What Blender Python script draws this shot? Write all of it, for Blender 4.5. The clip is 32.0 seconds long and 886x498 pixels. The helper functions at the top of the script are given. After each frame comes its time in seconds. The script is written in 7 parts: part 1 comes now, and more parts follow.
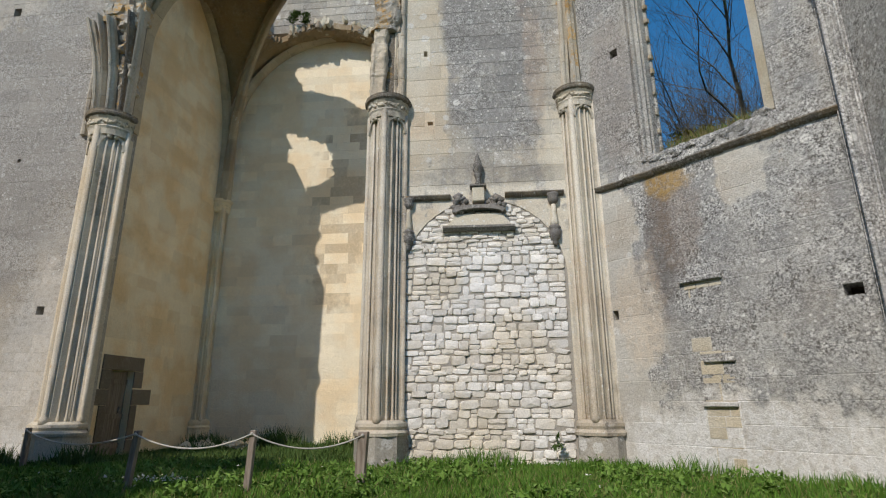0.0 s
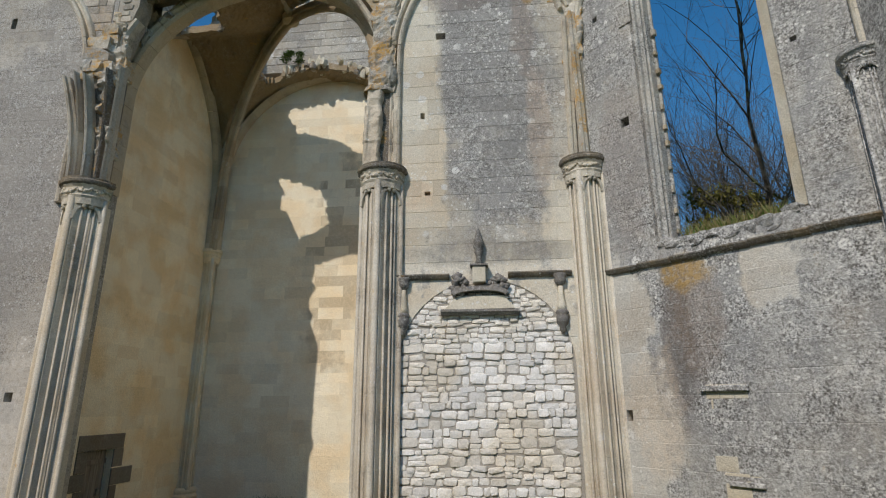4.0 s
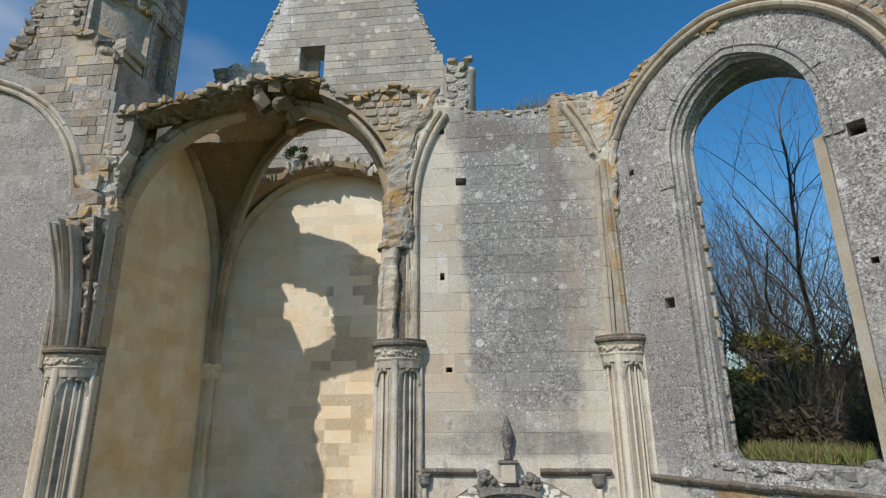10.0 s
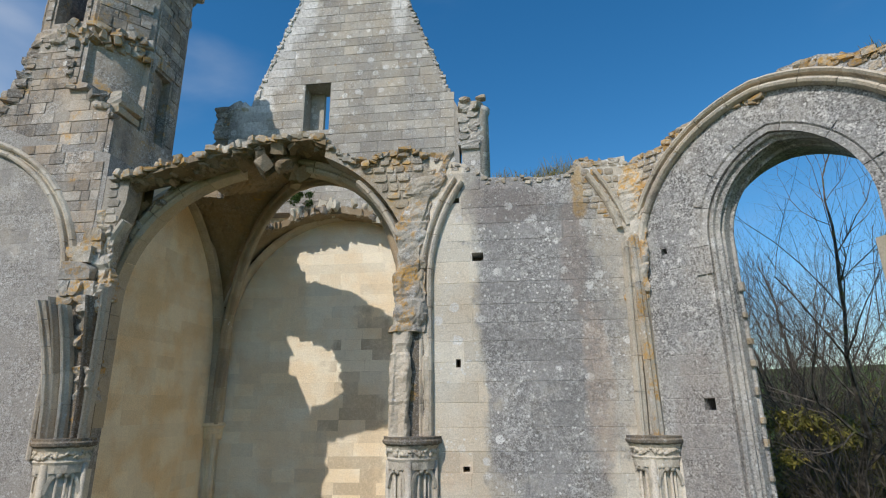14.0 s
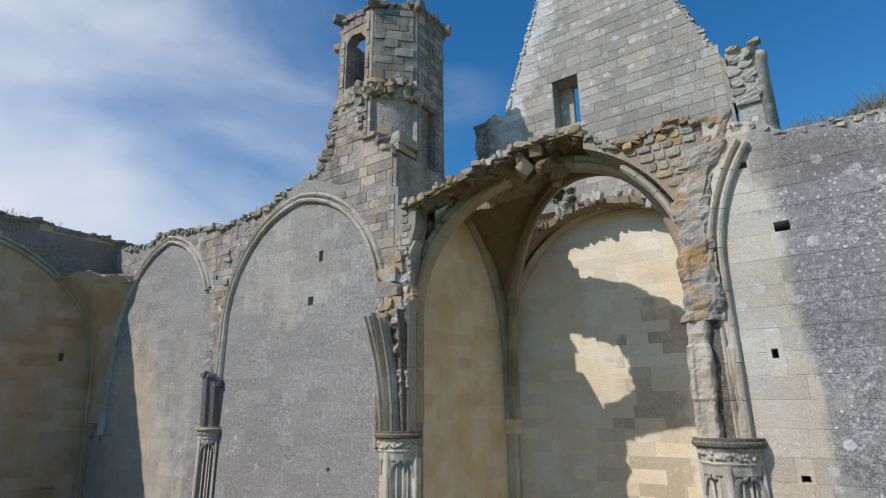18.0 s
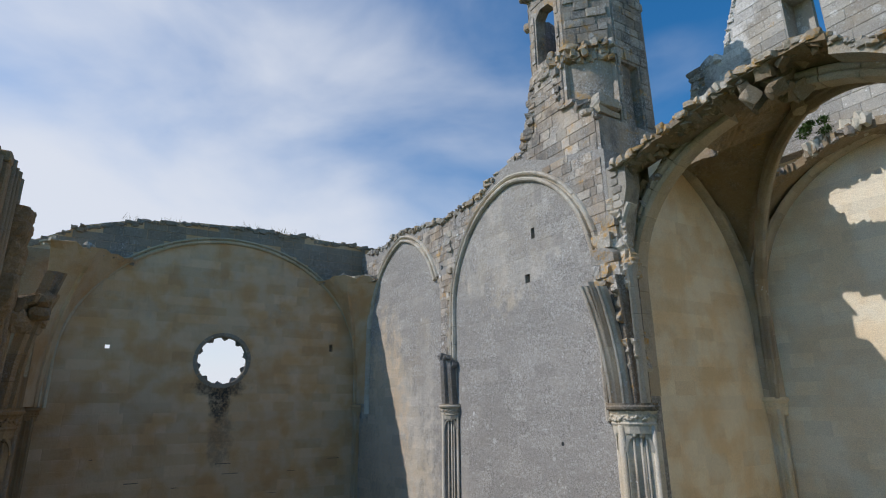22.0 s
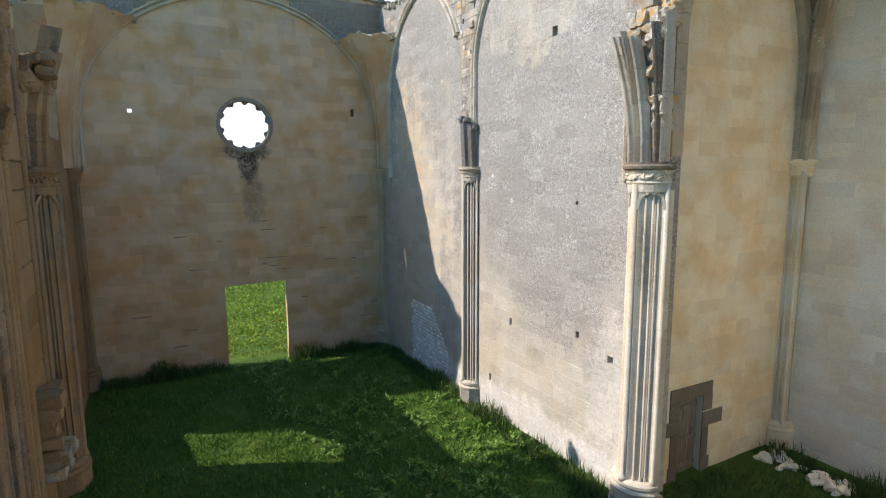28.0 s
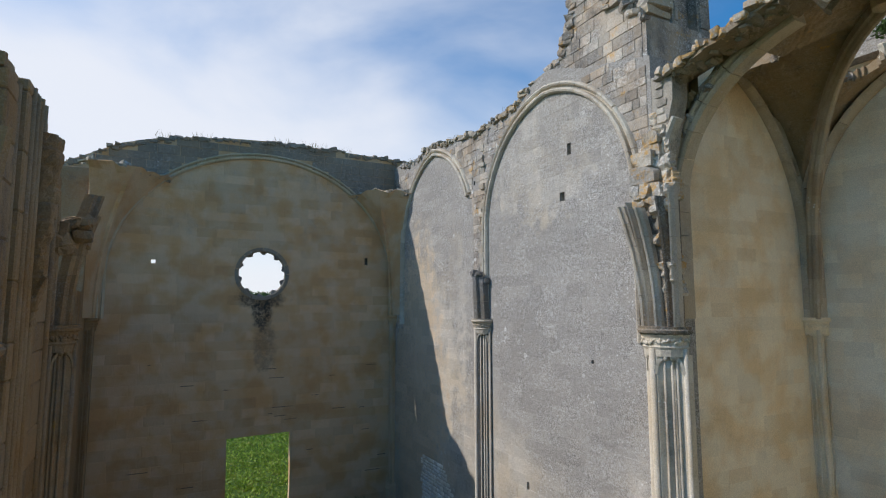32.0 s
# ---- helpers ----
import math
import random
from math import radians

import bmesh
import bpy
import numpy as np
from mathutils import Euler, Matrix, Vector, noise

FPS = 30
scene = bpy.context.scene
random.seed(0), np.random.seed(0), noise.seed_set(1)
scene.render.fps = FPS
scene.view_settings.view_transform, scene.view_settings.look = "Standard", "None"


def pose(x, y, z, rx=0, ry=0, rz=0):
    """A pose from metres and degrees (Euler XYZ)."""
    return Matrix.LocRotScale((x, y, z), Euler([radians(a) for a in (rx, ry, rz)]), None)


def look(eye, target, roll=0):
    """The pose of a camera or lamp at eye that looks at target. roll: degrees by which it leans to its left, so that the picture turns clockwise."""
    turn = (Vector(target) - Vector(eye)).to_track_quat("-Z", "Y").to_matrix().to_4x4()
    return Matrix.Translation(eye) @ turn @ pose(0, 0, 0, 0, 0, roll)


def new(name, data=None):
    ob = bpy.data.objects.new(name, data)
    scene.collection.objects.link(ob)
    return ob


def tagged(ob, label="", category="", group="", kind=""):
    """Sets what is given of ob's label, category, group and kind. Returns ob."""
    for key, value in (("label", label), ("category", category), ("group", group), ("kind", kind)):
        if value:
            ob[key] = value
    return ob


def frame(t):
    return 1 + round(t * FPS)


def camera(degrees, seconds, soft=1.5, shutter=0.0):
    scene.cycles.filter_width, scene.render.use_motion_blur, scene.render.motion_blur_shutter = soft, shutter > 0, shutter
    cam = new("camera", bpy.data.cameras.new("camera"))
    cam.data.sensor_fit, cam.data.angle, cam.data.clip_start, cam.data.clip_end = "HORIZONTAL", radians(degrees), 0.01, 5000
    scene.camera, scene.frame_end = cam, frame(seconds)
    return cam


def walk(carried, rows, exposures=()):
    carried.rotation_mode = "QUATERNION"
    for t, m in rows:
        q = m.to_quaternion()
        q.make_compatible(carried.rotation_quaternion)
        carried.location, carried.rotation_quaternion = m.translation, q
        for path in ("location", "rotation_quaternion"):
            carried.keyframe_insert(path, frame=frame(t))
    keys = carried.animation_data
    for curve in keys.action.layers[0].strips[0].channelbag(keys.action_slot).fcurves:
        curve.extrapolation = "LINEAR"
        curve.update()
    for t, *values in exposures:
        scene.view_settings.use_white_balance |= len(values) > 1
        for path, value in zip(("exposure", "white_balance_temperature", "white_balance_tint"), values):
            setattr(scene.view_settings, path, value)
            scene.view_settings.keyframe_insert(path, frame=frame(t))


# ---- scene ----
cam = camera(78.5, 32.0, 1.15)
PATH = [
    (0, (0.123, 0.262, 1.225), (-0.062, 2.178, 1.768), -0.4),
    (0.5, (0.137, 0.317, 1.344), (-0.049, 2.232, 1.892), -0.4),
    (1, (0.136, 0.362, 1.51), (-0.05, 2.275, 2.062), -0.4),
    (1.5, (0.136, 0.414, 1.737), (-0.048, 2.328, 2.289), -0.4),
    (2, (0.195, 0.502, 1.924), (0.006, 2.416, 2.473), -0.4),
    (2.5, (0.279, 0.635, 2.161), (0.087, 2.549, 2.708), -0.4),
    (3, (0.302, 0.733, 2.421), (0.109, 2.646, 2.971), -0.4),
    (3.5, (0.268, 0.744, 2.779), (0.073, 2.655, 3.336), -0.4),
    (5.5, (-0.038, 0.39, 4.172), (-0.231, 2.307, 4.709), -0.5),
    (6, (-0.071, 0.359, 4.56), (-0.273, 2.274, 5.099), -0.5),
    (6.5, (-0.107, 0.435, 4.868), (-0.312, 2.347, 5.418), -0.5),
    (7, (-0.161, 0.501, 5.173), (-0.363, 2.411, 5.73), -0.5),
    (7.5, (-0.251, 0.484, 5.484), (-0.446, 2.395, 6.044), -0.5),
    (8, (-0.287, 0.47, 5.749), (-0.483, 2.379, 6.311), -0.6),
    (8.5, (-0.325, 0.515, 6.066), (-0.516, 2.424, 6.628), -0.6),
    (9, (-0.327, 0.59, 6.383), (-0.516, 2.501, 6.943), -0.6),
    (9.5, (-0.295, 0.667, 6.746), (-0.484, 2.578, 7.307), -0.7),
    (10, (-0.283, 0.739, 6.991), (-0.472, 2.65, 7.551), -0.6),
    (10.5, (-0.293, 0.806, 7.257), (-0.482, 2.716, 7.82), -0.7),
    (11, (-0.335, 0.865, 7.565), (-0.52, 2.776, 8.124), -0.7),
    (11.5, (-0.359, 0.95, 7.893), (-0.544, 2.862, 8.452), -0.8),
    (12, (-0.393, 0.999, 8.276), (-0.573, 2.912, 8.832), -0.8),
    (12.5, (-0.408, 1.051, 8.678), (-0.59, 2.963, 9.235), -0.7),
    (13, (-0.411, 1.083, 8.953), (-0.594, 2.994, 9.512), -0.8),
    (13.5, (-0.442, 1.084, 8.923), (-0.624, 2.996, 9.479), -0.7),
    (15.5, (-0.573, 1.123, 8.69), (-1.082, 2.974, 9.252), -0.6),
    (16, (-0.603, 1.098, 8.654), (-1.225, 2.915, 9.214), -0.6),
    (16.5, (-0.614, 1.119, 8.64), (-1.355, 2.89, 9.2), -0.6),
    (17, (-0.621, 1.133, 8.684), (-1.491, 2.845, 9.243), -0.6),
    (17.5, (-0.612, 1.197, 8.787), (-1.604, 2.841, 9.345), -0.5),
    (18, (-0.651, 1.221, 8.89), (-1.755, 2.793, 9.445), -0.6),
    (18.5, (-0.69, 1.307, 8.994), (-1.898, 2.8, 9.552), -0.5),
    (19, (-0.764, 1.388, 9.118), (-2.07, 2.796, 9.677), -0.5),
    (19.5, (-0.833, 1.463, 9.087), (-2.237, 2.773, 9.644), -0.5),
    (20, (-0.841, 1.474, 8.965), (-2.354, 2.658, 9.519), -0.5),
    (20.5, (-0.779, 1.583, 8.841), (-2.32, 2.732, 9.396), -0.5),
    (21, (-0.711, 1.643, 8.645), (-2.281, 2.753, 9.193), -0.6),
    (21.5, (-0.703, 1.638, 8.465), (-2.325, 2.673, 9.011), -0.5),
    (22, (-0.704, 1.67, 8.351), (-2.356, 2.656, 8.898), -0.5),
    (22.5, (-0.681, 1.687, 8.258), (-2.343, 2.657, 8.803), -0.4),
    (23, (-0.7, 1.742, 8.166), (-2.371, 2.698, 8.708), -0.4),
    (23.5, (-0.714, 1.772, 8.099), (-2.403, 2.727, 8.585), -0.3),
    (24, (-0.707, 1.837, 8.145), (-2.404, 2.781, 8.622), -0.3),
    (24.5, (-0.725, 1.877, 8.218), (-2.445, 2.818, 8.614), -0.3),
    (25, (-0.802, 1.914, 8.339), (-2.549, 2.856, 8.59), -0.2),
    (25.5, (-0.92, 1.921, 8.495), (-2.678, 2.864, 8.64), -0.3),
    (26, (-0.962, 1.959, 8.567), (-2.725, 2.902, 8.618), -0.2),
    (26.5, (-0.946, 1.99, 8.511), (-2.711, 2.928, 8.443), -0.3),
    (28.5, (-0.753, 2.113, 8.083), (-2.508, 3.025, 7.786), -0.2),
    (29, (-0.714, 2.1, 8.085), (-2.471, 3.007, 7.788), -0.1),
    (29.5, (-0.69, 2.012, 8.116), (-2.465, 2.927, 7.998), -0.1),
    (30, (-0.692, 1.91, 8.123), (-2.467, 2.82, 8.276), -0.1),
    (30.5, (-0.747, 1.852, 8.258), (-2.519, 2.759, 8.452), -0.1),
    (31, (-0.782, 1.853, 8.414), (-2.554, 2.757, 8.615), 0.0),
    (31.5, (-0.791, 1.866, 8.627), (-2.564, 2.768, 8.829), -0.0),
    (32, (-0.817, 1.889, 8.794), (-2.59, 2.79, 9.001), -0.1),
]
EXPOSURE = [(0, -0.32, 6650, 11), (2, -0.36, 6650, 11), (3, -0.46, 6650, 11), (6, -0.46, 6650, 11), (13, -0.28, 6500, 12), (16, -0.30, 6350, 12), (19, -0.36, 6150, 13), (22, -0.35, 6150, 13), (24, -0.38, 6200, 13),
            (26, -0.06, 6300, 13), (28.5, 0.66, 6750, 14), (29.2, 0.72, 6750, 14), (30, 0.34, 6450, 14), (32, -0.16, 6250, 13)]
walk(cam, [(t, look(eye, target, roll)) for t, eye, target, roll in PATH], EXPOSURE)

# ---- light ----
SUN_TRAVEL = Vector((0.48, 1.0, -0.95)).normalized()
world = bpy.data.worlds.new("sky")
scene.world = world
world.use_nodes = True
wt = world.node_tree
wt.nodes.clear()


def wn(kind):
    return wt.nodes.new(kind)


SKY_STRENGTH = 0.15
w_out = wn("ShaderNodeOutputWorld")
w_bg = wn("ShaderNodeBackground")
w_sky = wn("ShaderNodeTexSky")
w_sky.sky_type, w_sky.sun_disc = "NISHITA", False
w_sky.sun_elevation = math.asin(-SUN_TRAVEL.z)
w_sky.sun_rotation = math.atan2(-SUN_TRAVEL.x, -SUN_TRAVEL.y)
w_sky.dust_density, w_sky.ozone_density, w_sky.air_density = 0.4, 2.0, 1.0
w_bg.inputs["Strength"].default_value = SKY_STRENGTH
w_co = wn("ShaderNodeTexCoord")
w_map = wn("ShaderNodeMapping")
w_map.inputs["Scale"].default_value = (1.0, 1.6, 3.2)
w_map.inputs["Rotation"].default_value = (0.25, 0.35, 0.6)
w_n1 = wn("ShaderNodeTexNoise")
w_n1.inputs["Scale"].default_value, w_n1.inputs["Detail"].default_value = 1.7, 6.0
w_n1.inputs["Roughness"].default_value, w_n1.inputs["Distortion"].default_value = 0.48, 0.3
w_sep = wn("ShaderNodeSeparateXYZ")
# more cloud towards the west, clear to the east
w_west = wn("ShaderNodeMapRange")
w_west.inputs["From Min"].default_value, w_west.inputs["From Max"].default_value = -0.50, -0.98
w_west.inputs["To Min"].default_value, w_west.inputs["To Max"].default_value = -0.05, 0.48
w_sum = wn("ShaderNodeMath")
w_sum.operation = "MULTIPLY_ADD"
w_sum.inputs[1].default_value = 0.72
w_cov = wn("ShaderNodeMapRange")
w_cov.interpolation_type = "SMOOTHSTEP"
w_cov.inputs["From Min"].default_value, w_cov.inputs["From Max"].default_value = 0.36, 0.90
w_cov.inputs["To Max"].default_value = 0.95
w_mix = wn("ShaderNodeMix")
w_mix.data_type = "RGBA"
w_mix.inputs[7].default_value = (6.3, 6.5, 6.7, 1)
w_hs = wn("ShaderNodeHueSaturation")
w_hs.inputs["Hue"].default_value, w_hs.inputs["Saturation"].default_value, w_hs.inputs["Value"].default_value = 0.495, 1.37, 1.15
for a, b in ((w_co.outputs["Generated"], w_map.inputs["Vector"]), (w_map.outputs[0], w_n1.inputs["Vector"]),
             (w_co.outputs["Generated"], w_sep.inputs[0]), (w_sep.outputs["X"], w_west.inputs["Value"]),
             (w_n1.outputs["Fac"], w_sum.inputs[0]), (w_west.outputs[0], w_sum.inputs[2]), (w_sum.outputs[0], w_cov.inputs["Value"]),
             (w_sky.outputs[0], w_hs.inputs["Color"]), (w_hs.outputs[0], w_mix.inputs[6]), (w_cov.outputs[0], w_mix.inputs[0]),
             (w_mix.outputs[2], w_bg.inputs["Color"]), (w_bg.outputs[0], w_out.inputs["Surface"])):
    wt.links.new(a, b)

sun_data = bpy.data.lights.new("sun", "SUN")
sun_data.energy, sun_data.angle, sun_data.color = 3.9, radians(0.53), (1.0, 0.935, 0.855)
sun = new("sun", sun_data)
sun.matrix_world = look((0, 0, 60), Vector((0, 0, 60)) + SUN_TRAVEL)


# ---- materials ----
class Nodes:
    """A small builder of shader nodes."""

    def __init__(self, name):
        self.mat = bpy.data.materials.new(name)
        self.mat.use_nodes = True
        self.t = self.mat.node_tree
        self.bsdf = self.t.nodes["Principled BSDF"]
        self.pos = self.t.nodes.new("ShaderNodeNewGeometry").outputs["Position"]

    def put(self, sock, v):
        if isinstance(v, (int, float)):
            sock.default_value = v
        elif isinstance(v, tuple):
            sock.default_value = v if len(v) == len(sock.default_value) else (*v, 1)
        else:
            self.t.links.new(v, sock)

    def math(self, op, a, b=0.0, c=None, clamp=False):
        n = self.t.nodes.new("ShaderNodeMath")
        n.operation, n.use_clamp = op, clamp
        self.put(n.inputs[0], a)
        self.put(n.inputs[1], b)
        if c is not None:
            self.put(n.inputs[2], c)
        return n.outputs[0]

    def noise(self, scale, detail=4.0, rough=0.55, stretch=None, vec=None, distort=0.0):
        v = vec or self.pos
        if stretch:
            m = self.t.nodes.new("ShaderNodeMapping")
            self.t.links.new(v, m.inputs["Vector"])
            m.inputs["Scale"].default_value = stretch
            v = m.outputs[0]
        n = self.t.nodes.new("ShaderNodeTexNoise")
        self.t.links.new(v, n.inputs["Vector"])
        n.inputs["Scale"].default_value, n.inputs["Detail"].default_value = scale, detail
        n.inputs["Roughness"].default_value, n.inputs["Distortion"].default_value = rough, distort
        return n.outputs["Fac"]

    def spots(self, scale, lo, hi):
        n = self.t.nodes.new("ShaderNodeTexVoronoi")
        self.t.links.new(self.pos, n.inputs["Vector"])
        n.inputs["Scale"].default_value = scale
        return self.ramp(self.math("ADD", n.outputs["Distance"], self.math("MULTIPLY", self.math("ADD", self.noise(scale * 3.2, 3), -0.5), 0.22)), hi, lo)

    def ramp(self, v, lo, hi, a=0.0, b=1.0):
        n = self.t.nodes.new("ShaderNodeMapRange")
        n.interpolation_type = "SMOOTHSTEP"
        self.put(n.inputs["Value"], v)
        for k, x in (("From Min", lo), ("From Max", hi), ("To Min", a), ("To Max", b)):
            self.put(n.inputs[k], x)
        return n.outputs[0]

    def mix(self, f, a, b, blend="MIX"):
        n = self.t.nodes.new("ShaderNodeMix")
        n.data_type, n.blend_type = "RGBA", blend
        self.put(n.inputs[0], f)
        self.put(n.inputs[6], a)
        self.put(n.inputs[7], b)
        return n.outputs[2]

    def xyz(self):
        n = self.t.nodes.new("ShaderNodeSeparateXYZ")
        self.t.links.new(self.pos, n.inputs[0])
        return n.outputs

    def piece(self):
        """A random number for each piece, in its own object or an island of one mesh."""
        o = self.t.nodes.new("ShaderNodeObjectInfo").outputs["Random"]
        g = self.t.nodes.new("ShaderNodeNewGeometry").outputs["Random Per Island"]
        return self.math("FRACT", self.math("ADD", o, g))

    def bump(self, height, strength, dist):
        n = self.t.nodes.new("ShaderNodeBump")
        n.inputs["Strength"].default_value, n.inputs["Distance"].default_value = strength, dist
        self.t.links.new(height, n.inputs["Height"])
        self.t.links.new(n.outputs[0], self.bsdf.inputs["Normal"])

    def done(self, color, rough=0.9, spec=0.2):
        self.put(self.bsdf.inputs["Base Color"], color)
        self.put(self.bsdf.inputs["Roughness"], rough)
        self.bsdf.inputs["Specular IOR Level"].default_value = spec
        return self.mat


def stone(name, base, warm, grey=0.3, greycol=(0.235, 0.235, 0.225), dark=0.25, white=0.3, orange=0.0, disc=2.3, disc_r=0.16, slope=(0, 0, 0), off=0.0,
          vary=0.2, speck=0.35, streak=0.3, big=0.45, grain=1.0, stains=(), paint=(), blocks=()):
    """Weathered limestone. grey: share of grey weathering; slope: how it grows with x, y, z (from off); dark: black streaks;
    white: lichen discs; orange: lichen. stains: (centre, radii, amount) of more or less grey; paint: (centre, radii, colour, strength);
    blocks: (centre, radii, colour, strength) where single stones differ."""
    k = Nodes(name)
    x, y, z = k.xyz()
    n_big, n_mid, n_fine = k.noise(big, 5, 0.6), k.noise(2.6, 5, 0.62), k.noise(34, 3, 0.7)
    n_run = k.noise(1.5, 5, 0.6, (1.0, 1.0, 0.09))
    r = k.piece()
    col = k.mix(k.ramp(k.noise(0.8, 3), 0.38, 0.66), base, warm)
    col = k.mix(k.ramp(k.math("FRACT", k.math("MULTIPLY", r, 7.31)), 0.72, 1.0, 0, 0.45), col, warm)
    m = k.math("ADD", k.math("MULTIPLY", n_big, 0.75), k.math("MULTIPLY", n_mid, 0.4))
    m = k.math("ADD", m, k.math("MULTIPLY", n_run, streak))
    for s, c in zip(slope, (x, y, z)):
        if s:
            m = k.math("ADD", m, k.math("MULTIPLY", c, s))
    m = k.math("ADD", m, off - streak * 0.5)
    for centre, radii, amount in stains:
        m = k.math("ADD", m, k.math("MULTIPLY", k.patch(centre, radii, n_mid, n_run), amount))
    g = k.ramp(m, 0.64 - grey * 0.5, 1.14 - grey * 0.5)
    col = k.mix(k.math("MULTIPLY", g, 0.9), col, greycol)
    dk = k.ramp(k.math("ADD", k.math("MULTIPLY", n_run, 0.75), k.math("MULTIPLY", n_mid, 0.45)), 0.84 - dark * 0.5, 1.06 - dark * 0.45)
    col = k.mix(k.math("MULTIPLY", dk, 0.72), col, (0.105, 0.10, 0.09))
    # mottled crust of small lichens where the stone has gone grey
    sp, sq = k.noise(9.0 * grain, 6, 0.72), k.noise(27 * grain, 4, 0.70)
    crust = k.math("MULTIPLY", k.math("ADD", k.math("MULTIPLY", g, 0.78), 0.22), speck)
    crust = k.math("MULTIPLY", crust, k.ramp(k.noise(1.4, 4, 0.6), 0.32, 0.66, 0.3, 1.15))
    col = k.mix(k.math("MULTIPLY", k.ramp(sp, 0.52, 0.60), crust), col, (0.53, 0.52, 0.485))
    col = k.mix(k.math("MULTIPLY", k.ramp(sp, 0.475, 0.38), crust), col, (0.15, 0.14, 0.125))
    col = k.mix(k.math("MULTIPLY", k.ramp(sq, 0.54, 0.59), crust), col, (0.60, 0.59, 0.555))
    col = k.mix(k.math("MULTIPLY", k.ramp(sq, 0.455, 0.40), crust), col, (0.095, 0.09, 0.08))
    if white:
        d = k.math("MULTIPLY", k.spots(disc, disc_r, disc_r + 0.06), k.ramp(k.noise(0.6, 2), 0.66 - white * 0.22, 0.74 - white * 0.12))
        d2 = k.math("MULTIPLY", k.spots(8.0, 0.14, 0.26), k.ramp(k.noise(1.1, 2), 0.60 - white * 0.2, 0.7 - white * 0.1))
        d = k.math("MULTIPLY", k.math("MAXIMUM", d, d2), k.ramp(sq, 0.36, 0.5))
        col = k.mix(k.math("MULTIPLY", d, 0.9), col, (0.66, 0.65, 0.61))
    if orange:
        o = k.ramp(k.math("ADD", k.noise(1.7, 5, 0.65), k.math("MULTIPLY", k.noise(9, 3), 0.2)), 0.78 - orange * 0.3, 0.92 - orange * 0.3)
        o = k.math("MULTIPLY", o, k.ramp(k.math("ADD", sp, k.math("MULTIPLY", k.math("ADD", sq, -0.5), 0.7)), 0.42, 0.58, 0.12, 1.0))
        col = k.mix(k.math("MULTIPLY", o, 0.82), col, (0.47, 0.255, 0.045))
    for centre, radii, colour, strength in paint:
        pm = k.math("MULTIPLY", k.patch(centre, radii, n_mid, n_run), k.ramp(sp, 0.40, 0.56, 0.45, 1.0))
        col = k.mix(k.math("MULTIPLY", pm, strength), col, colour)
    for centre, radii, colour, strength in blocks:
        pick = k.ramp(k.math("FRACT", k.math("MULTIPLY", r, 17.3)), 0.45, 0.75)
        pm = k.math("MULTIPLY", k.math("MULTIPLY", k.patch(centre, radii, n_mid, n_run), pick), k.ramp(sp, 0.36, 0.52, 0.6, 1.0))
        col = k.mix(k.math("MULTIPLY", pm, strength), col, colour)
    bright = k.math("ADD", k.math("MULTIPLY", r, vary), 1.0 - vary * 0.55)
    bright = k.math("MULTIPLY", bright, k.math("ADD", k.math("MULTIPLY", n_fine, 0.80), 0.60))
    col = k.mix(1.0, col, k.t_rgb(bright), "MULTIPLY")
    h = k.math("ADD", k.math("MULTIPLY", n_fine, 0.5), k.math("ADD", n_mid, k.math("MULTIPLY", sp, 0.9)))
    k.bump(h, 0.65, 0.036)
    return k.done(col, 0.92, 0.15)


def t_rgb(self, v):
    n = self.t.nodes.new("ShaderNodeCombineColor")
    for i in range(3):
        self.t.links.new(v, n.inputs[i])
    return n.outputs[0]


def patch(self, centre, radii, n_mid, n_run):
    """A soft uneven blot round a place, 1 within and 0 outside."""
    a = self.t.nodes.new("ShaderNodeVectorMath")
    a.operation = "SUBTRACT"
    self.t.links.new(self.pos, a.inputs[0])
    a.inputs[1].default_value = centre
    b = self.t.nodes.new("ShaderNodeVectorMath")
    b.operation = "DIVIDE"
    self.t.links.new(a.outputs[0], b.inputs[0])
    b.inputs[1].default_value = radii
    c = self.t.nodes.new("ShaderNodeVectorMath")
    c.operation = "LENGTH"
    self.t.links.new(b.outputs[0], c.inputs[0])
    q = self.math("ADD", c.outputs["Value"], self.math("MULTIPLY", self.math("ADD", n_mid, -0.5), 1.3))
    q = self.math("ADD", q, self.math("MULTIPLY", self.math("ADD", n_run, -0.5), 0.8))
    return self.ramp(q, 1.2, 0.7)


Nodes.t_rgb = t_rgb
Nodes.patch = patch

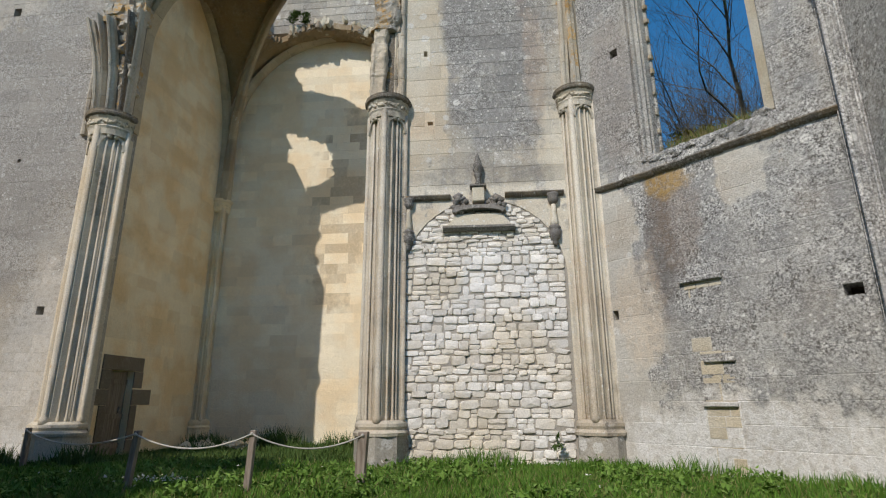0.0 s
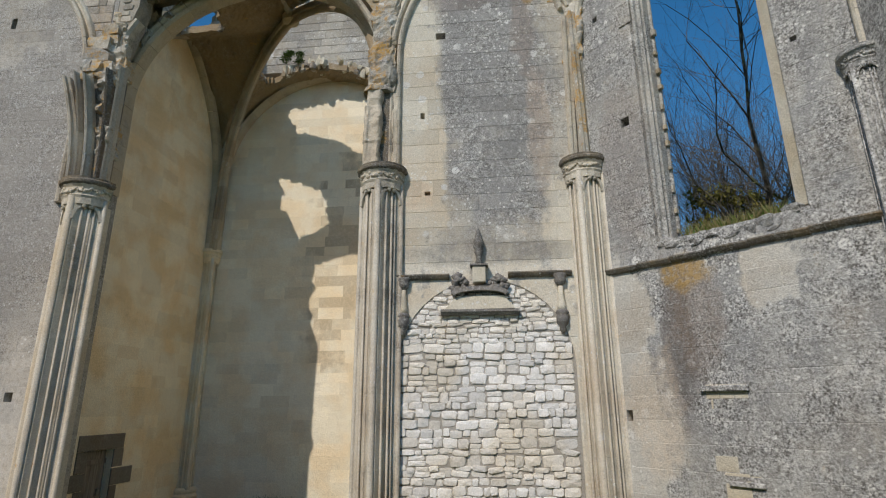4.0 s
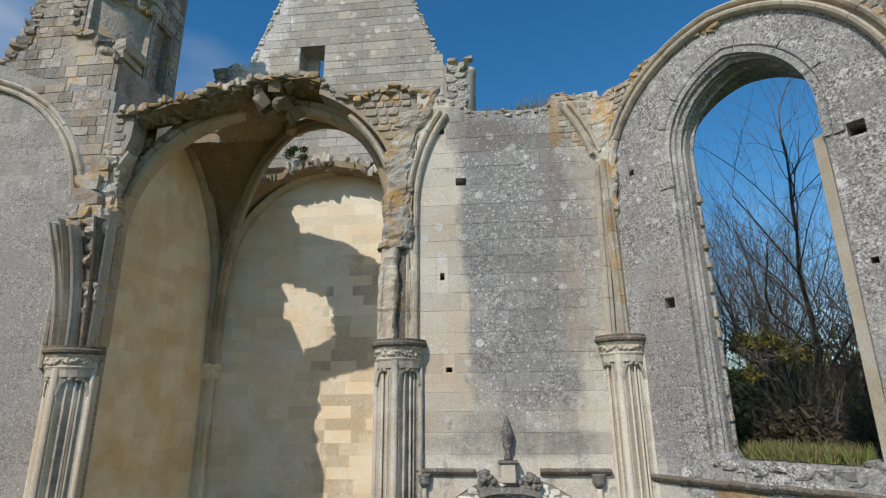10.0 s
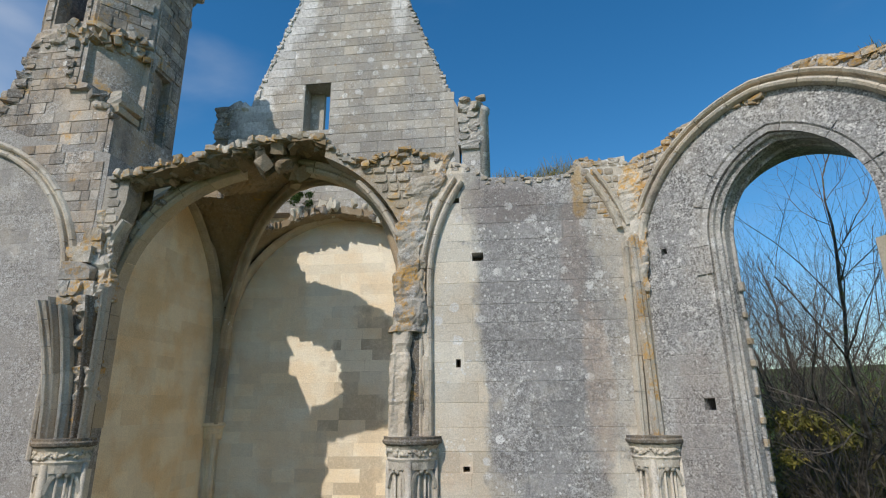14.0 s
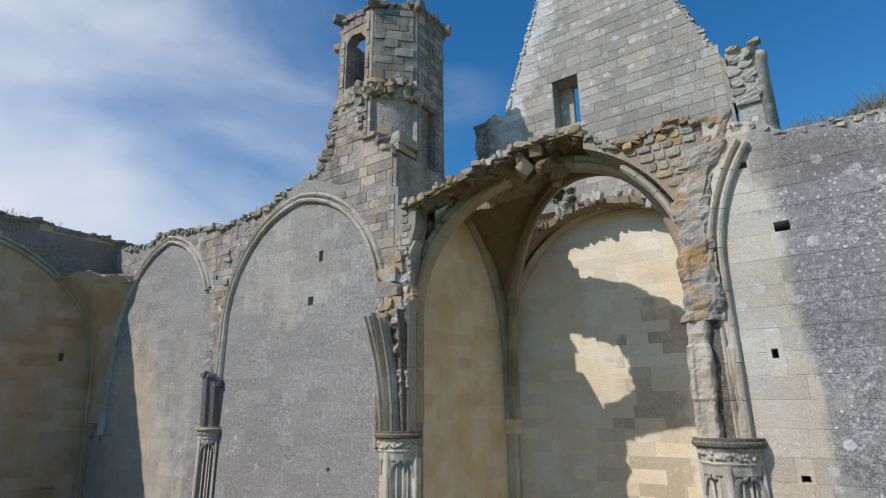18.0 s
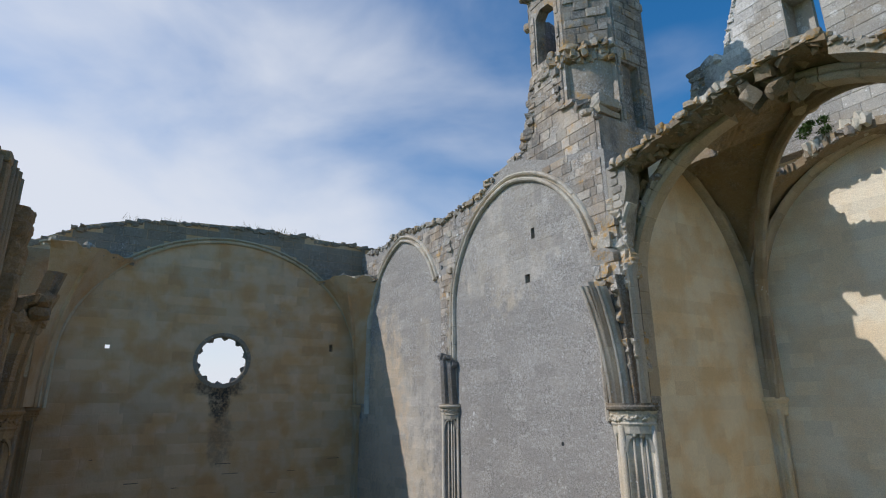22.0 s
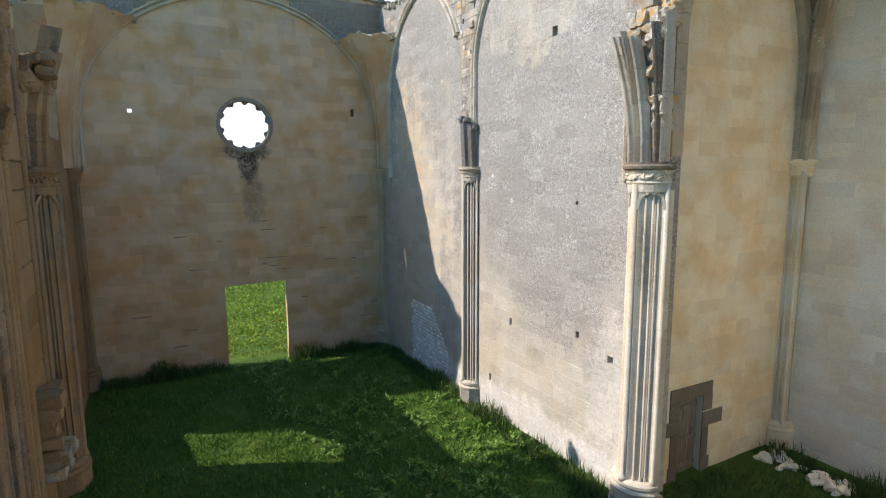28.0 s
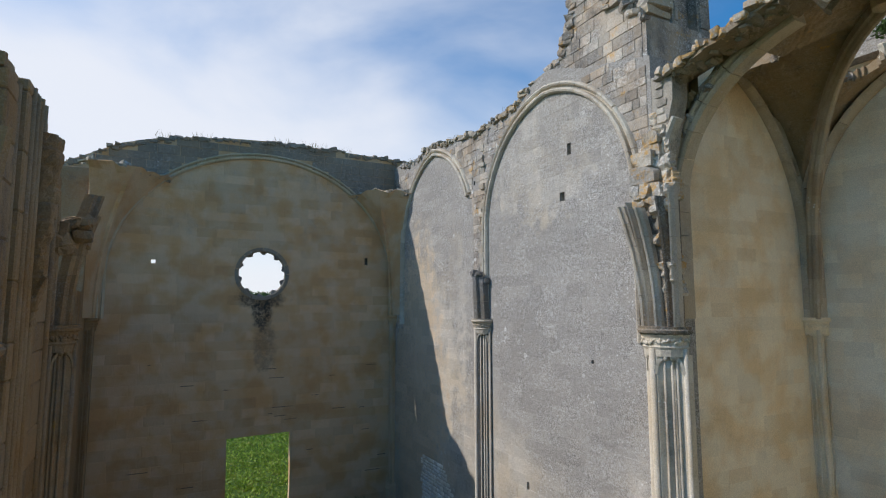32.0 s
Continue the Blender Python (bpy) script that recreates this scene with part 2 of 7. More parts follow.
CREAM, WARM = (0.60, 0.555, 0.455), (0.54, 0.465, 0.335)
GREY = (0.285, 0.28, 0.265)
M_centre = stone("centre_bay_stone", (0.63, 0.585, 0.485), (0.58, 0.50, 0.38), 0.42, (0.235, 0.235, 0.232), dark=0.3, white=1.4, disc_r=0.19, off=0.10, grain=1.1, streak=0.5, vary=0.24, speck=0.55,
                 stains=[((-1.75, 12, 9.0), (0.75, 9, 5.5), -0.5), ((0.0, 12, 2.8), (3.5, 9, 3.2), -0.5), ((1.75, 12, 6.9), (0.45, 9, 1.4), -0.35), ((0.25, 12, 10.8), (1.25, 9, 4.2), 0.32), ((-0.25, 12, 12.4), (0.6, 9, 1.6), 0.2)],
                 paint=[((1.0, 12, 11.9), (0.3, 9, 1.3), (0.28, 0.20, 0.15), 0.35), ((-0.5, 12, 13.0), (1.0, 9, 0.5), (0.20, 0.16, 0.14), 0.5), ((1.2, 12, 13.2), (0.16, 9, 0.7), (0.40, 0.25, 0.08), 0.7),
                        ((1.3, 12, 9.3), (0.3, 9, 1.6), (0.44, 0.33, 0.24), 0.45), ((-1.55, 12, 7.7), (0.4, 9, 0.4), (0.60, 0.46, 0.32), 0.5), ((-0.1, 12, 6.3), (1.9, 9, 0.3), (0.20, 0.185, 0.165), 0.5)])
M_tomb = stone("tomb_surround_stone", (0.62, 0.575, 0.47), WARM, 0.12, GREY, dark=0.05, white=0.1, speck=0.2)
M_rubble = stone("rubble_limestone", (0.83, 0.81, 0.765), (0.76, 0.69, 0.57), 0.14, (0.56, 0.55, 0.52), dark=0.06, white=0, vary=0.34, speck=0.3)
M_mortar = stone("lime_mortar", (0.40, 0.37, 0.32), (0.35, 0.32, 0.27), 0.2, GREY, dark=0.1, white=0, vary=0.05, speck=0.3)
M_west_bays = stone("west_bays_stone", (0.57, 0.52, 0.435), (0.53, 0.455, 0.345), 0.66, (0.32, 0.302, 0.272), dark=0.14, white=0.4, slope=(0, 0, 0.055),
                    off=-0.23, speck=0.55, streak=0.4, vary=0.18,
                    stains=[((-21.5, 12, 9.5), (3.2, 9, 5.4), -0.3), ((-13.9, 12, 13.3), (3.2, 9, 2.4), -0.42), ((-13.4, 12, 7.0), (3.0, 9, 3.4), 0.16)],
                    # third patch warms and lightens the wall in shadow, fill light put into colour
                    paint=[((-14, 12, -0.2), (6.5, 9, 1.2), (0.78, 0.77, 0.745), 0.6), ((-10.6, 12, 2.2), (0.8, 9, 2.2), (0.70, 0.68, 0.63), 0.5), ((-23.6, 12, 5.0), (2.8, 9, 6.5), (0.60, 0.47, 0.32), 0.9)])
M_diag = stone("apse_stone", (0.53, 0.51, 0.455), (0.48, 0.43, 0.355), 0.80, (0.27, 0.272, 0.267), dark=0.34, white=1.3, orange=0.06, off=0.04, grain=1.05, speck=0.95, streak=0.6, vary=0.16,
               stains=[((2.7, 11.6, 4.7), (0.55, 0.6, 1.1), -0.75), ((2.7, 11.6, 2.0), (0.6, 0.7, 2.2), -0.4), ((4.55, 9.75, 5.2), (0.45, 0.45, 0.6), -0.65), ((3.7, 10.6, 4.3), (0.8, 0.8, 1.7), 0.35), ((4.0, 10.3, 0.0), (3.0, 3.0, 1.3), -0.5)],
               paint=[((3.4, 10.9, 4.3), (0.32, 0.32, 1.5), (0.11, 0.09, 0.077), 0.7), ((3.65, 10.6, 4.6), (0.5, 0.5, 1.1), (0.21, 0.155, 0.115), 0.5), ((3.6, 10.7, 5.45), (0.5, 0.5, 0.35), (0.40, 0.25, 0.07), 0.7),
                      ((2.9, 11.4, 8.0), (0.55, 0.55, 2.0), (0.26, 0.22, 0.19), 0.45), ((4.2, 10.1, 0.0), (2.6, 2.6, 1.25), (0.74, 0.735, 0.71), 0.85), ((3.0, 11.3, 3.0), (0.5, 0.5, 1.2), (0.60, 0.50, 0.38), 0.5)])
M_chapel = stone("chapel_ashlar", (0.87, 0.765, 0.565), (0.80, 0.615, 0.36), 0.04, GREY, dark=0.03, white=0, vary=0.12, streak=0.15, speck=0.12)
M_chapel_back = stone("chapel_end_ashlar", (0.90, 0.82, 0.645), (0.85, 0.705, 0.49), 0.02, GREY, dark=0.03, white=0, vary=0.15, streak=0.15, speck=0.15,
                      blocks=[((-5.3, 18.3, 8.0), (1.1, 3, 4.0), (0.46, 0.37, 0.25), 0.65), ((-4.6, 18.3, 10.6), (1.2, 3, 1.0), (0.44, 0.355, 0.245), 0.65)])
M_westwall = stone("west_wall_ashlar", (0.66, 0.485, 0.305), (0.60, 0.365, 0.175), 0.14, (0.40, 0.355, 0.29), dark=0.14, white=0, slope=(0, 0, 0.012), off=-0.12,
                   vary=0.2, streak=0.2, speck=0.25, paint=[((-26.18, 5.75, 8.55), (2, 0.42, 0.85), (0.05, 0.045, 0.04), 0.9), ((-26.18, 5.7, 9.1), (2, 1.0, 0.45), (0.06, 0.055, 0.048), 0.8),
                                                        ((-26.18, 5.9, 7.0), (2, 0.5, 1.2), (0.16, 0.135, 0.10), 0.5)])
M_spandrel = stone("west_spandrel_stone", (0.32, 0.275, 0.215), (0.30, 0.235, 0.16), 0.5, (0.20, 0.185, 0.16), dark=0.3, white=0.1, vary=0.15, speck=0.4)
M_gable = stone("gable_stone", (0.49, 0.455, 0.385), (0.45, 0.39, 0.30), 0.55, (0.30, 0.297, 0.285), dark=0.3, white=1.5, disc=2.4, disc_r=0.24, orange=0.12, speck=0.65, vary=0.34,
                paint=[((-9.3, 17.9, 19.6), (0.8, 3, 1.3), (0.70, 0.69, 0.65), 0.85), ((-8.5, 17.9, 21.6), (0.7, 3, 1.4), (0.70, 0.69, 0.65), 0.85), ((-7.8, 17.9, 23.6), (0.7, 3, 1.4), (0.70, 0.69, 0.65), 0.85), ((-3.9, 17.9, 23.6), (0.35, 3, 1.4), (0.70, 0.69, 0.65), 0.85),
                       ((-5.6, 17.9, 17.6), (3.0, 3, 0.6), (0.20, 0.185, 0.165), 0.45)])
M_turret = stone("turret_stone", (0.48, 0.425, 0.345), (0.42, 0.325, 0.225), 0.5, (0.25, 0.245, 0.232), dark=0.62, white=0.7, orange=0.40, speck=0.9, vary=0.5)
M_ragged = stone("broken_top_stone", (0.48, 0.435, 0.355), (0.42, 0.34, 0.225), 0.5, (0.23, 0.22, 0.20), dark=0.38, white=0.6, orange=0.46, vary=0.5, speck=0.8)
M_lichen = stone("lichened_rubble", (0.52, 0.48, 0.40), (0.46, 0.385, 0.27), 0.45, (0.25, 0.24, 0.22), dark=0.42, white=0.7, orange=0.8, vary=0.45, speck=0.75)
M_trim = stone("carved_limestone", (0.62, 0.57, 0.465), (0.52, 0.44, 0.33), 0.30, (0.305, 0.268, 0.212), dark=0.46, white=0.25, orange=0.12, vary=0.2, speck=0.6, streak=0.6)
M_pier_warm = stone("pale_pier_stone", (0.66, 0.595, 0.47), (0.58, 0.485, 0.34), 0.2, (0.33, 0.29, 0.23), dark=0.36, white=0.2, orange=0.08, vary=0.2, speck=0.5, streak=0.5)
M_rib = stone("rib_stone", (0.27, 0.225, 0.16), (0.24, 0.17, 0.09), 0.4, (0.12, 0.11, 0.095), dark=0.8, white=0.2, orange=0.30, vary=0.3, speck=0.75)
M_chapel_rib = stone("chapel_rib_stone", (0.60, 0.52, 0.38), (0.52, 0.42, 0.27), 0.2, GREY, dark=0.2, white=0.05, vary=0.16, speck=0.3)
M_chapel_arch = stone("chapel_arch_stone", (0.56, 0.48, 0.35), (0.48, 0.39, 0.26), 0.2, GREY, dark=0.3, white=0.05, vary=0.2, speck=0.35)
# chapel arch stone darkened: the web's shade on the ribs, put into the colour
M_vault_rib_shaded = stone("shaded_vault_rib_stone", (0.44, 0.37, 0.26), (0.38, 0.29, 0.185), 0.2, GREY, dark=0.3, white=0.05, vary=0.22, speck=0.35)
# dark brown takes in the shade on the vault's underside
M_web_shaded = stone("shaded_web_stone", (0.28, 0.225, 0.15), (0.26, 0.185, 0.10), 0.2, (0.13, 0.12, 0.105), dark=0.45, white=0, orange=0.2, vary=0.35, speck=0.55)
M_black = stone("blackened_shaded_stone", (0.22, 0.205, 0.185), (0.23, 0.20, 0.155), 0.5, (0.16, 0.155, 0.148), dark=0.4, white=0.25, orange=0.08, speck=0.6)
# darker than the other limestone: the wall's shade is put into the colour
M_south_shaded = stone("shaded_south_stone", (0.37, 0.25, 0.135), (0.33, 0.195, 0.085), 0.16, (0.2, 0.19, 0.17), dark=0.45, white=0, orange=0.12, vary=0.26, speck=0.35)
M_hole = stone("hole_lining", (0.16, 0.13, 0.10), (0.13, 0.10, 0.07), 0.1, GREY, dark=0.3, white=0)
M_doorstone = stone("door_surround_stone", (0.20, 0.175, 0.14), (0.18, 0.145, 0.10), 0.2, (0.16, 0.15, 0.14), dark=0.2, white=0)


# ---- building helpers ----
class Frame2:
    """A wall's own frame: u along it, z up, d out of its face towards the nave."""

    def __init__(self, origin, u, n):
        self.o, self.u, self.n = Vector(origin), Vector(u).normalized(), Vector(n).normalized()

    def p(self, u, z, d=0.0):
        return self.o + self.u * u + self.n * d + Vector((0, 0, z))

    def basis(self, u, z, d, w, h, depth):
        m = Matrix.Identity(4)
        for i, (ax, s) in enumerate(((self.u, w), (Vector((0, 0, 1)), h), (self.n, depth))):
            for j in range(3):
                m[j][i] = ax[j] * s
        m.translation = self.p(u, z, d)
        return m


def mesh_of(name, bm, mat, smooth=False):
    me = bpy.data.meshes.new(name)
    bm.to_mesh(me)
    bm.free()
    if mat:
        me.materials.append(mat)
    if smooth:
        me.polygons.foreach_set("use_smooth", [True] * len(me.polygons))
    return me


def raw_mesh(name, verts, faces, mat, smooth=False):
    me = bpy.data.meshes.new(name)
    me.from_pydata([tuple(v) for v in verts], [], faces)
    if mat:
        me.materials.append(mat)
    if smooth:
        me.polygons.foreach_set("use_smooth", [True] * len(me.polygons))
    return me


def part(name, bm, mat, parent=None, label="", smooth=False):
    ob = new(name, mesh_of(name, bm, mat, smooth))
    ob.parent = parent
    if label:
        ob["label"] = label
    return ob


def thing(name, label, category, group="", kind="", at=(0, 0, 0)):
    e = new(name)
    e.empty_display_size = 0.2
    e.location = at
    return tagged(e, label, category, group, kind)


def rnd(a, b):
    return random.uniform(a, b)


def wobble(p, scale, amount):
    return Vector(p) + Vector(noise.noise_vector(Vector(p) * scale)) * amount


def slab(fr, outer, holes=(), thick=1.0, d0=0.0):
    """A wall with openings: the outline and its holes in (u, z), its face at d0."""
    bm = bmesh.new()
    edges = []
    for loop in (outer, *holes):
        vs = [bm.verts.new(fr.p(u, z, d0)) for u, z in loop]
        edges += [bm.edges.new((vs[i], vs[(i + 1) % len(vs)])) for i in range(len(vs))]
    bmesh.ops.triangle_fill(bm, edges=edges, use_beauty=True, use_dissolve=False)
    made = bmesh.ops.extrude_face_region(bm, geom=bm.faces[:])
    back = [v for v in made["geom"] if isinstance(v, bmesh.types.BMVert)]
    bmesh.ops.translate(bm, verts=back, vec=-fr.n * thick)
    bmesh.ops.recalc_face_normals(bm, faces=bm.faces[:])
    return bm


def arch(c, a, zs, zi, h, steps=14):
    """A pointed (or, where low, round) arch in (u, z) from its left foot to its right: upright from zs to zi, then rising h."""
    left = []
    if h > a * 1.02:
        r = (a * a + h * h) / (2 * a)
        top = math.asin(min(1, h / r))
        for i in range(steps + 1):
            q = top * i / steps
            left.append((c - a + r - r * math.cos(q), zi + r * math.sin(q)))
    else:
        for i in range(steps + 1):
            q = math.pi / 2 * i / steps
            left.append((c - a * math.cos(q), zi + h * math.sin(q)))
    n = max(1, int((zi - zs) / 0.5))
    foot = [(c - a, zs + (zi - zs) * i / n) for i in range(n)]
    left = foot + left
    return left + [(2 * c - u, z) for u, z in reversed(left[:-1])]


def arch_top(pts, u):
    """Height of an arch's underside at u."""
    best = -9
    for (u0, z0), (u1, z1) in zip(pts, pts[1:]):
        if min(u0, u1) <= u <= max(u0, u1) and abs(u1 - u0) > 1e-6:
            best = max(best, z0 + (z1 - z0) * (u - u0) / (u1 - u0))
    return best


def profile_z(line, u):
    for (u0, z0), (u1, z1) in zip(line, line[1:]):
        if u0 <= u <= u1:
            return z0 + (z1 - z0) * (u - u0) / max(1e-6, u1 - u0)
    return -9


def sweep(points, profile, side, closed=True):
    """A bar along points in space. profile: (a, b) pairs; a goes along side x way, b along side (a fixed or per-point vector)."""
    bm = bmesh.new()
    rings = []
    pts = [Vector(p) for p in points]
    for i, p in enumerate(pts):
        way = (pts[min(i + 1, len(pts) - 1)] - pts[max(i - 1, 0)]).normalized()
        s = Vector(side[i] if isinstance(side, list) else side).normalized()
        across = s.cross(way).normalized()
        rings.append([bm.verts.new(p + across * a + s * b) for a, b in profile])
    m = len(profile)
    for r0, r1 in zip(rings, rings[1:]):
        for j in range(m):
            bm.faces.new((r0[j], r0[(j + 1) % m], r1[(j + 1) % m], r1[j]))
    bm.faces.new(rings[0])
    bm.faces.new(list(reversed(rings[-1])))
    bmesh.ops.recalc_face_normals(bm, faces=bm.faces[:])
    return bm


def cut_path(pts, length):
    """Splits a path into stretches of about that length, by its points."""
    fine = []
    for p, q in zip(pts, pts[1:]):
        n = max(1, int((Vector(q) - Vector(p)).length / 0.12))
        fine += [Vector(p).lerp(Vector(q), i / n) for i in range(n)]
    fine.append(Vector(pts[-1]))
    out, cur, run = [], [fine[0]], 0
    want = length * rnd(0.8, 1.2)
    for p, q in zip(fine, fine[1:]):
        cur.append(q)
        run += (q - p).length
        if run >= want:
            out.append(cur)
            cur, run, want = [q], 0, length * rnd(0.8, 1.2)
    if len(cur) > 1:
        out.append(cur)
    return out


# mouldings: a outwards from the arch's curve, b out of the wall
ROLL = [(-0.03, -0.05), (-0.03, 0.06), (0.0, 0.12), (0.045, 0.14), (0.085, 0.11), (0.10, 0.006), (0.15, 0.006), (0.165, 0.10), (0.205, 0.13), (0.245, 0.10), (0.27, 0.02), (0.27, -0.05)]
BIGROLL = [(-0.06, -0.3), (-0.06, 0.0), (0.0, 0.10), (0.07, 0.14), (0.14, 0.10), (0.17, 0.02), (0.24, 0.02), (0.28, 0.12), (0.36, 0.12), (0.40, 0.02), (0.40, -0.3)]


def moulding(fr, pts, profile, mat, parent, name="voussoir", length=0.5, gap=0.006, d=0.0, skip=None):
    """An arch's moulding in single stones; pts in (u, z)."""
    line = [fr.p(u, z, d) for u, z in pts]
    for seg in cut_path(line, length):
        mid = seg[len(seg) // 2]
        if skip and skip((mid - fr.o).dot(fr.u), mid.z):
            continue
        w0, w1 = (seg[1] - seg[0]).normalized(), (seg[-1] - seg[-2]).normalized()
        seg = [seg[0] + w0 * gap] + seg[1:-1] + [seg[-1] - w1 * gap]
        j = rnd(-0.006, 0.006)
        part(name, sweep([p + fr.n * j for p in seg], profile, fr.n), mat, parent)


# unit stones, shared by all their repeats
def unit_block(seed, rough, inset=0.009):
    rs = random.Random(seed)
    bm = bmesh.new()

    def ring(inset, zz, j):
        out = []
        for sx, sy in ((-1, -1), (1, -1), (1, 1), (-1, 1)):
            out.append(bm.verts.new((sx * (0.5 - inset) + rs.uniform(-j, j), sy * (0.5 - inset) + rs.uniform(-j, j), zz + rs.uniform(-j, j))))
        return out
    a, b, c = ring(0.0, 0.0, 0), ring(0.0, 0.86, rough * 0.6), ring(inset + rough, 1.0, rough * 0.6)
    for r0, r1 in ((a, b), (b, c)):
        for j in range(4):
            bm.faces.new((r0[j], r0[(j + 1) % 4], r1[(j + 1) % 4], r1[j]))
    bm.faces.new(c)
    return bm


def unit_rubble(seed):
    """An uneven rounded stone, front side only open at the back."""
    rs = random.Random(seed)
    bm = bmesh.new()
    n = 9
    rings = []
    outline = []
    for i in range(n):
        q = 2 * math.pi * i / n + rs.uniform(-0.2, 0.2)
        cx, sy = math.cos(q), math.sin(q)
        e = 0.42
        outline.append((0.5 * math.copysign(abs(cx) ** e, cx) * rs.uniform(0.86, 1.03), 0.5 * math.copysign(abs(sy) ** e, sy) * rs.uniform(0.84, 1.03)))
    for f, zz in ((1.0, 0.0), (1.0, 0.55), (0.86, 0.92)):
        rings.append([bm.verts.new((x * f, y * f, zz + rs.uniform(-0.07, 0.07) * (zz > 0))) for x, y in outline])
    top = bm.verts.new((rs.uniform(-0.1, 0.1), rs.uniform(-0.1, 0.1), 1.0 + rs.uniform(-0.05, 0.1)))
    for r0, r1 in zip(rings, rings[1:]):
        for j in range(n):
            bm.faces.new((r0[j], r0[(j + 1) % n], r1[(j + 1) % n], r1[j]))
    for j in range(n):
        bm.faces.new((rings[-1][j], rings[-1][(j + 1) % n], top))
    return bm


def unit_boulder(seed):
    """A broken stone, closed all round."""
    rs = random.Random(seed)
    bm = bmesh.new()
    bmesh.ops.create_cube(bm, size=1.0)
    bmesh.ops.subdivide_edges(bm, edges=bm.edges[:], cuts=2, use_grid_fill=True)
    for v in bm.verts:
        f = 1 - 0.12 * (v.co.length - 0.5)
        v.co = v.co * f + Vector((rs.uniform(-1, 1), rs.uniform(-1, 1), rs.uniform(-1, 1))) * 0.05
    for _ in range(5):      # broken faces
        q = Vector((rs.uniform(-1, 1), rs.uniform(-1, 1), rs.uniform(-1, 1))).normalized()
        far = rs.uniform(0.40, 0.58)
        for v in bm.verts:
            over = v.co.dot(q) - far
            if over > 0:
                v.co -= q * over * 0.92
    return bm


def unit_quarry(seed):
    """A roughly squared stone with chipped corners, closed all round."""
    rs = random.Random(seed)
    bm = bmesh.new()
    bmesh.ops.create_cube(bm, size=1.0)
    bmesh.ops.subdivide_edges(bm, edges=bm.edges[:], cuts=2, use_grid_fill=True)
    for v in bm.verts:
        v.co = v.co * (1 - 0.10 * (v.co.length - 0.5)) + Vector((rs.uniform(-1, 1), rs.uniform(-1, 1), rs.uniform(-1, 1))) * 0.024
    for _ in range(2):
        q = Vector((rs.choice((-1, 1)), rs.choice((-1, 1)), rs.choice((-1, 1)) * rs.uniform(0.2, 1))).normalized()
        far = rs.uniform(0.48, 0.68)
        for v in bm.verts:
            over = v.co.dot(q) - far
            if over > 0:
                v.co -= q * over * 0.9
    return bm


UNITS = {}


def unit(kind, i, mat):
    key = (kind, i, mat.name)
    if key not in UNITS:
        bm = {"block": lambda s: unit_block(s, 0.003), "old": lambda s: unit_block(s, 0.014), "fine": lambda s: unit_block(s, 0.0008, 0.001), "worn": lambda s: unit_block(s, 0.04), "rubble": unit_rubble, "boulder": unit_boulder, "quarry": unit_quarry}[kind](i)
        bmesh.ops.recalc_face_normals(bm, faces=bm.faces[:])
        if kind not in ("boulder", "quarry") and sum(f.normal.z for f in bm.faces) < 0:
            bmesh.ops.reverse_faces(bm, faces=bm.faces[:])
        UNITS[key] = mesh_of(kind, bm, mat, False)
    return UNITS[key]


def spread(parent, name, items, mat, kind, limit=300):
    """Stones as objects of their own up to a limit, those past it joined. items: (matrix, order)."""
    items = sorted(items, key=lambda it: it[1])
    for m, _ in items[:limit]:
        ob = new(name, unit(kind, random.randrange(8), mat))
        ob.parent = parent
        ob.matrix_basis = m
    rest = items[limit:]
    if rest:
        verts, faces = [], []
        for m, _ in rest:
            me = unit(kind, random.randrange(8), mat)
            b = len(verts)
            verts += [m @ v.co for v in me.vertices]
            faces += [[b + i for i in p.vertices] for p in me.polygons]
        ob = new(name + "_rest", raw_mesh(name + "_rest", verts, faces, mat))
        ob.parent = parent
        tagged(ob, kind="stuff")


def runs(inside, u0, u1, z0, z1, step=0.06):
    """Stretches of one course that lie wholly inside."""
    out, start = [], None
    n = int((u1 - u0) / step)
    for i in range(n + 1):
        u = u0 + i * step
        ok = i < n and all(inside(u, z) for z in (z0 + 0.03, (z0 + z1) / 2, z1 - 0.03))
        if ok and start is None:
            start = u
        if not ok and start is not None:
            out.append((start, u - step))
            start = None
    return out


def ashlar(parent, fr, inside, box, mat, course=(0.36, 0.46), length=(0.6, 1.15), proud=0.012, joint=0.008, kind="block", limit=300, near=None, lost=0.0, name="block", sink=0.05):
    """Courses of squared stones on a wall's face."""
    u0, z0, u1, z1 = box
    items = []
    z = z0
    while z < z1:
        h = rnd(*course)
        for a, b in runs(inside, u0, u1, z, z + h):
            u = a
            while b - u > 0.10:
                w = rnd(*length)
                if b - (u + w) < length[0] * 0.5:
                    w = b - u
                if random.random() >= lost:
                    m = fr.basis(u + w / 2, z + h / 2, -sink, w - joint, h - joint, sink + proud + rnd(-0.4, 0.5) * proud)
                    pt = fr.p(u + w / 2, z + h / 2)
                    items.append((m, (pt - Vector(near)).length if near else random.random()))
                u += w
        z += h
    spread(parent, name, items, mat, kind, limit)


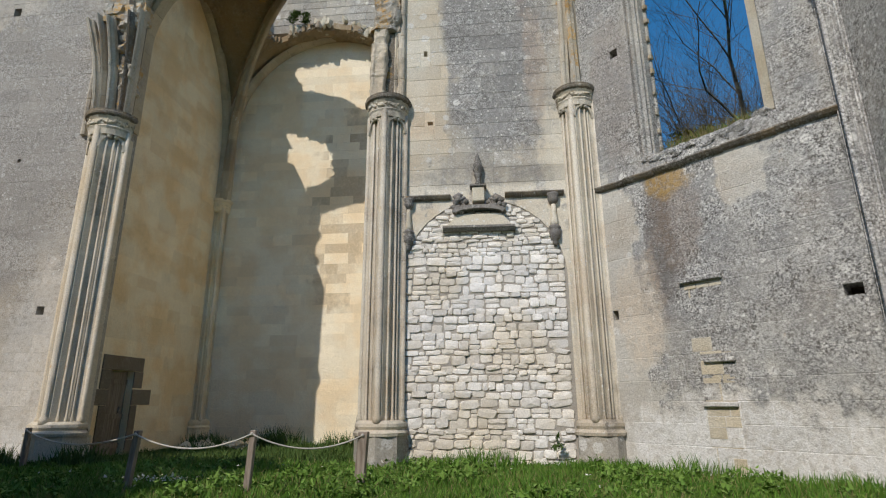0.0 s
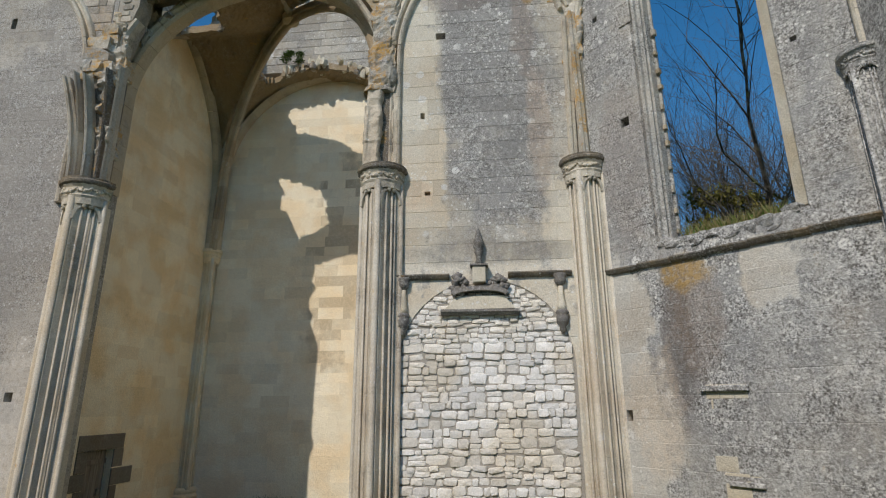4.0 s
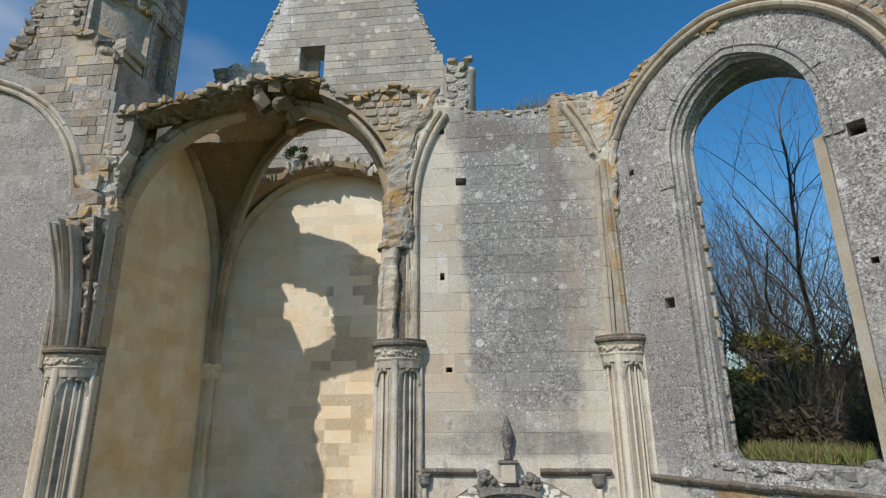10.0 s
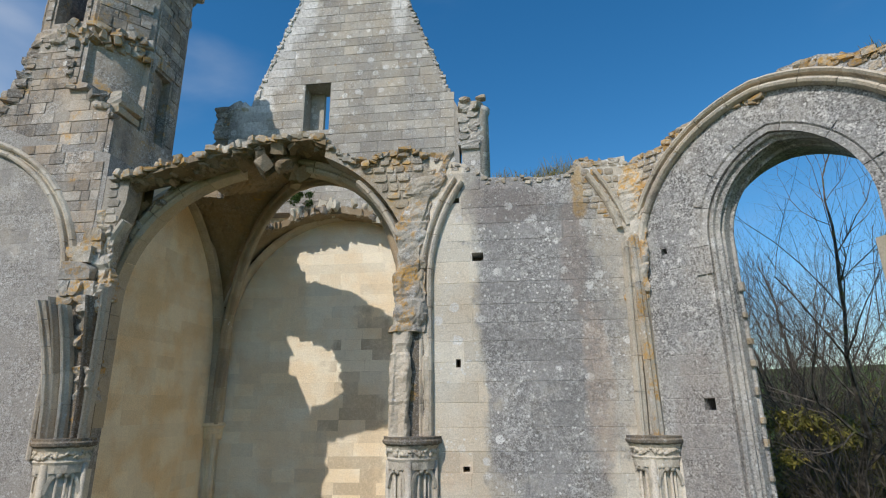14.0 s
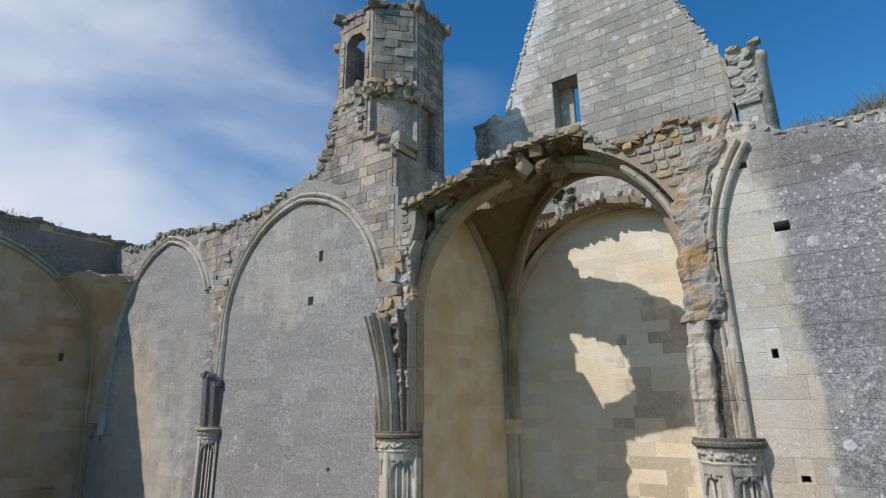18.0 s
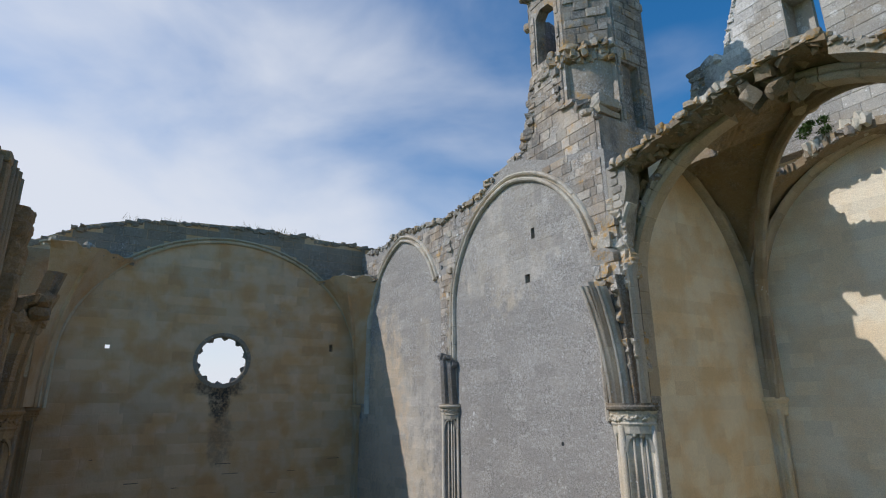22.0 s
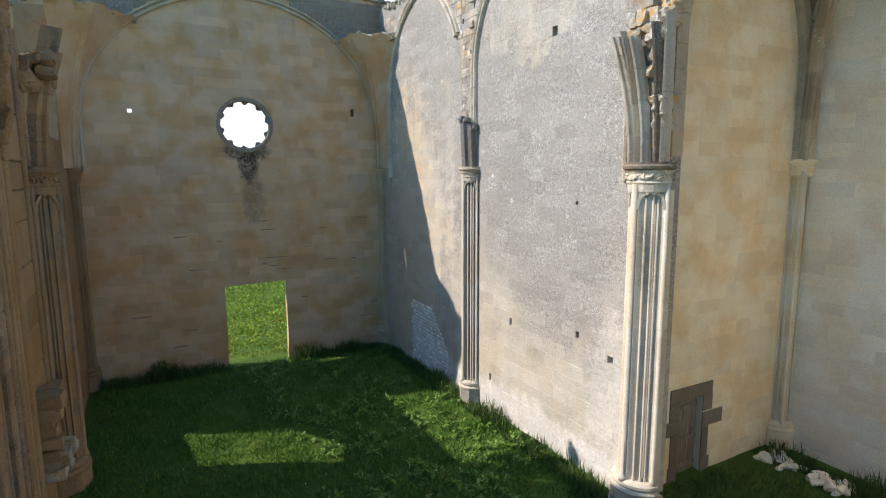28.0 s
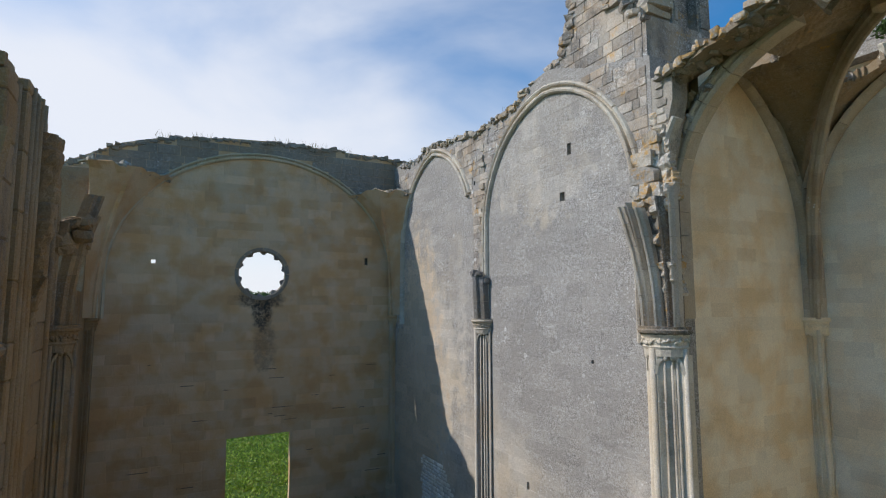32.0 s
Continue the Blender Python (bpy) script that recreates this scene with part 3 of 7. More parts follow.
def ragged(parent, fr, line, thick, mat, size=(0.16, 0.32), limit=160, d_front=0.02, name="stone", lift=0.0):
    """Broken stones bedded along a wall's top; line in (u, z)."""
    items = []
    for (u0, z0), (u1, z1) in zip(line, line[1:]):
        run = math.hypot(u1 - u0, z1 - z0)
        n = max(1, int(run / (size[0] * 0.85)))
        for i in range(n):
            f = (i + rnd(0.1, 0.9)) / n
            u, z = u0 + (u1 - u0) * f, z0 + (z1 - z0) * f
            rows = max(1, int(thick / 0.26))
            high = 0.10 * noise.noise(Vector((u * 1.1, z, fr.o.x)))
            for r in range(rows):
                d = d_front - (r + 0.5) * thick / rows + rnd(-0.05, 0.05)
                if r == 0:
                    d = d_front - size[0] * 0.5 + rnd(-0.03, 0.02)
                big = rnd(0.6, 1.25)
                s = [rnd(size[0] * 0.7, size[1] * 1.2) * big, rnd(size[0] * 0.5, size[1] * 0.7) * big, rnd(*size) * 1.25]
                m = fr.basis(u, z + lift + high + rnd(-0.15, 0.0), d, *s) @ Euler((rnd(-.16, .16), rnd(-.3, .3), rnd(-.2, .2))).to_matrix().to_4x4()
                items.append((m, r + random.random() * 0.5))
    half = [it for it in items if random.random() < 0.5]
    keep = set(map(id, half))
    spread(parent, name, half, mat, "quarry", limit // 2)
    spread(parent, name, [it for it in items if id(it) not in keep], mat, "boulder", limit // 2)


def stack(parent, fr, us, zs, ds, mat, size=0.34, name="broken_stone", lean=0.0):
    """A rough standing mass of broken masonry in tight uneven courses; lean: how far it drifts along u."""
    items = []
    z = zs[0]
    while z < zs[1]:
        h = size * rnd(0.5, 1.0)
        f = (z - zs[0]) / max(0.1, zs[1] - zs[0])
        a, b = us[0] + lean * f + rnd(-0.06, 0.06), us[1] + lean * f + rnd(-0.06, 0.06)
        n = max(1, round((b - a) / (size * rnd(0.8, 1.5))))
        for i in range(n):
            w = (b - a) / n
            depth = ds[1] - ds[0] + rnd(-0.1, 0.06)
            m = fr.basis(a + w * (i + 0.5), z + h / 2, ds[0] + depth / 2, w * 1.05, h * 1.06, depth) @ Euler((rnd(-.03, .03), rnd(-.06, .06), rnd(-.035, .035))).to_matrix().to_4x4()
            items.append((m, 0))
        z += h
    spread(parent, name, items, mat, "quarry", 200)


def lathe(bm, centre, prof, seg=16, a0=0.0, a1=2 * math.pi, x=Vector((1, 0, 0)), y=Vector((0, 1, 0))):
    """Turns (radius, z) pairs round an upright axis."""
    full = abs(a1 - a0 - 2 * math.pi) < 1e-4
    n = seg if full else seg + 1
    rows = []
    for r, z in prof:
        rows.append([bm.verts.new(Vector(centre) + (x * math.cos(a0 + (a1 - a0) * i / seg) + y * math.sin(a0 + (a1 - a0) * i / seg)) * r + Vector((0, 0, z))) for i in range(n)])
    for r0, r1 in zip(rows, rows[1:]):
        for i in range(n if full else n - 1):
            j = (i + 1) % n
            bm.faces.new((r0[i], r0[j], r1[j], r1[i]))
    if full:
        bm.faces.new(list(reversed(rows[0])))
        bm.faces.new(rows[-1])
    return rows


def box_bm(fr, u0, u1, z0, z1, d0, d1, bevel=0.0):
    bm = bmesh.new()
    vs = [bm.verts.new(fr.p(u, z, d)) for d in (d0, d1) for u, z in ((u0, z0), (u1, z0), (u1, z1), (u0, z1))]
    for f in ((0, 1, 2, 3), (4, 5, 6, 7), (0, 1, 5, 4), (1, 2, 6, 5), (2, 3, 7, 6), (3, 0, 4, 7)):
        bm.faces.new([vs[i] for i in f])
    bmesh.ops.recalc_face_normals(bm, faces=bm.faces[:])
    if bevel:
        bmesh.ops.bevel(bm, geom=bm.edges[:], offset=bevel, segments=1, affect="EDGES", profile=0.5)
    return bm


# ---- the large structure ----
F_n = Frame2((0, 12, 0), (1, 0, 0), (0, -1, 0))          # north wall of the nave
F_d = Frame2((2.3, 12, 0), (1, -1, 0), (-1, -1, 0))       # slanting wall of the apse
F_w = Frame2((-26.18, 0, 0), (0, 1, 0), (1, 0, 0))        # west wall
F_cl = Frame2((-9.95, 0, 0), (0, 1, 0), (1, 0, 0))        # chapel, west side
F_cb = Frame2((0, 17.9, 0), (1, 0, 0), (0, -1, 0))        # chapel gable
F_ce = Frame2((0, 18.35, 0), (1, 0, 0), (0, -1, 0))       # chapel, end wall under the gable
F_s = Frame2((-9.0, -0.55, 0), (-1, -0.02, 0), (-0.02, 1, 0))  # south wall, u runs west
F_e = Frame2((5.84, 8.46, 0), (0, -1, 0), (-1, 0, 0))     # east wall of the apse


def ground_z(x, y):
    f = min(1.0, max(0.0, (-9.0 - x) / 16.0))
    z = -0.55 * f - 0.12 * min(1.0, max(0.0, (y - 12.3) / 4.0)) * (1 if -10 < x < -2 else 0)
    return z + 0.05 * noise.noise(Vector((x * 0.35, y * 0.35, 3.0))) + 0.03 * noise.noise(Vector((x * 1.3, y * 1.3, 1.0)))


def hole_box(u, z, w, h):
    return [(u - w / 2, z - h / 2), (u + w / 2, z - h / 2), (u + w / 2, z + h / 2), (u - w / 2, z + h / 2)]


def near_hole(holes, u, z, m=0.02):
    return any(abs(u - a) < w / 2 + m and abs(z - b) < h / 2 + m for a, b, w, h in holes)


def line_holes(parent, fr, holes, mat, depth=0.45):
    for u, z, w, h in holes:
        part("hole_back", box_bm(fr, u - w / 2 - 0.03, u + w / 2 + 0.03, z - h / 2 - 0.03, z + h / 2 + 0.03, -depth - 0.15, -depth), mat, parent, "dark back of a scaffold hole")


# north wall, two western bays
N_TOP = [(-27.2, 15.9), (-25.4, 15.85), (-24.8, 15.7), (-23.4, 15.62), (-22.6, 15.85), (-21.6, 15.95), (-20.6, 15.7), (-19.2, 15.55), (-18.0, 15.42), (-16.9, 15.48),
         (-15.5, 15.62), (-14.4, 16.0), (-13.6, 16.1), (-12.95, 15.9), (-12.0, 15.5), (-10.8, 15.2), (-9.72, 14.9)]
T_BASE = [(-14.2, 15.75), (-13.6, 16.1), (-12.95, 16.2), (-12.64, 16.7), (-12.3, 17.9), (-11.75, 18.25), (-11.28, 18.2), (-11.2, 17.0), (-10.75, 16.85), (-10.3, 16.35), (-9.80, 15.95)]
W1, W2 = arch(-21.55, 3.35, 7.9, 11.4, 3.95), arch(-13.75, 3.5, 7.9, 11.5, 3.8)
N_HOLES = [(-12.72, 13.26, 0.16, 0.34), (-13.07, 11.93, 0.22, 0.26), (-18.1, 13.36, 0.12, 0.16), (-11.83, 3.7, 0.13, 0.2), (-10.59, 3.37, 0.2, 0.2), (-15.2, 12.5, 0.1, 0.12),
           (-12.1, 12.1, 0.1, 0.1), (-15.0, 3.3, 0.14, 0.24), (-16.2, 1.0, 0.14, 0.26), (-11.9, 9.9, 0.09, 0.1), (-12.0, 7.3, 0.09, 0.1), (-14.9, 9.9, 0.09, 0.1)]
wall_n = part("wall_north", slab(F_n, [(-27.2, -1.2), (-9.72, -1.2)] + [(u, z - 0.12) for u, z in reversed(N_TOP)], [hole_box(*h) for h in N_HOLES], 1.15), M_west_bays)
tagged(wall_n, "grey lichen-covered limestone side wall with blind arches", "wall", kind="structure")
line_holes(wall_n, F_n, N_HOLES, M_hole)


def in_n(u, z):
    return -26.15 < u < -9.74 and -0.9 < z < profile_z(N_TOP, u) - 0.15 and not near_hole(N_HOLES, u, z)


# arched wall between nave and chapel
CH = arch(-6.05, 3.65, 7.9, 11.3, 3.2, 20)
A_TOP = [(-9.71, 14.2), (-9.35, 14.2), (-8.6, 14.33), (-7.9, 14.5), (-7.2, 14.65), (-6.5, 14.84), (-5.9, 14.93), (-5.3, 14.96), (-4.7, 14.95), (-4.35, 14.8), (-3.95, 14.5), (-3.5, 14.25), (-2.9, 14.35), (-2.4, 14.45), (-2.0, 14.3)]
R_OUT = [(u, z) for u, z in CH if u > -4.6 and z > 11.0]
wall_a = part("wall_chapel_arch", slab(F_n, [(u, z + 0.2) for u, z in R_OUT] + [(-2.4, -1.2), (-1.98, -1.2)] + [(u, z - 0.1) for u, z in reversed(A_TOP) if u > -4.5], (), 0.55, -0.004), M_ragged)
tagged(wall_a, "rough broken masonry above the shoulder of the chapel arch", "wall", kind="structure")
tagged(part("wall_spandrel", slab(F_n, [(-9.71, 10.5), (-9.6, 10.5), (-9.52, 12.0), (-9.3, 12.9), (-9.12, 13.5), (-9.1, 14.1), (-9.71, 14.2)], (), 0.5, -0.002), M_ragged), "narrow strip of broken masonry left of the arch", "wall", kind="structure")
verts, faces = [], []
n = 110
for i in range(n + 1):
    u = -9.3 + 4.95 * i / n
    zt = profile_z(A_TOP, u) - 0.06
    zr = min(arch_top(CH, u) + 0.26, zt - 0.2)
    j = 0.05 * noise.noise(Vector((u * 5, 1, 0)))
    lip = 0.10 + 0.08 * noise.noise(Vector((u * 3, 3, 0))) - 0.25 * max(0.0, 1 - (u + 9.3) / 0.8)
    low = zt - 0.16 - zr
    ring = [(zr, -0.85)] + [(zr + low * f, -0.85 + (0.95 + lip) * f ** 1.5) for f in (0.12, 0.25, 0.38, 0.5, 0.62, 0.74, 0.86)] + [(zt - 0.15 + j * 0.6, lip), (zt, lip - 0.02), (zt - 0.03, -0.85)]
    for k, (z, dd) in enumerate(ring):
        if 0 < k < 8:
            q = Vector((u, z, 6.0))
            dd -= 0.10 * abs(noise.noise(q * 2.6)) + 0.10 * noise.noise(q * 6) - 0.05 * noise.noise(q * 14) + 0.12 * max(0.0, noise.cell(Vector((u * 3.2, z * 4, 0))) - 0.5)
        verts.append(F_n.p(u, z, dd))
m = 11
for i in range(n):
    for k in range(m):
        a, b = i * m + k, i * m + (k + 1) % m
        u = -9.3 + 4.95 * i / n
        torn = abs(u + 8.55 + 0.06 * (k % 3)) < 0.55 + 0.25 * noise.noise(Vector((u * 4, k * 0.9, 0)))
        if not (torn and k in (2, 3, 4, 5, 10)):
            faces.append((a, b, b + m, a + m))
faces += [tuple(range(m)), tuple(range(n * m + m - 1, n * m - 1, -1))]
# the overhang's own shade is also in this stone's colour
wall_lip = new("wall_vault_edge", raw_mesh("wall_vault_edge", verts, faces, M_web_shaded))
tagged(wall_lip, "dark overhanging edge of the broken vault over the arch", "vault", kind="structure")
# splayed return of the chapel wall behind the pier
bm = bmesh.new()
RETURN = ((-9.69, 12.1), (-9.69, 12.6), (-9.945, 13.2), (-10.1, 13.2), (-10.1, 12.1))
lo, hi = [bm.verts.new((x, y, -1.2)) for x, y in RETURN], [bm.verts.new((x, y, 11.3)) for x, y in RETURN]
for i in range(5):
    bm.faces.new((lo[i], lo[(i + 1) % 5], hi[(i + 1) % 5], hi[i]))
bm.faces.new(lo)
bm.faces.new(hi)
bmesh.ops.recalc_face_normals(bm, faces=bm.faces[:])
tagged(part("wall_chapel_return", bm, M_chapel), "golden limestone return of the chapel wall behind the pier", "wall", kind="structure")

# centre bay with the blocked tomb arch
C_TOP = [(-1.98, 14.3), (-1.5, 14.15), (-0.97, 14.0), (-0.75, 13.72), (-0.25, 13.7), (0.5, 13.66), (1.0, 13.72), (1.2, 14.0), (1.6, 13.95), (2.2, 14.05)]
C_HOLES = [(-0.98, 11.85, 0.24, 0.18), (-1.42, 9.68, 0.1, 0.16), (-1.3, 7.72, 0.13, 0.1), (-1.42, 13.12, 0.16, 0.12)]
TOMB = [(-1.92, -1.2)] + [(u, z) for u, z in arch(-0.1, 1.82, 0.0, 3.9, 1.8, 10)] + [(1.72, -1.2)]
wall_c = part("wall_centre_bay", slab(F_n, [(-1.975, -1.2), (-1.93, -1.2)] + TOMB[1:-1] + [(1.73, -1.2), (2.3, -1.2)] + [(u, z - 0.1) for u, z in reversed(C_TOP)],
                                      [hole_box(*h) for h in C_HOLES], 1.1, -0.004), M_centre)
tagged(wall_c, "ashlar bay wall, cream below and grey with lichen above", "wall", kind="structure")
line_holes(wall_c, F_n, C_HOLES, M_hole)


def in_tomb(u, z):
    return -1.92 < u < 1.72 and (z < 3.9 or z < arch_top(TOMB, u))


def in_c(u, z):
    return -1.96 < u < 2.12 and -0.5 < z < profile_z(C_TOP, u) - 0.12 and not near_hole(C_HOLES, u, z) and not (in_tomb(u, z - 0.02)) and not (5.6 < z < 5.9)


# slanting apse wall with the window
D_TOP = [(0.0, 13.95), (0.7, 14.0), (1.2, 14.25), (1.9, 14.3), (2.6, 14.25), (3.0, 14.55), (3.6, 14.5), (4.2, 14.2), (5.05, 13.9), (5.6, 13.9)]
WIN_HOLE, WIN_BACK = arch(2.66, 1.29, 6.1, 11.75, 1.63, 12), arch(2.62, 1.5, 5.9, 11.6, 1.58, 12)
WIN_OUT = [(1.45, 11.1)] + arch(2.66, 1.18, 11.1, 11.84, 1.54, 12) + [(3.84, 11.1)]
D_HOLES = [(0.42, 2.92, 0.13, 0.2), (0.98, 8.85, 0.2, 0.2), (0.5, 11.7, 0.12, 0.12), (4.5, 2.82, 0.26, 0.18), (4.36, 11.1, 0.24, 0.24), (4.2, 9.0, 0.1, 0.1), (4.3, 11.65, 0.12, 0.14)]
D_OUT = [(0.0, -1.2), (5.6, -1.2)] + [(u, z - 0.12) for u, z in reversed(D_TOP)]
wall_d = part("wall_apse", slab(F_d, D_OUT, [WIN_HOLE] + [hole_box(*h) for h in D_HOLES], 0.5), M_diag)
tagged(wall_d, "dark grey weathered apse wall with a tall pointed window", "wall", kind="structure")
wall_do = part("wall_apse_outer", slab(F_d, D_OUT, [WIN_BACK], 0.55, -0.5), M_diag)
tagged(wall_do, "outer leaf of the apse wall, splayed round the window", "wall", kind="structure")
line_holes(wall_d, F_d, D_HOLES, M_hole)


bm = bmesh.new()
CORNER = ((2.12, 12.03), (2.33, 12.03), (3.0, 12.7), (2.3, 13.05), (2.12, 13.05))
lo, hi = [bm.verts.new((x, y, -1.2)) for x, y in CORNER], [bm.verts.new((x, y, 13.8)) for x, y in CORNER]
for i in range(5):
    bm.faces.new((lo[i], lo[(i + 1) % 5], hi[(i + 1) % 5], hi[i]))
bm.faces.new(lo)
bm.faces.new(hi)
bmesh.ops.recalc_face_normals(bm, faces=bm.faces[:])
tagged(part("wall_corner", bm, M_diag), "grey masonry joining the bay wall and the apse wall", "wall", kind="structure")


def in_win(u, z):
    return (1.34 < u < 3.98 and 11.0 < z < arch_top(WIN_OUT, min(3.83, max(1.49, u))) + 0.32) or (1.34 < u < 3.98 and 5.75 < z < 12)


def in_d(u, z):
    return 0.05 < u < 5.0 and -0.5 < z < profile_z(D_TOP, u) - 0.15 and not in_win(u, z) and not near_hole(D_HOLES, u, z) and not (5.55 < z < 5.82)


# west wall with oculus and doorway
T_TOP = [(-2.4, 14.3), (-1.6, 14.75), (0.0, 15.6), (1.4, 16.0), (2.8, 16.2), (4.2, 16.35), (6.0, 16.45), (8.7, 16.4), (10.5, 16.35), (13.2, 16.3)]
OCU = [(5.68 + 1.02 * math.cos(math.pi * i / 16), 10.22 + 1.02 * math.sin(math.pi * i / 16)) for i in range(32)]
WDOOR = [(4.42, -0.9), (7.08, -0.9), (7.12, 0.9), (7.09, 3.2), (4.43, 3.16), (4.46, 1.2)]
T_HOLES = [(10.54, 10.94, 0.16, 0.34), (1.33, 10.64, 0.17, 0.17)]
wall_w = part("wall_west", slab(F_w, [(-2.4, -1.4), (4.40, -1.4), (4.42, -0.9)] + [(4.46, 1.2), (4.43, 3.16), (7.09, 3.2), (7.12, 0.9), (7.08, -0.9)] + [(7.1, -1.4), (13.2, -1.4)] + [(u, z - 0.1) for u, z in reversed(T_TOP)],
                                [OCU] + [hole_box(*h) for h in T_HOLES], 0.28), M_westwall)
wall_wo = part("wall_west_outer", slab(F_w, [(-2.4, -1.4), (4.0, -1.4), (4.0, 3.5), (7.75, 3.5), (7.75, -1.4), (13.2, -1.4)] + [(u, z - 0.1) for u, z in reversed(T_TOP)],
                                       [[(5.68 + 1.35 * math.cos(math.pi * i / 16), 10.22 + 1.35 * math.sin(math.pi * i / 16)) for i in range(32)]] + [hole_box(u, z, w + 0.1, h + 0.1) for u, z, w, h in T_HOLES[1:]], 0.47, -0.28), M_westwall)
tagged(wall_wo, "outer leaf of the west wall, splayed round its openings", "wall", kind="structure")
tagged(wall_w, "shaded limestone west wall with round window and doorway", "wall", kind="structure")
line_holes(wall_w, F_w, T_HOLES[:1], M_hole, 0.13)


def in_w(u, z):
    return (-0.95 < u < 12.15 and -1.0 < z < profile_z(T_TOP, u) - 0.15 and (u - 5.68) ** 2 + (z - 10.22) ** 2 > 1.18 ** 2 and not (4.38 < u < 7.16 and z < 3.28)
            and not near_hole(T_HOLES, u, z))


# chapel
CL = arch(15.35, 2.75, 8.4, 10.4, 4.8)
CB = arch(-5.78, 3.9, 8.4, 11.2, 4.0)
F_cd = Frame2((-9.95, 0.1, 0), (0, 1, 0), (1, 0, 0))      # the chapel door stands in the side wall
wall_cl = part("wall_chapel_side", slab(F_cl, [(12.9, -1.2), (13.88, -1.2), (13.88, 2.1), (14.82, 2.1), (14.82, -1.2), (18.34, -1.2), (18.34, 15.4), (15.35, 15.6), (14.3, 15.3), (13.3, 14.6), (12.9, 14.3)], (), 0.9), M_chapel)
tagged(wall_cl, "golden limestone chapel wall in shade", "wall", kind="structure")


def in_cl(u, z):
    return 13.3 < u < 18.3 and -0.7 < z < 14.2 and not (13.4 < u < 15.25 and z < 2.5)


GW = (-7.38, -6.42, 18.37, 20.28)
GABLE = [(-10.62, 15.3), (-10.62, 17.6), (-10.66, 19.0), (-10.42, 19.5), (-10.1, 19.72), (-9.85, 19.82), (-9.62, 19.6), (-9.42, 19.4), (-9.3, 19.95), (-5.75, 29.6), (-2.05, 19.5), (-1.78, 18.9), (-1.75, 15.3)]
wall_cb = part("wall_gable", slab(F_cb, [(u, z) for u, z in reversed(GABLE)],
                                  [[(GW[0], GW[2]), (GW[1], GW[2]), (GW[1], GW[3]), (GW[0], GW[3])]], 0.9), M_gable)
tagged(wall_cb, "steep grey ashlar gable with white lichen spots and a square window", "wall", kind="structure")
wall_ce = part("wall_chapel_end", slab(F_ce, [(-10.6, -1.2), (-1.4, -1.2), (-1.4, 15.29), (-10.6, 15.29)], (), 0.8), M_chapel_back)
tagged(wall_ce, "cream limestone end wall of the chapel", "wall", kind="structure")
wall_cr = part("wall_chapel_east", box_bm(Frame2((-2.05, 0, 0), (0, 1, 0), (-1, 0, 0)), 12.96, 18.34, -1.2, 13.6, -0.6, 0.0), M_chapel_back)
tagged(wall_cr, "chapel side wall of cream limestone", "wall", kind="structure")


def gable_side(z):
    k = (z - 19.9) / (29.6 - 19.9)
    return -9.25 + 3.5 * k, -2.05 - 3.7 * k


def in_cb(u, z):
    return -9.93 < u < -2.1 and -0.6 < z < 15.1


def in_g(u, z):
    if GW[0] - 0.02 < u < GW[1] + 0.02 and GW[2] - 0.02 < z < GW[3] + 0.02:
        return False
    if z < 19.6:
        return 15.35 < z and (-10.5 if z < 18.6 else -9.7) < u < -1.8
    l, r = gable_side(z)
    return l + 0.1 < u < r - 0.1 and z < 29


# south wall, east wall and the apse's south side close the place
S_TOP = [(8.1, 9.4), (7.9, 11.7), (6.6, 12.0), (5.6, 12.6), (4.9, 12.9), (4.35, 13.0), (4.1, 12.75), (2.9, 12.75), (1.9, 12.6)]
# the unseen stretch east of u 1.8 is added low to let light in
S_MAIN = [(-11.2, -1.2), (18.4, -1.2), (18.4, 14.6), (16.8, 14.2), (15.4, 9.3)] + S_TOP + [(1.8, 8.6), (0.2, 8.4), (-0.6, 7.4), (-4.0, 6.0), (-11.2, 5.0)]
wall_s = part("wall_south", slab(F_s, S_MAIN, [[(9.75, 2.9), (12.75, 2.5), (12.6, 6.9), (11.5, 7.9), (9.7, 7.4)]], 1.1), M_south_shaded)
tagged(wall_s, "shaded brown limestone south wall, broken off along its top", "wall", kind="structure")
# unseen past the corner; added, and stepped down so sky light gets in
wall_e = part("wall_east", slab(F_e, [(-0.1, -1.2), (5.0, -1.2), (5.0, 4.6), (3.2, 5.2), (1.5, 8.0), (1.1, 14.2), (-0.1, 14.2)], (), 1.05), M_diag)
tagged(wall_e, "grey apse wall, added low past its north end", "wall", kind="structure")
# unseen closing wall, added low so it does not block the sky light
F_d2 = Frame2((5.84, 3.46, 0), (-1, -1, 0), (-1, 1, 0))
wall_d2 = part("wall_apse_south", slab(F_d2, [(0, -1.2), (5.6, -1.2), (5.6, 4.2), (3, 4.8), (0, 4.6)], (), 1.0), M_diag)
tagged(wall_d2, "added low grey apse wall, out of view", "wall", kind="structure")

# ground
xs = sorted(set([-3000, -1200, -700, -440, -300, -200, -120, -80, -60, -40] + [round(-30 + 0.6 * i, 2) for i in range(64)] + [12, 20, 40, 80, 140, 200, 300, 400, 500, 700, 1200, 3000]))
ys = sorted(set([-3000, -1200, -500, -200, -80, -40, -15, -6] + [round(-2 + 0.6 * i, 2) for i in range(36)] + [24, 32, 50, 90, 140, 200, 300, 400, 500, 700, 1200, 3000]))


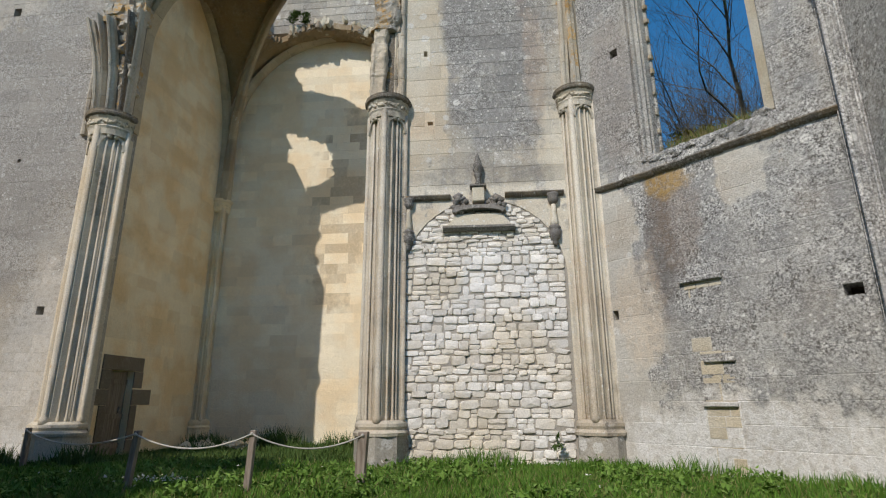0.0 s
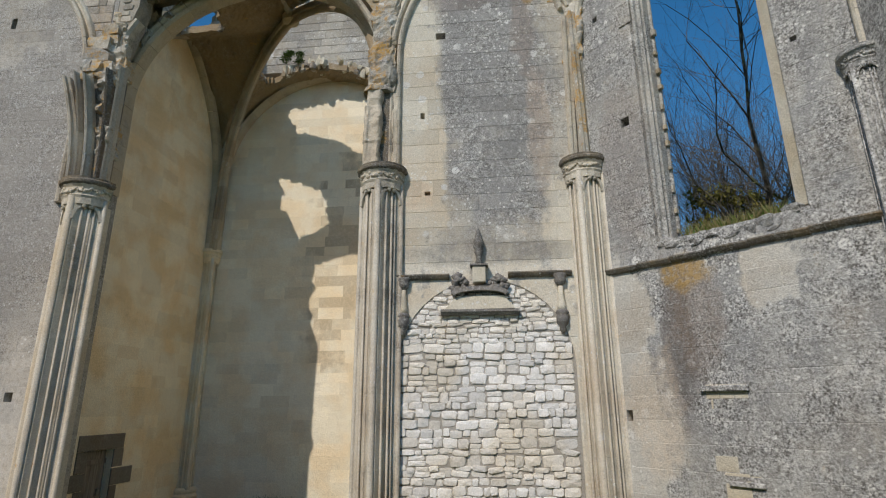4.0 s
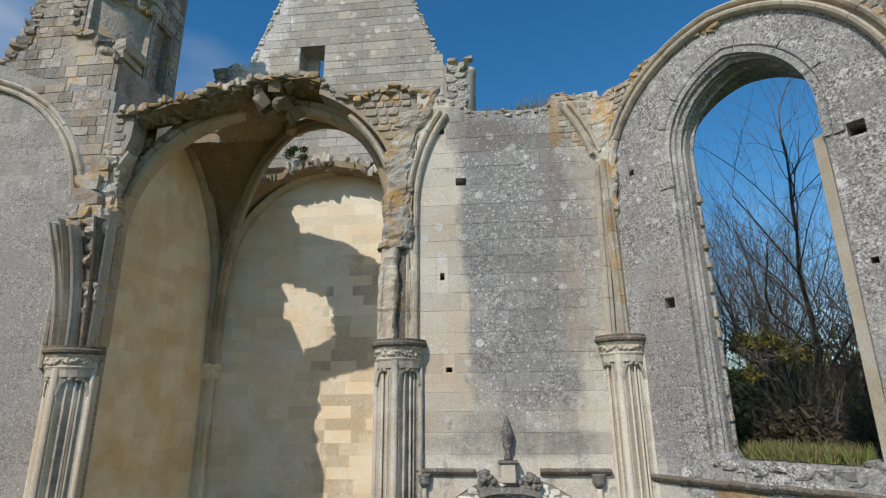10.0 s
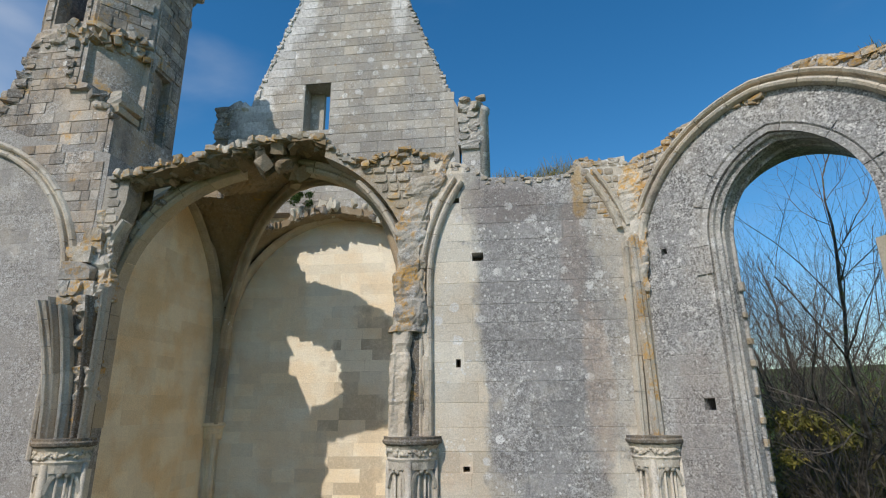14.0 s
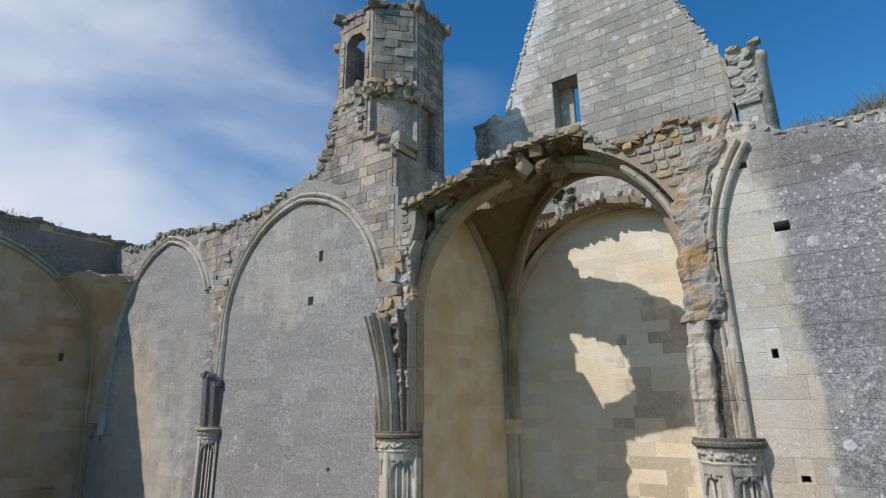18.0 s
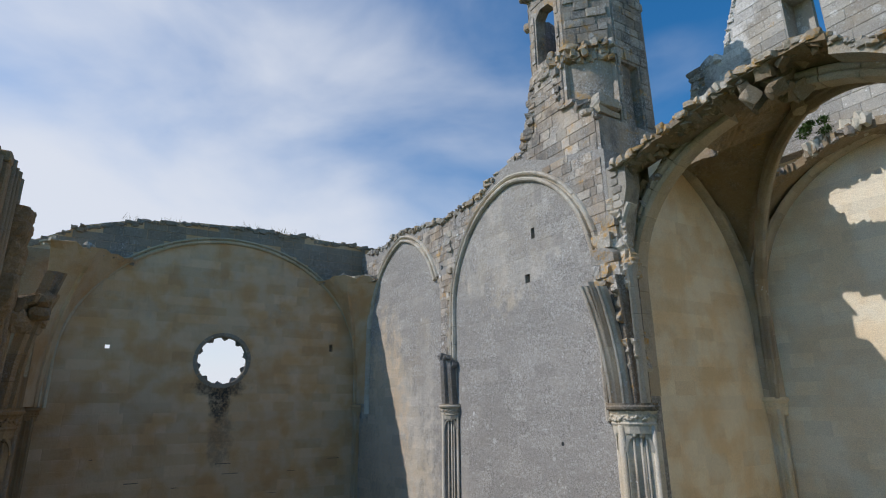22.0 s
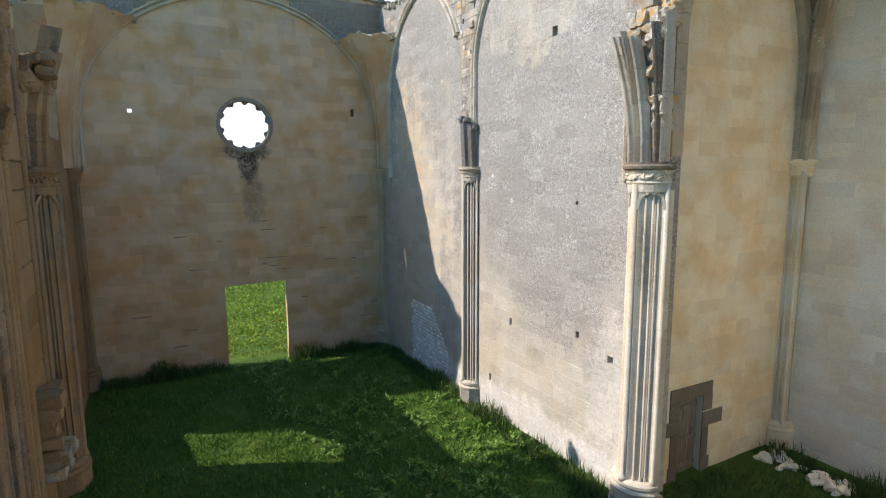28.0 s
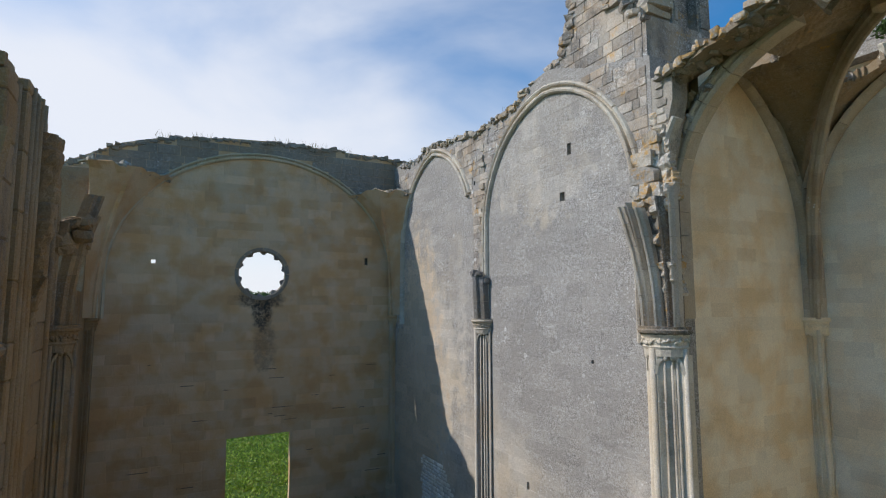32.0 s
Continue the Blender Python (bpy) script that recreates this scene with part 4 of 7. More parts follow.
def far_z(x, y):
    """The land beyond: a gentle rise to the west, a low hill to the north-east."""
    z = -0.6
    z += 18.5 * min(1.0, max(0.0, (-x - 120) / 320.0)) ** 1.3
    r = math.hypot(x - 10, y - 15)
    if x > -60 and y > 20:
        z += 34.0 * min(1.0, max(0.0, (r - 70) / 380.0)) ** 1.1
    return z


gv = [(x, y, ground_z(x, y) if -40 < x < 20 and -6 < y < 32 else far_z(x, y)) for y in ys for x in xs]
gf = [(j * len(xs) + i, j * len(xs) + i + 1, (j + 1) * len(xs) + i + 1, (j + 1) * len(xs) + i) for j in range(len(ys) - 1) for i in range(len(xs) - 1)]
k = Nodes("meadow")
gcol = k.mix(k.ramp(k.noise(0.5, 5), 0.35, 0.7), (0.055, 0.11, 0.018), (0.10, 0.155, 0.03))
gcol = k.mix(k.ramp(k.noise(9, 4, 0.7), 0.55, 0.75), gcol, (0.085, 0.12, 0.035))
gcol = k.mix(k.ramp(k.noise(2.3, 4), 0.62, 0.75), gcol, (0.075, 0.06, 0.03))
k.bump(k.noise(14, 4, 0.7), 0.8, 0.08)
M_ground = k.done(gcol, 0.95, 0.1)
ground = new("ground", raw_mesh("ground", gv, gf, M_ground, True))
tagged(ground, "uneven green meadow with patches of bare earth", "ground", kind="structure")


# ---- piers, arches and carved work ----
def octa(sub, r, z0, z1, a0=180, a1=0, n=4, squash=1.0, back=0.12, hollow=()):
    """A half-octagonal block against the wall; hollow: (angle, share of the radius) pairs in place of its corners."""
    bm = bmesh.new()
    low, high = [], []
    pts = [(r * math.cos(radians(a0 + (a1 - a0) * i / n)), r * squash * math.sin(radians(a0 + (a1 - a0) * i / n))) for i in range(n + 1)]
    if hollow:
        pts = [(r * f * math.cos(radians(a)), r * f * math.sin(radians(a))) for a, f in hollow]
    pts = [(pts[0][0], -back)] + pts + [(pts[-1][0], -back)]
    for u, d in pts:
        low.append(bm.verts.new(sub.p(u, z0, d)))
        high.append(bm.verts.new(sub.p(u, z1, d)))
    m = len(pts)
    for i in range(m):
        bm.faces.new((low[i], low[(i + 1) % m], high[(i + 1) % m], high[i]))
    bm.faces.new(low)
    bm.faces.new(list(reversed(high)))
    bmesh.ops.recalc_face_normals(bm, faces=bm.faces[:])
    return bm


def turned(sub, u, d, prof, seg=12):
    bm = bmesh.new()
    lathe(bm, sub.p(u, 0, d), prof, seg, x=sub.u, y=sub.n)
    bmesh.ops.recalc_face_normals(bm, faces=bm.faces[:])
    return bm


def half_ring(sub, prof, seg=8, a0=math.pi, a1=0.0):
    """A moulded ring half round a pier, closed against the wall."""
    bm = bmesh.new()
    rows = lathe(bm, sub.p(0, 0, 0), prof, seg, a0, a1, sub.u, sub.n)
    bm.faces.new(rows[0])
    bm.faces.new(list(reversed(rows[-1])))
    bm.faces.new([r[0] for r in rows])
    bm.faces.new([r[-1] for r in rows])
    bmesh.ops.recalc_face_normals(bm, faces=bm.faces[:])
    return bm


HOLLOW = [(180, 1.0), (168, 0.98), (160, 0.80), (138, 0.69), (114, 0.78), (101, 0.97), (79, 0.97), (66, 0.78), (42, 0.68), (20, 0.80), (12, 0.98), (0, 1.0)]


def pier(fr, u, r, zb, zc, label, mat=None, group="nave piers", shaft_to=None, drum=1.25, lichen=False):
    """A half-octagonal wall pier with rolls at its angles, a moulded base and a leafy capital over blind tracery."""
    mat = mat or M_trim
    foot = fr.p(u, zb - 0.3, 0)
    top = thing("wall_pier", label, "pier", group)
    sub = Frame2(fr.p(u, 0, 0), fr.u, fr.n)
    s = r / 0.46
    part("plinth", octa(sub, r * 1.25, zb - 0.5, zb + 0.62), M_gable if mat is M_trim else mat, top, "grey weathered plinth")
    part("base_moulding", half_ring(sub, [(r * 1.27, zb + 0.62), (r * 1.3, zb + 0.68), (r * 1.16, zb + 0.74), (r * 1.22, zb + 0.80), (r * 1.2, zb + 0.86), (r * 1.05, zb + 0.92)]), mat, top)
    z = zb + 0.9
    end = zc - 0.52 * s
    while z < end - 0.05:
        h = min(drum * rnd(0.7, 1.2), end - z)
        if end - (z + h) < 0.4:
            h = end - z
        part("drum", octa(sub, r + rnd(-0.004, 0.004), z + 0.002, z + h - 0.002, hollow=HOLLOW), mat, top)
        z += h
    for a in (170, 152, 141, 117, 90, 63, 42, 28, 10):
        ru, rd = r * math.cos(radians(a)), r * math.sin(radians(a))
        rr = (0.062 if a == 90 else 0.045 if a in (170, 10) else 0.024) * s
        if a not in (170, 90, 10):
            ru, rd = ru * 0.80, rd * 0.80
        part("shaft", turned(sub, ru, rd, [(rr * 1.5, zb + 0.86), (rr * 1.5, zb + 0.98), (rr, zb + 1.04), (rr, zc - 0.40 * s)], 9), mat, top, smooth=True)
    # blind tracery heads between the rolls
    for a0, a1 in ((168, 94), (86, 12)):
        p0 = Vector((r * math.cos(radians(a0)), r * math.sin(radians(a0))))
        p1 = Vector((r * math.cos(radians(a1)), r * math.sin(radians(a1))))
        mid, half = (p0 + p1) / 2, (p1 - p0).length / 2
        out = mid.normalized()
        ax = (p1 - p0).normalized()
        line = []
        for i in range(9):
            q = math.pi * i / 8
            c = mid + ax * (-math.cos(q) * half * 0.92) + out * 0.005
            line.append(sub.p(c.x, zc - 0.88 * s + math.sin(q) * half * 1.25, c.y))
        side = sub.u * out.x + sub.n * out.y
        w = 0.03 * s
        part("tracery", sweep(line, [(-w, -0.04), (-w, 0.03), (w, 0.03), (w, -0.04)], side), mat, top)
        c = mid + out * 0.03
        m = Frame2(sub.p(c.x, zc - 0.54 * s, c.y), sub.u * ax.x + sub.n * ax.y, side)
        bm = bmesh.new()
        for i in range(3):
            q = 2 * math.pi * i / 3 + math.pi / 2
            bmesh.ops.create_uvsphere(bm, u_segments=6, v_segments=4, radius=0.06 * s, matrix=Matrix.Translation(m.p(math.cos(q) * 0.07 * s, math.sin(q) * 0.07 * s, 0)))
        part("trefoil", bm, mat, top, smooth=True)
    part("bell", half_ring(sub, [(r * 1.0, zc - 0.55 * s), (r * 1.02, zc - 0.42 * s), (r * 1.08, zc - 0.37 * s), (r * 1.03, zc - 0.34 * s), (r * 1.05, zc - 0.2 * s), (r * 1.15, zc - 0.13 * s)]), mat, top)
    bm = bmesh.new()
    for i in range(34):
        a = radians(178 - 176 * i / 33 + rnd(-2, 2))
        c = sub.p(math.cos(a) * r * 1.045, zc - 0.25 * s + rnd(-0.05, 0.05) * s, math.sin(a) * r * 1.045)
        mm = Matrix.Translation(c) @ Euler((rnd(0, 3), rnd(0, 3), rnd(0, 3))).to_matrix().to_4x4() @ Matrix.Diagonal((rnd(0.03, 0.06) * s, rnd(0.02, 0.04) * s, rnd(0.03, 0.07) * s, 1))
        bmesh.ops.create_icosphere(bm, subdivisions=1, radius=1.0, matrix=mm)
    part("leaf_frieze", bm, mat, top, "band of worn carved leaves", smooth=True)
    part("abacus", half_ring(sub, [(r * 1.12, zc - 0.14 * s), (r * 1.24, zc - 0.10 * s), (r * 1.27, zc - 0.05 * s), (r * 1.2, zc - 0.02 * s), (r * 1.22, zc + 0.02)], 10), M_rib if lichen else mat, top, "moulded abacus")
    return top, sub


def rib_stub(parent, pts, mat, w=0.16, h=0.2, name="rib", length=0.6, up=None):
    prof = [(-w, -h), (-w, 0.0), (-w * 0.45, h * 0.45), (-w * 0.4, h * 0.9), (0, h * 1.15), (w * 0.4, h * 0.9), (w * 0.45, h * 0.45), (w, 0.0), (w, -h)]
    for seg in cut_path([Vector(p) for p in pts], length):
        w0, w1 = (seg[1] - seg[0]).normalized(), (seg[-1] - seg[-2]).normalized()
        seg = [seg[0] + w0 * 0.004] + seg[1:-1] + [seg[-1] - w1 * 0.004]
        part(name, sweep(seg, prof, up), mat, parent)


def rubble_pile(parent, fr, us, zs, ds, n, size, mat, name="broken_stone"):
    items = []
    for i in range(n):
        u, z, d = rnd(*us), rnd(*zs), rnd(*ds)
        m = fr.basis(u, z, d, rnd(*size), rnd(size[0] * 0.7, size[1] * 0.8), rnd(*size)) @ Euler((rnd(-.3, .3), rnd(-.3, .3), rnd(-.3, .3))).to_matrix().to_4x4()
        items.append((m, 0))
    spread(parent, name, items, mat, "boulder", 200)


def worn_mass(parent, fr, spine, mat, label="", lobes=0, course=0.36, rough=1.0, name="worn_masonry"):
    """Eroded upright masonry standing out of a wall. spine: (left, right, z, depth) from the foot up; lobes: remains of ribs on it."""
    verts, faces = [], []
    z0, z1 = spine[0][2], spine[-1][2]
    rows, cols = max(6, int((z1 - z0) / 0.055)), 22
    for i in range(rows + 1):
        z = z0 + (z1 - z0) * i / rows
        for (a0, b0, za, d0), (a1, b1, zb, d1) in zip(spine, spine[1:]):
            if za <= z <= zb + 1e-6:
                f = (z - za) / (zb - za)
                ul, ur, dep = a0 + (a1 - a0) * f, b0 + (b1 - b0) * f, d0 + (d1 - d0) * f
                break
        bed = z / course + 0.25 * noise.noise(Vector((ul, z * 0.8, 3.0)))
        n_course, in_course = math.floor(bed), bed - math.floor(bed)
        for j in range(cols + 1):
            g = j / cols
            q = math.pi * (1 - g)
            u = (ul + ur) / 2 + (ur - ul) / 2 * math.copysign(abs(math.cos(q)) ** 0.6, math.cos(q))
            d = dep * abs(math.sin(q)) ** 0.55
            if lobes:
                d += 0.07 * abs(math.sin(lobes * q)) * (1 - 0.6 * (z - z0) / (z1 - z0))
            p = Vector((u, z, d))
            cell = noise.cell(Vector((n_course * 1.7, math.floor(g * 2.2 + 0.5 * (n_course % 2)), fr.o.x)))
            w = rough * (0.11 * noise.noise(p * 2.1) + 0.07 * noise.noise(p * 5.5) + 0.035 * noise.noise(p * 15) + 0.07 * (cell - 0.5))
            if in_course < 0.16:
                w -= 0.035 * rough
            edge = min(1.0, math.sin(q) * 3 + 0.25)
            verts.append(fr.p(u + w * math.cos(q) * 0.8 + 0.04 * rough * noise.noise(p * 4 + Vector((9, 0, 0))), z + 0.02 * noise.noise(p * 7), d + w * edge if 0 < j < cols else -0.12))
    c = cols + 1
    faces = [(i * c + j, i * c + j + 1, (i + 1) * c + j + 1, (i + 1) * c + j) for i in range(rows) for j in range(cols)]
    faces += [tuple(range(cols, -1, -1)), tuple(rows * c + j for j in range(cols + 1))]
    ob = new(name, raw_mesh(name, verts, faces, mat))
    ob.parent = parent
    if label:
        tagged(ob, label)


ZC = 8.3
p_l, s_l = pier(F_n, -9.53, 0.52, -0.05, ZC, "tall limestone pier with a carved capital and broken ribs", M_pier_warm, lichen=True)
for du, lean, zt, dd, w, m in ((-0.42, -0.50, 11.15, 0.16, 0.09, M_trim), (-0.22, -0.34, 11.2, 0.22, 0.04, M_trim), (0.0, -0.16, 11.0, 0.34, 0.08, M_trim), (0.33, 0.0, 11.2, 0.26, 0.07, M_rib), (0.46, 0.04, 11.4, 0.06, 0.05, M_trim)):
    rib_stub(p_l, [s_l.p(du + lean * (f ** 1.8), ZC + (zt - ZC) * f, 0.26 - 0.12 * abs(du) + dd * f * f) for f in (0, 0.2, 0.4, 0.6, 0.8, 1.0)], m, w, 0.13, up=F_n.n)
bm = box_bm(F_n, -9.92, -9.12, ZC, 11.2, -0.1, 0.16, 0.02)
for v in bm.verts:
    f = max(0.0, (v.co.z - ZC) / 2.9)
    if v.co.x < -9.5:
        v.co.x -= 0.34 * f ** 1.5
    if v.co.y < 11.95:
        v.co.y -= 0.16 * f
# its dark colour carries the shade of the cavity between the ribs
part("rib_core", bm, M_rib, p_l, "broken core between the ribs, dark with their shade")
stack(p_l, F_n, (-10.05, -9.25), (11.05, 11.5), (-0.05, 0.46), M_lichen, 0.36)
worn_mass(p_l, F_n, [(-9.48, -9.06, 9.0, 0.30), (-9.52, -9.06, 10.2, 0.34), (-9.6, -9.1, 11.2, 0.34), (-9.74, -9.16, 12.2, 0.16), (-9.72, -9.22, 13.2, 0.05), (-9.6, -9.2, 14.1, 0.03)], M_lichen, "ragged broken edge with ochre lichen", rough=1.5)
stack(p_l, F_n, (-10.2, -9.55), (11.4, 12.15), (-0.1, 0.3), M_lichen, 0.42)
stack(p_l, F_n, (-9.95, -9.5), (12.1, 12.8), (-0.2, 0.16), M_lichen, 0.3)

p_c, s_c = pier(F_n, -2.33, 0.46, -0.05, ZC, "tall limestone pier with a carved capital, lichen above", lichen=True)
# dark box behind the gap: shade between the ribs put into its colour
part("rib_core", box_bm(F_n, -2.62, -2.02, ZC, 10.8, -0.1, 0.10, 0.02), M_rib, p_c, "broken core between the ribs, dark with their shade")
worn_mass(p_c, F_n, [(-2.80, -2.34, ZC, 0.30), (-2.78, -2.34, 9.4, 0.30), (-2.76, -2.28, 10.5, 0.30), (-2.74, -2.2, 10.9, 0.26)], M_trim, "rounded worn cluster of ribs", 2, course=1.1, rough=0.45)
worn_mass(p_c, F_n, [(-2.12, -1.96, ZC, 0.16), (-2.12, -1.98, 9.6, 0.14), (-2.16, -2.0, 10.8, 0.12)], M_trim, course=1.1, rough=0.3)
worn_mass(p_c, F_n, [(-2.80, -2.06, 10.3, 0.34), (-2.76, -2.04, 10.9, 0.32), (-2.72, -2.06, 11.6, 0.2), (-2.68, -2.04, 12.5, 0.13), (-2.56, -1.84, 13.2, 0.09), (-2.4, -1.6, 13.8, 0.07), (-2.2, -1.45, 14.3, 0.03)], M_lichen, "worn masonry under ochre lichen", course=0.55, rough=0.7)

F_r = Frame2((2.17, 12.02, 0), (math.cos(radians(-22.5)), math.sin(radians(-22.5)), 0), (-math.sin(radians(22.5)), -math.cos(radians(22.5)), 0))
p_r, s_r = pier(F_r, 0.0, 0.42, -0.05, ZC, "limestone corner pier with a carved quatrefoil capital", lichen=True)
for du, zt in ((-0.16, 12.0), (0.10, 12.1)):
    rib_stub(p_r, [s_r.p(du * (1 - 0.5 * f), ZC + (zt - ZC) * f, 0.13 + 0.05 * f) for f in (0, 0.25, 0.5, 0.75, 1.0)], M_trim if du < 0 else M_lichen, 0.10, 0.12, up=F_r.n)
worn_mass(p_r, F_r, [(-0.2, 0.24, 10.6, 0.14), (-0.26, 0.28, 11.9, 0.20), (-0.34, 0.34, 12.6, 0.14), (-0.5, 0.5, 13.7, 0.06)], M_lichen, "crumbling masonry with ochre lichen", course=0.5, rough=0.7)

p_m, s_m = pier(F_n, -17.42, 0.40, -0.35, ZC, "slender limestone pier with a blackened broken rib", group="nave piers")
# black drums: the shade in this pier's hollows is put into the stone colour
for ob in p_m.children:
    if ob.name.startswith("drum"):
        ob.data.materials[0] = M_black
rib_stub(p_m, [s_m.p(du0, ZC + 1.5 * f, 0.2 + 0.08 * f) for du0 in (0,) for f in (0, 0.5, 1.0)], M_black, 0.3, 0.2, up=F_n.n)
rubble_pile(p_m, F_n, (-17.75, -17.1), (9.6, 10.0), (0.0, 0.35), 7, (0.2, 0.36), M_black)
stack(p_m, F_n, (-17.64, -17.34), (9.9, 14.9), (-0.2, 0.05), M_ragged, 0.26)

F_nw = Frame2((-26.1, 12.05, 0), (1, 1, 0), (1, -1, 0))
p_nw, s_nw = pier(F_nw, 0.0, 0.34, -0.5, ZC, "corner shaft with a small carved capital", M_westwall, "corner shafts")
F_sw = Frame2((-26.1, -0.85, 0), (-1, 1, 0), (1, 1, 0))
p_sw, s_sw = pier(F_sw, 0.0, 0.34, -0.5, ZC, "corner shaft with a small carved capital in shade", M_south_shaded, "corner shafts")
F_cc = Frame2((-9.90, 18.30, 0), (1, 1, 0), (1, -1, 0))
p_cc, s_cc = pier(F_cc, 0.0, 0.36, -0.2, 8.42, "pale corner shaft of the chapel with a small capital", M_chapel, "corner shafts")
F_ec = Frame2((5.84, 8.46, 0), (0.383, -0.924, 0), (-0.924, -0.383, 0))
p_e, s_e = pier(F_ec, 0.0, 0.26, -0.05, ZC - 0.05, "slender grey corner pier of the apse with a worn capital", M_diag)
p_s1, s_s1 = pier(F_s, 8.75, 0.55, -0.4, ZC, "shaded brown wall pier with arched panels and a capital", M_south_shaded, "south piers")
rib_stub(p_s1, [s_s1.p(-0.15, ZC + 3.4 * f, 0.25 + 0.55 * f * f) for f in (0, 0.3, 0.6, 1.0)], M_south_shaded, 0.2, 0.2, up=F_s.n)
rib_stub(p_s1, [s_s1.p(0.15 + 0.9 * f * f, ZC + 3.0 * f, 0.2 + 0.5 * f * f) for f in (0, 0.3, 0.6, 1.0)], M_south_shaded, 0.16, 0.16, up=F_s.n)
rubble_pile(p_s1, F_s, (8.3, 9.0), (10.2, 11.0), (0.0, 0.6), 24, (0.3, 0.55), M_south_shaded)
p_s2, s_s2 = pier(F_s, 0.55, 0.52, -0.1, ZC, "shaded brown wall pier with a capital", M_south_shaded, "south piers")
rib_stub(p_s2, [s_s2.p(-0.1, ZC + 2.8 * f, 0.15 + 0.2 * f * f) for f in (0, 0.3, 0.6, 1.0)], M_south_shaded, 0.2, 0.2, up=F_s.n)

# blind arches along the nave
def blind(name_label, fr, pts, mat, prof=ROLL, d=0.0, skip=None, length=0.55, group="blind arches"):
    e = thing("blind_arch", name_label, "arch", group)
    moulding(fr, pts, prof, mat, e, d=d, skip=skip, length=length)
    return e


blind("pointed moulded arch of pale stone on the side wall", F_n, W1, M_trim, [(a * 1.15 - 0.09, b) for a, b in ROLL], skip=lambda u, z: u > -20 and z < 13.0)
blind("pointed moulded arch of pale stone on the side wall", F_n, W2, M_trim, [(a * 1.15 - 0.09, b) for a, b in ROLL])
C_ARCH = arch(0.05, 2.0, 8.3, 11.3, 3.4)
blind("broken pointed arch, its crown fallen", F_n, C_ARCH, M_trim, skip=lambda u, z: z > 13.75 or (u > 0 and (z > 13.4 or z < 12.2)))
D_ARCH = arch(2.55, 2.5, 8.3, 11.4, 2.75)
blind("pointed hood arch over the apse window", F_d, D_ARCH, M_trim, d=0.01)
blind("wide round wall arch in shade", F_w, arch(5.72, 6.05, 8.3, 10.1, 5.35, 24), M_chapel_rib, d=0.0)
blind("pointed wall arch of the chapel", F_cl, CL, M_chapel_arch, [(a * 1.2 - 0.1, b * 1.8) for a, b in ROLL], group="chapel arches")
blind("pointed wall arch of the chapel", F_ce, CB, M_chapel_arch, [(a * 1.5 - 0.1, b * 2.6) for a, b in ROLL], group="chapel arches")
blind("pointed wall arch in shade", F_s, arch(4.6, 3.6, 8.3, 10.0, 3.6), M_south_shaded, skip=lambda u, z: z > 11.6)
e = thing("chapel_arch", "tall moulded arch opening into the chapel, its crown fallen", "arch")
RING = [(-0.02, -0.42), (-0.02, -0.05), (0.03, 0.0), (0.08, 0.02), (0.12, -0.03), (0.14, 0.02), (0.19, 0.06), (0.25, 0.05), (0.28, 0.0), (0.31, -0.05), (0.31, -0.42)]
moulding(F_n, CH, RING, M_chapel_arch, e, d=-0.72, length=0.6, skip=lambda u, z: -6.6 < u < -5.25 or (u < -6 and z < 8.6))
moulding(F_n, [(u - 0.02, z) for u, z in arch(-6.05, 3.6, 8.4, 11.1, 3.5, 20)], [(-0.05, -0.2), (-0.05, 0.0), (0.0, 0.07), (0.06, 0.08), (0.10, 0.0), (0.12, -0.2)], M_trim, e, d=-0.02, length=0.45,
         skip=lambda u, z: -9.0 < u < -3.5 or u > -3.5 and z < 10.6)

# window in the apse: two orders and a rough sill
e = thing("apse_window", "tall unglazed pointed window with moulded jambs and a broken sill", "window")
moulding(F_d, arch(2.66, 1.29, 11.1, 11.75, 1.63, 12), [(-0.02, -0.32), (-0.02, 0.03), (0.08, 0.035), (0.10, 0.0), (0.13, 0.035), (0.27, 0.035), (0.29, -0.32)], M_diag, e, length=0.5)
# moulded reveal: deep on the far side, dying away on the near one
JAMB = [(0.265, -0.48), (0.265, -0.44), (0.215, -0.42), (0.20, -0.24), (0.165, -0.22), (0.15, -0.14), (0.185, -0.12), (0.115, -0.085), (0.10, -0.02), (0.06, 0.012), (0.045, -0.05), (0.02, -0.05), (0.0, 0.02), (-0.02, 0.0), (-0.02, -0.48)]
jl = arch(2.66, 1.29, 6.1, 11.75, 1.63, 16)
rings = []
for i, (u, z) in enumerate(jl):
    (ua, za), (ub, zb) = jl[max(0, i - 1)], jl[min(len(jl) - 1, i + 1)]
    w = Vector((ub - ua, zb - za)).normalized()
    s = 1.0 if u < 2.66 else max(0.12, 1.0 - (u - 2.66) / 1.0)
    rings.append([F_d.p(u + w.y * a * (s if a > 0 else 1), z - w.x * a * (s if a > 0 else 1), d + rnd(-0.004, 0.004)) for a, d in JAMB])
for r0, r1 in zip(rings, rings[1:]):
    bm = bmesh.new()
    v0, v1 = [bm.verts.new(p) for p in r0], [bm.verts.new(p) for p in r1]
    for a in range(len(JAMB)):
        b = (a + 1) % len(JAMB)
        bm.faces.new((v0[a], v0[b], v1[b], v1[a]))
    bm.faces.new(v0)
    bm.faces.new(list(reversed(v1)))
    bmesh.ops.recalc_face_normals(bm, faces=bm.faces[:])
    part("jamb_stone", bm, M_diag, e)
SPL = ((3.945, -0.03), (3.73, -0.16), (3.73, -0.9), (3.945, -0.9))
bm = bmesh.new()
lo, hi = [bm.verts.new(F_d.p(u, 6.15, d)) for u, d in SPL], [bm.verts.new(F_d.p(u, 11.2, d)) for u, d in SPL]
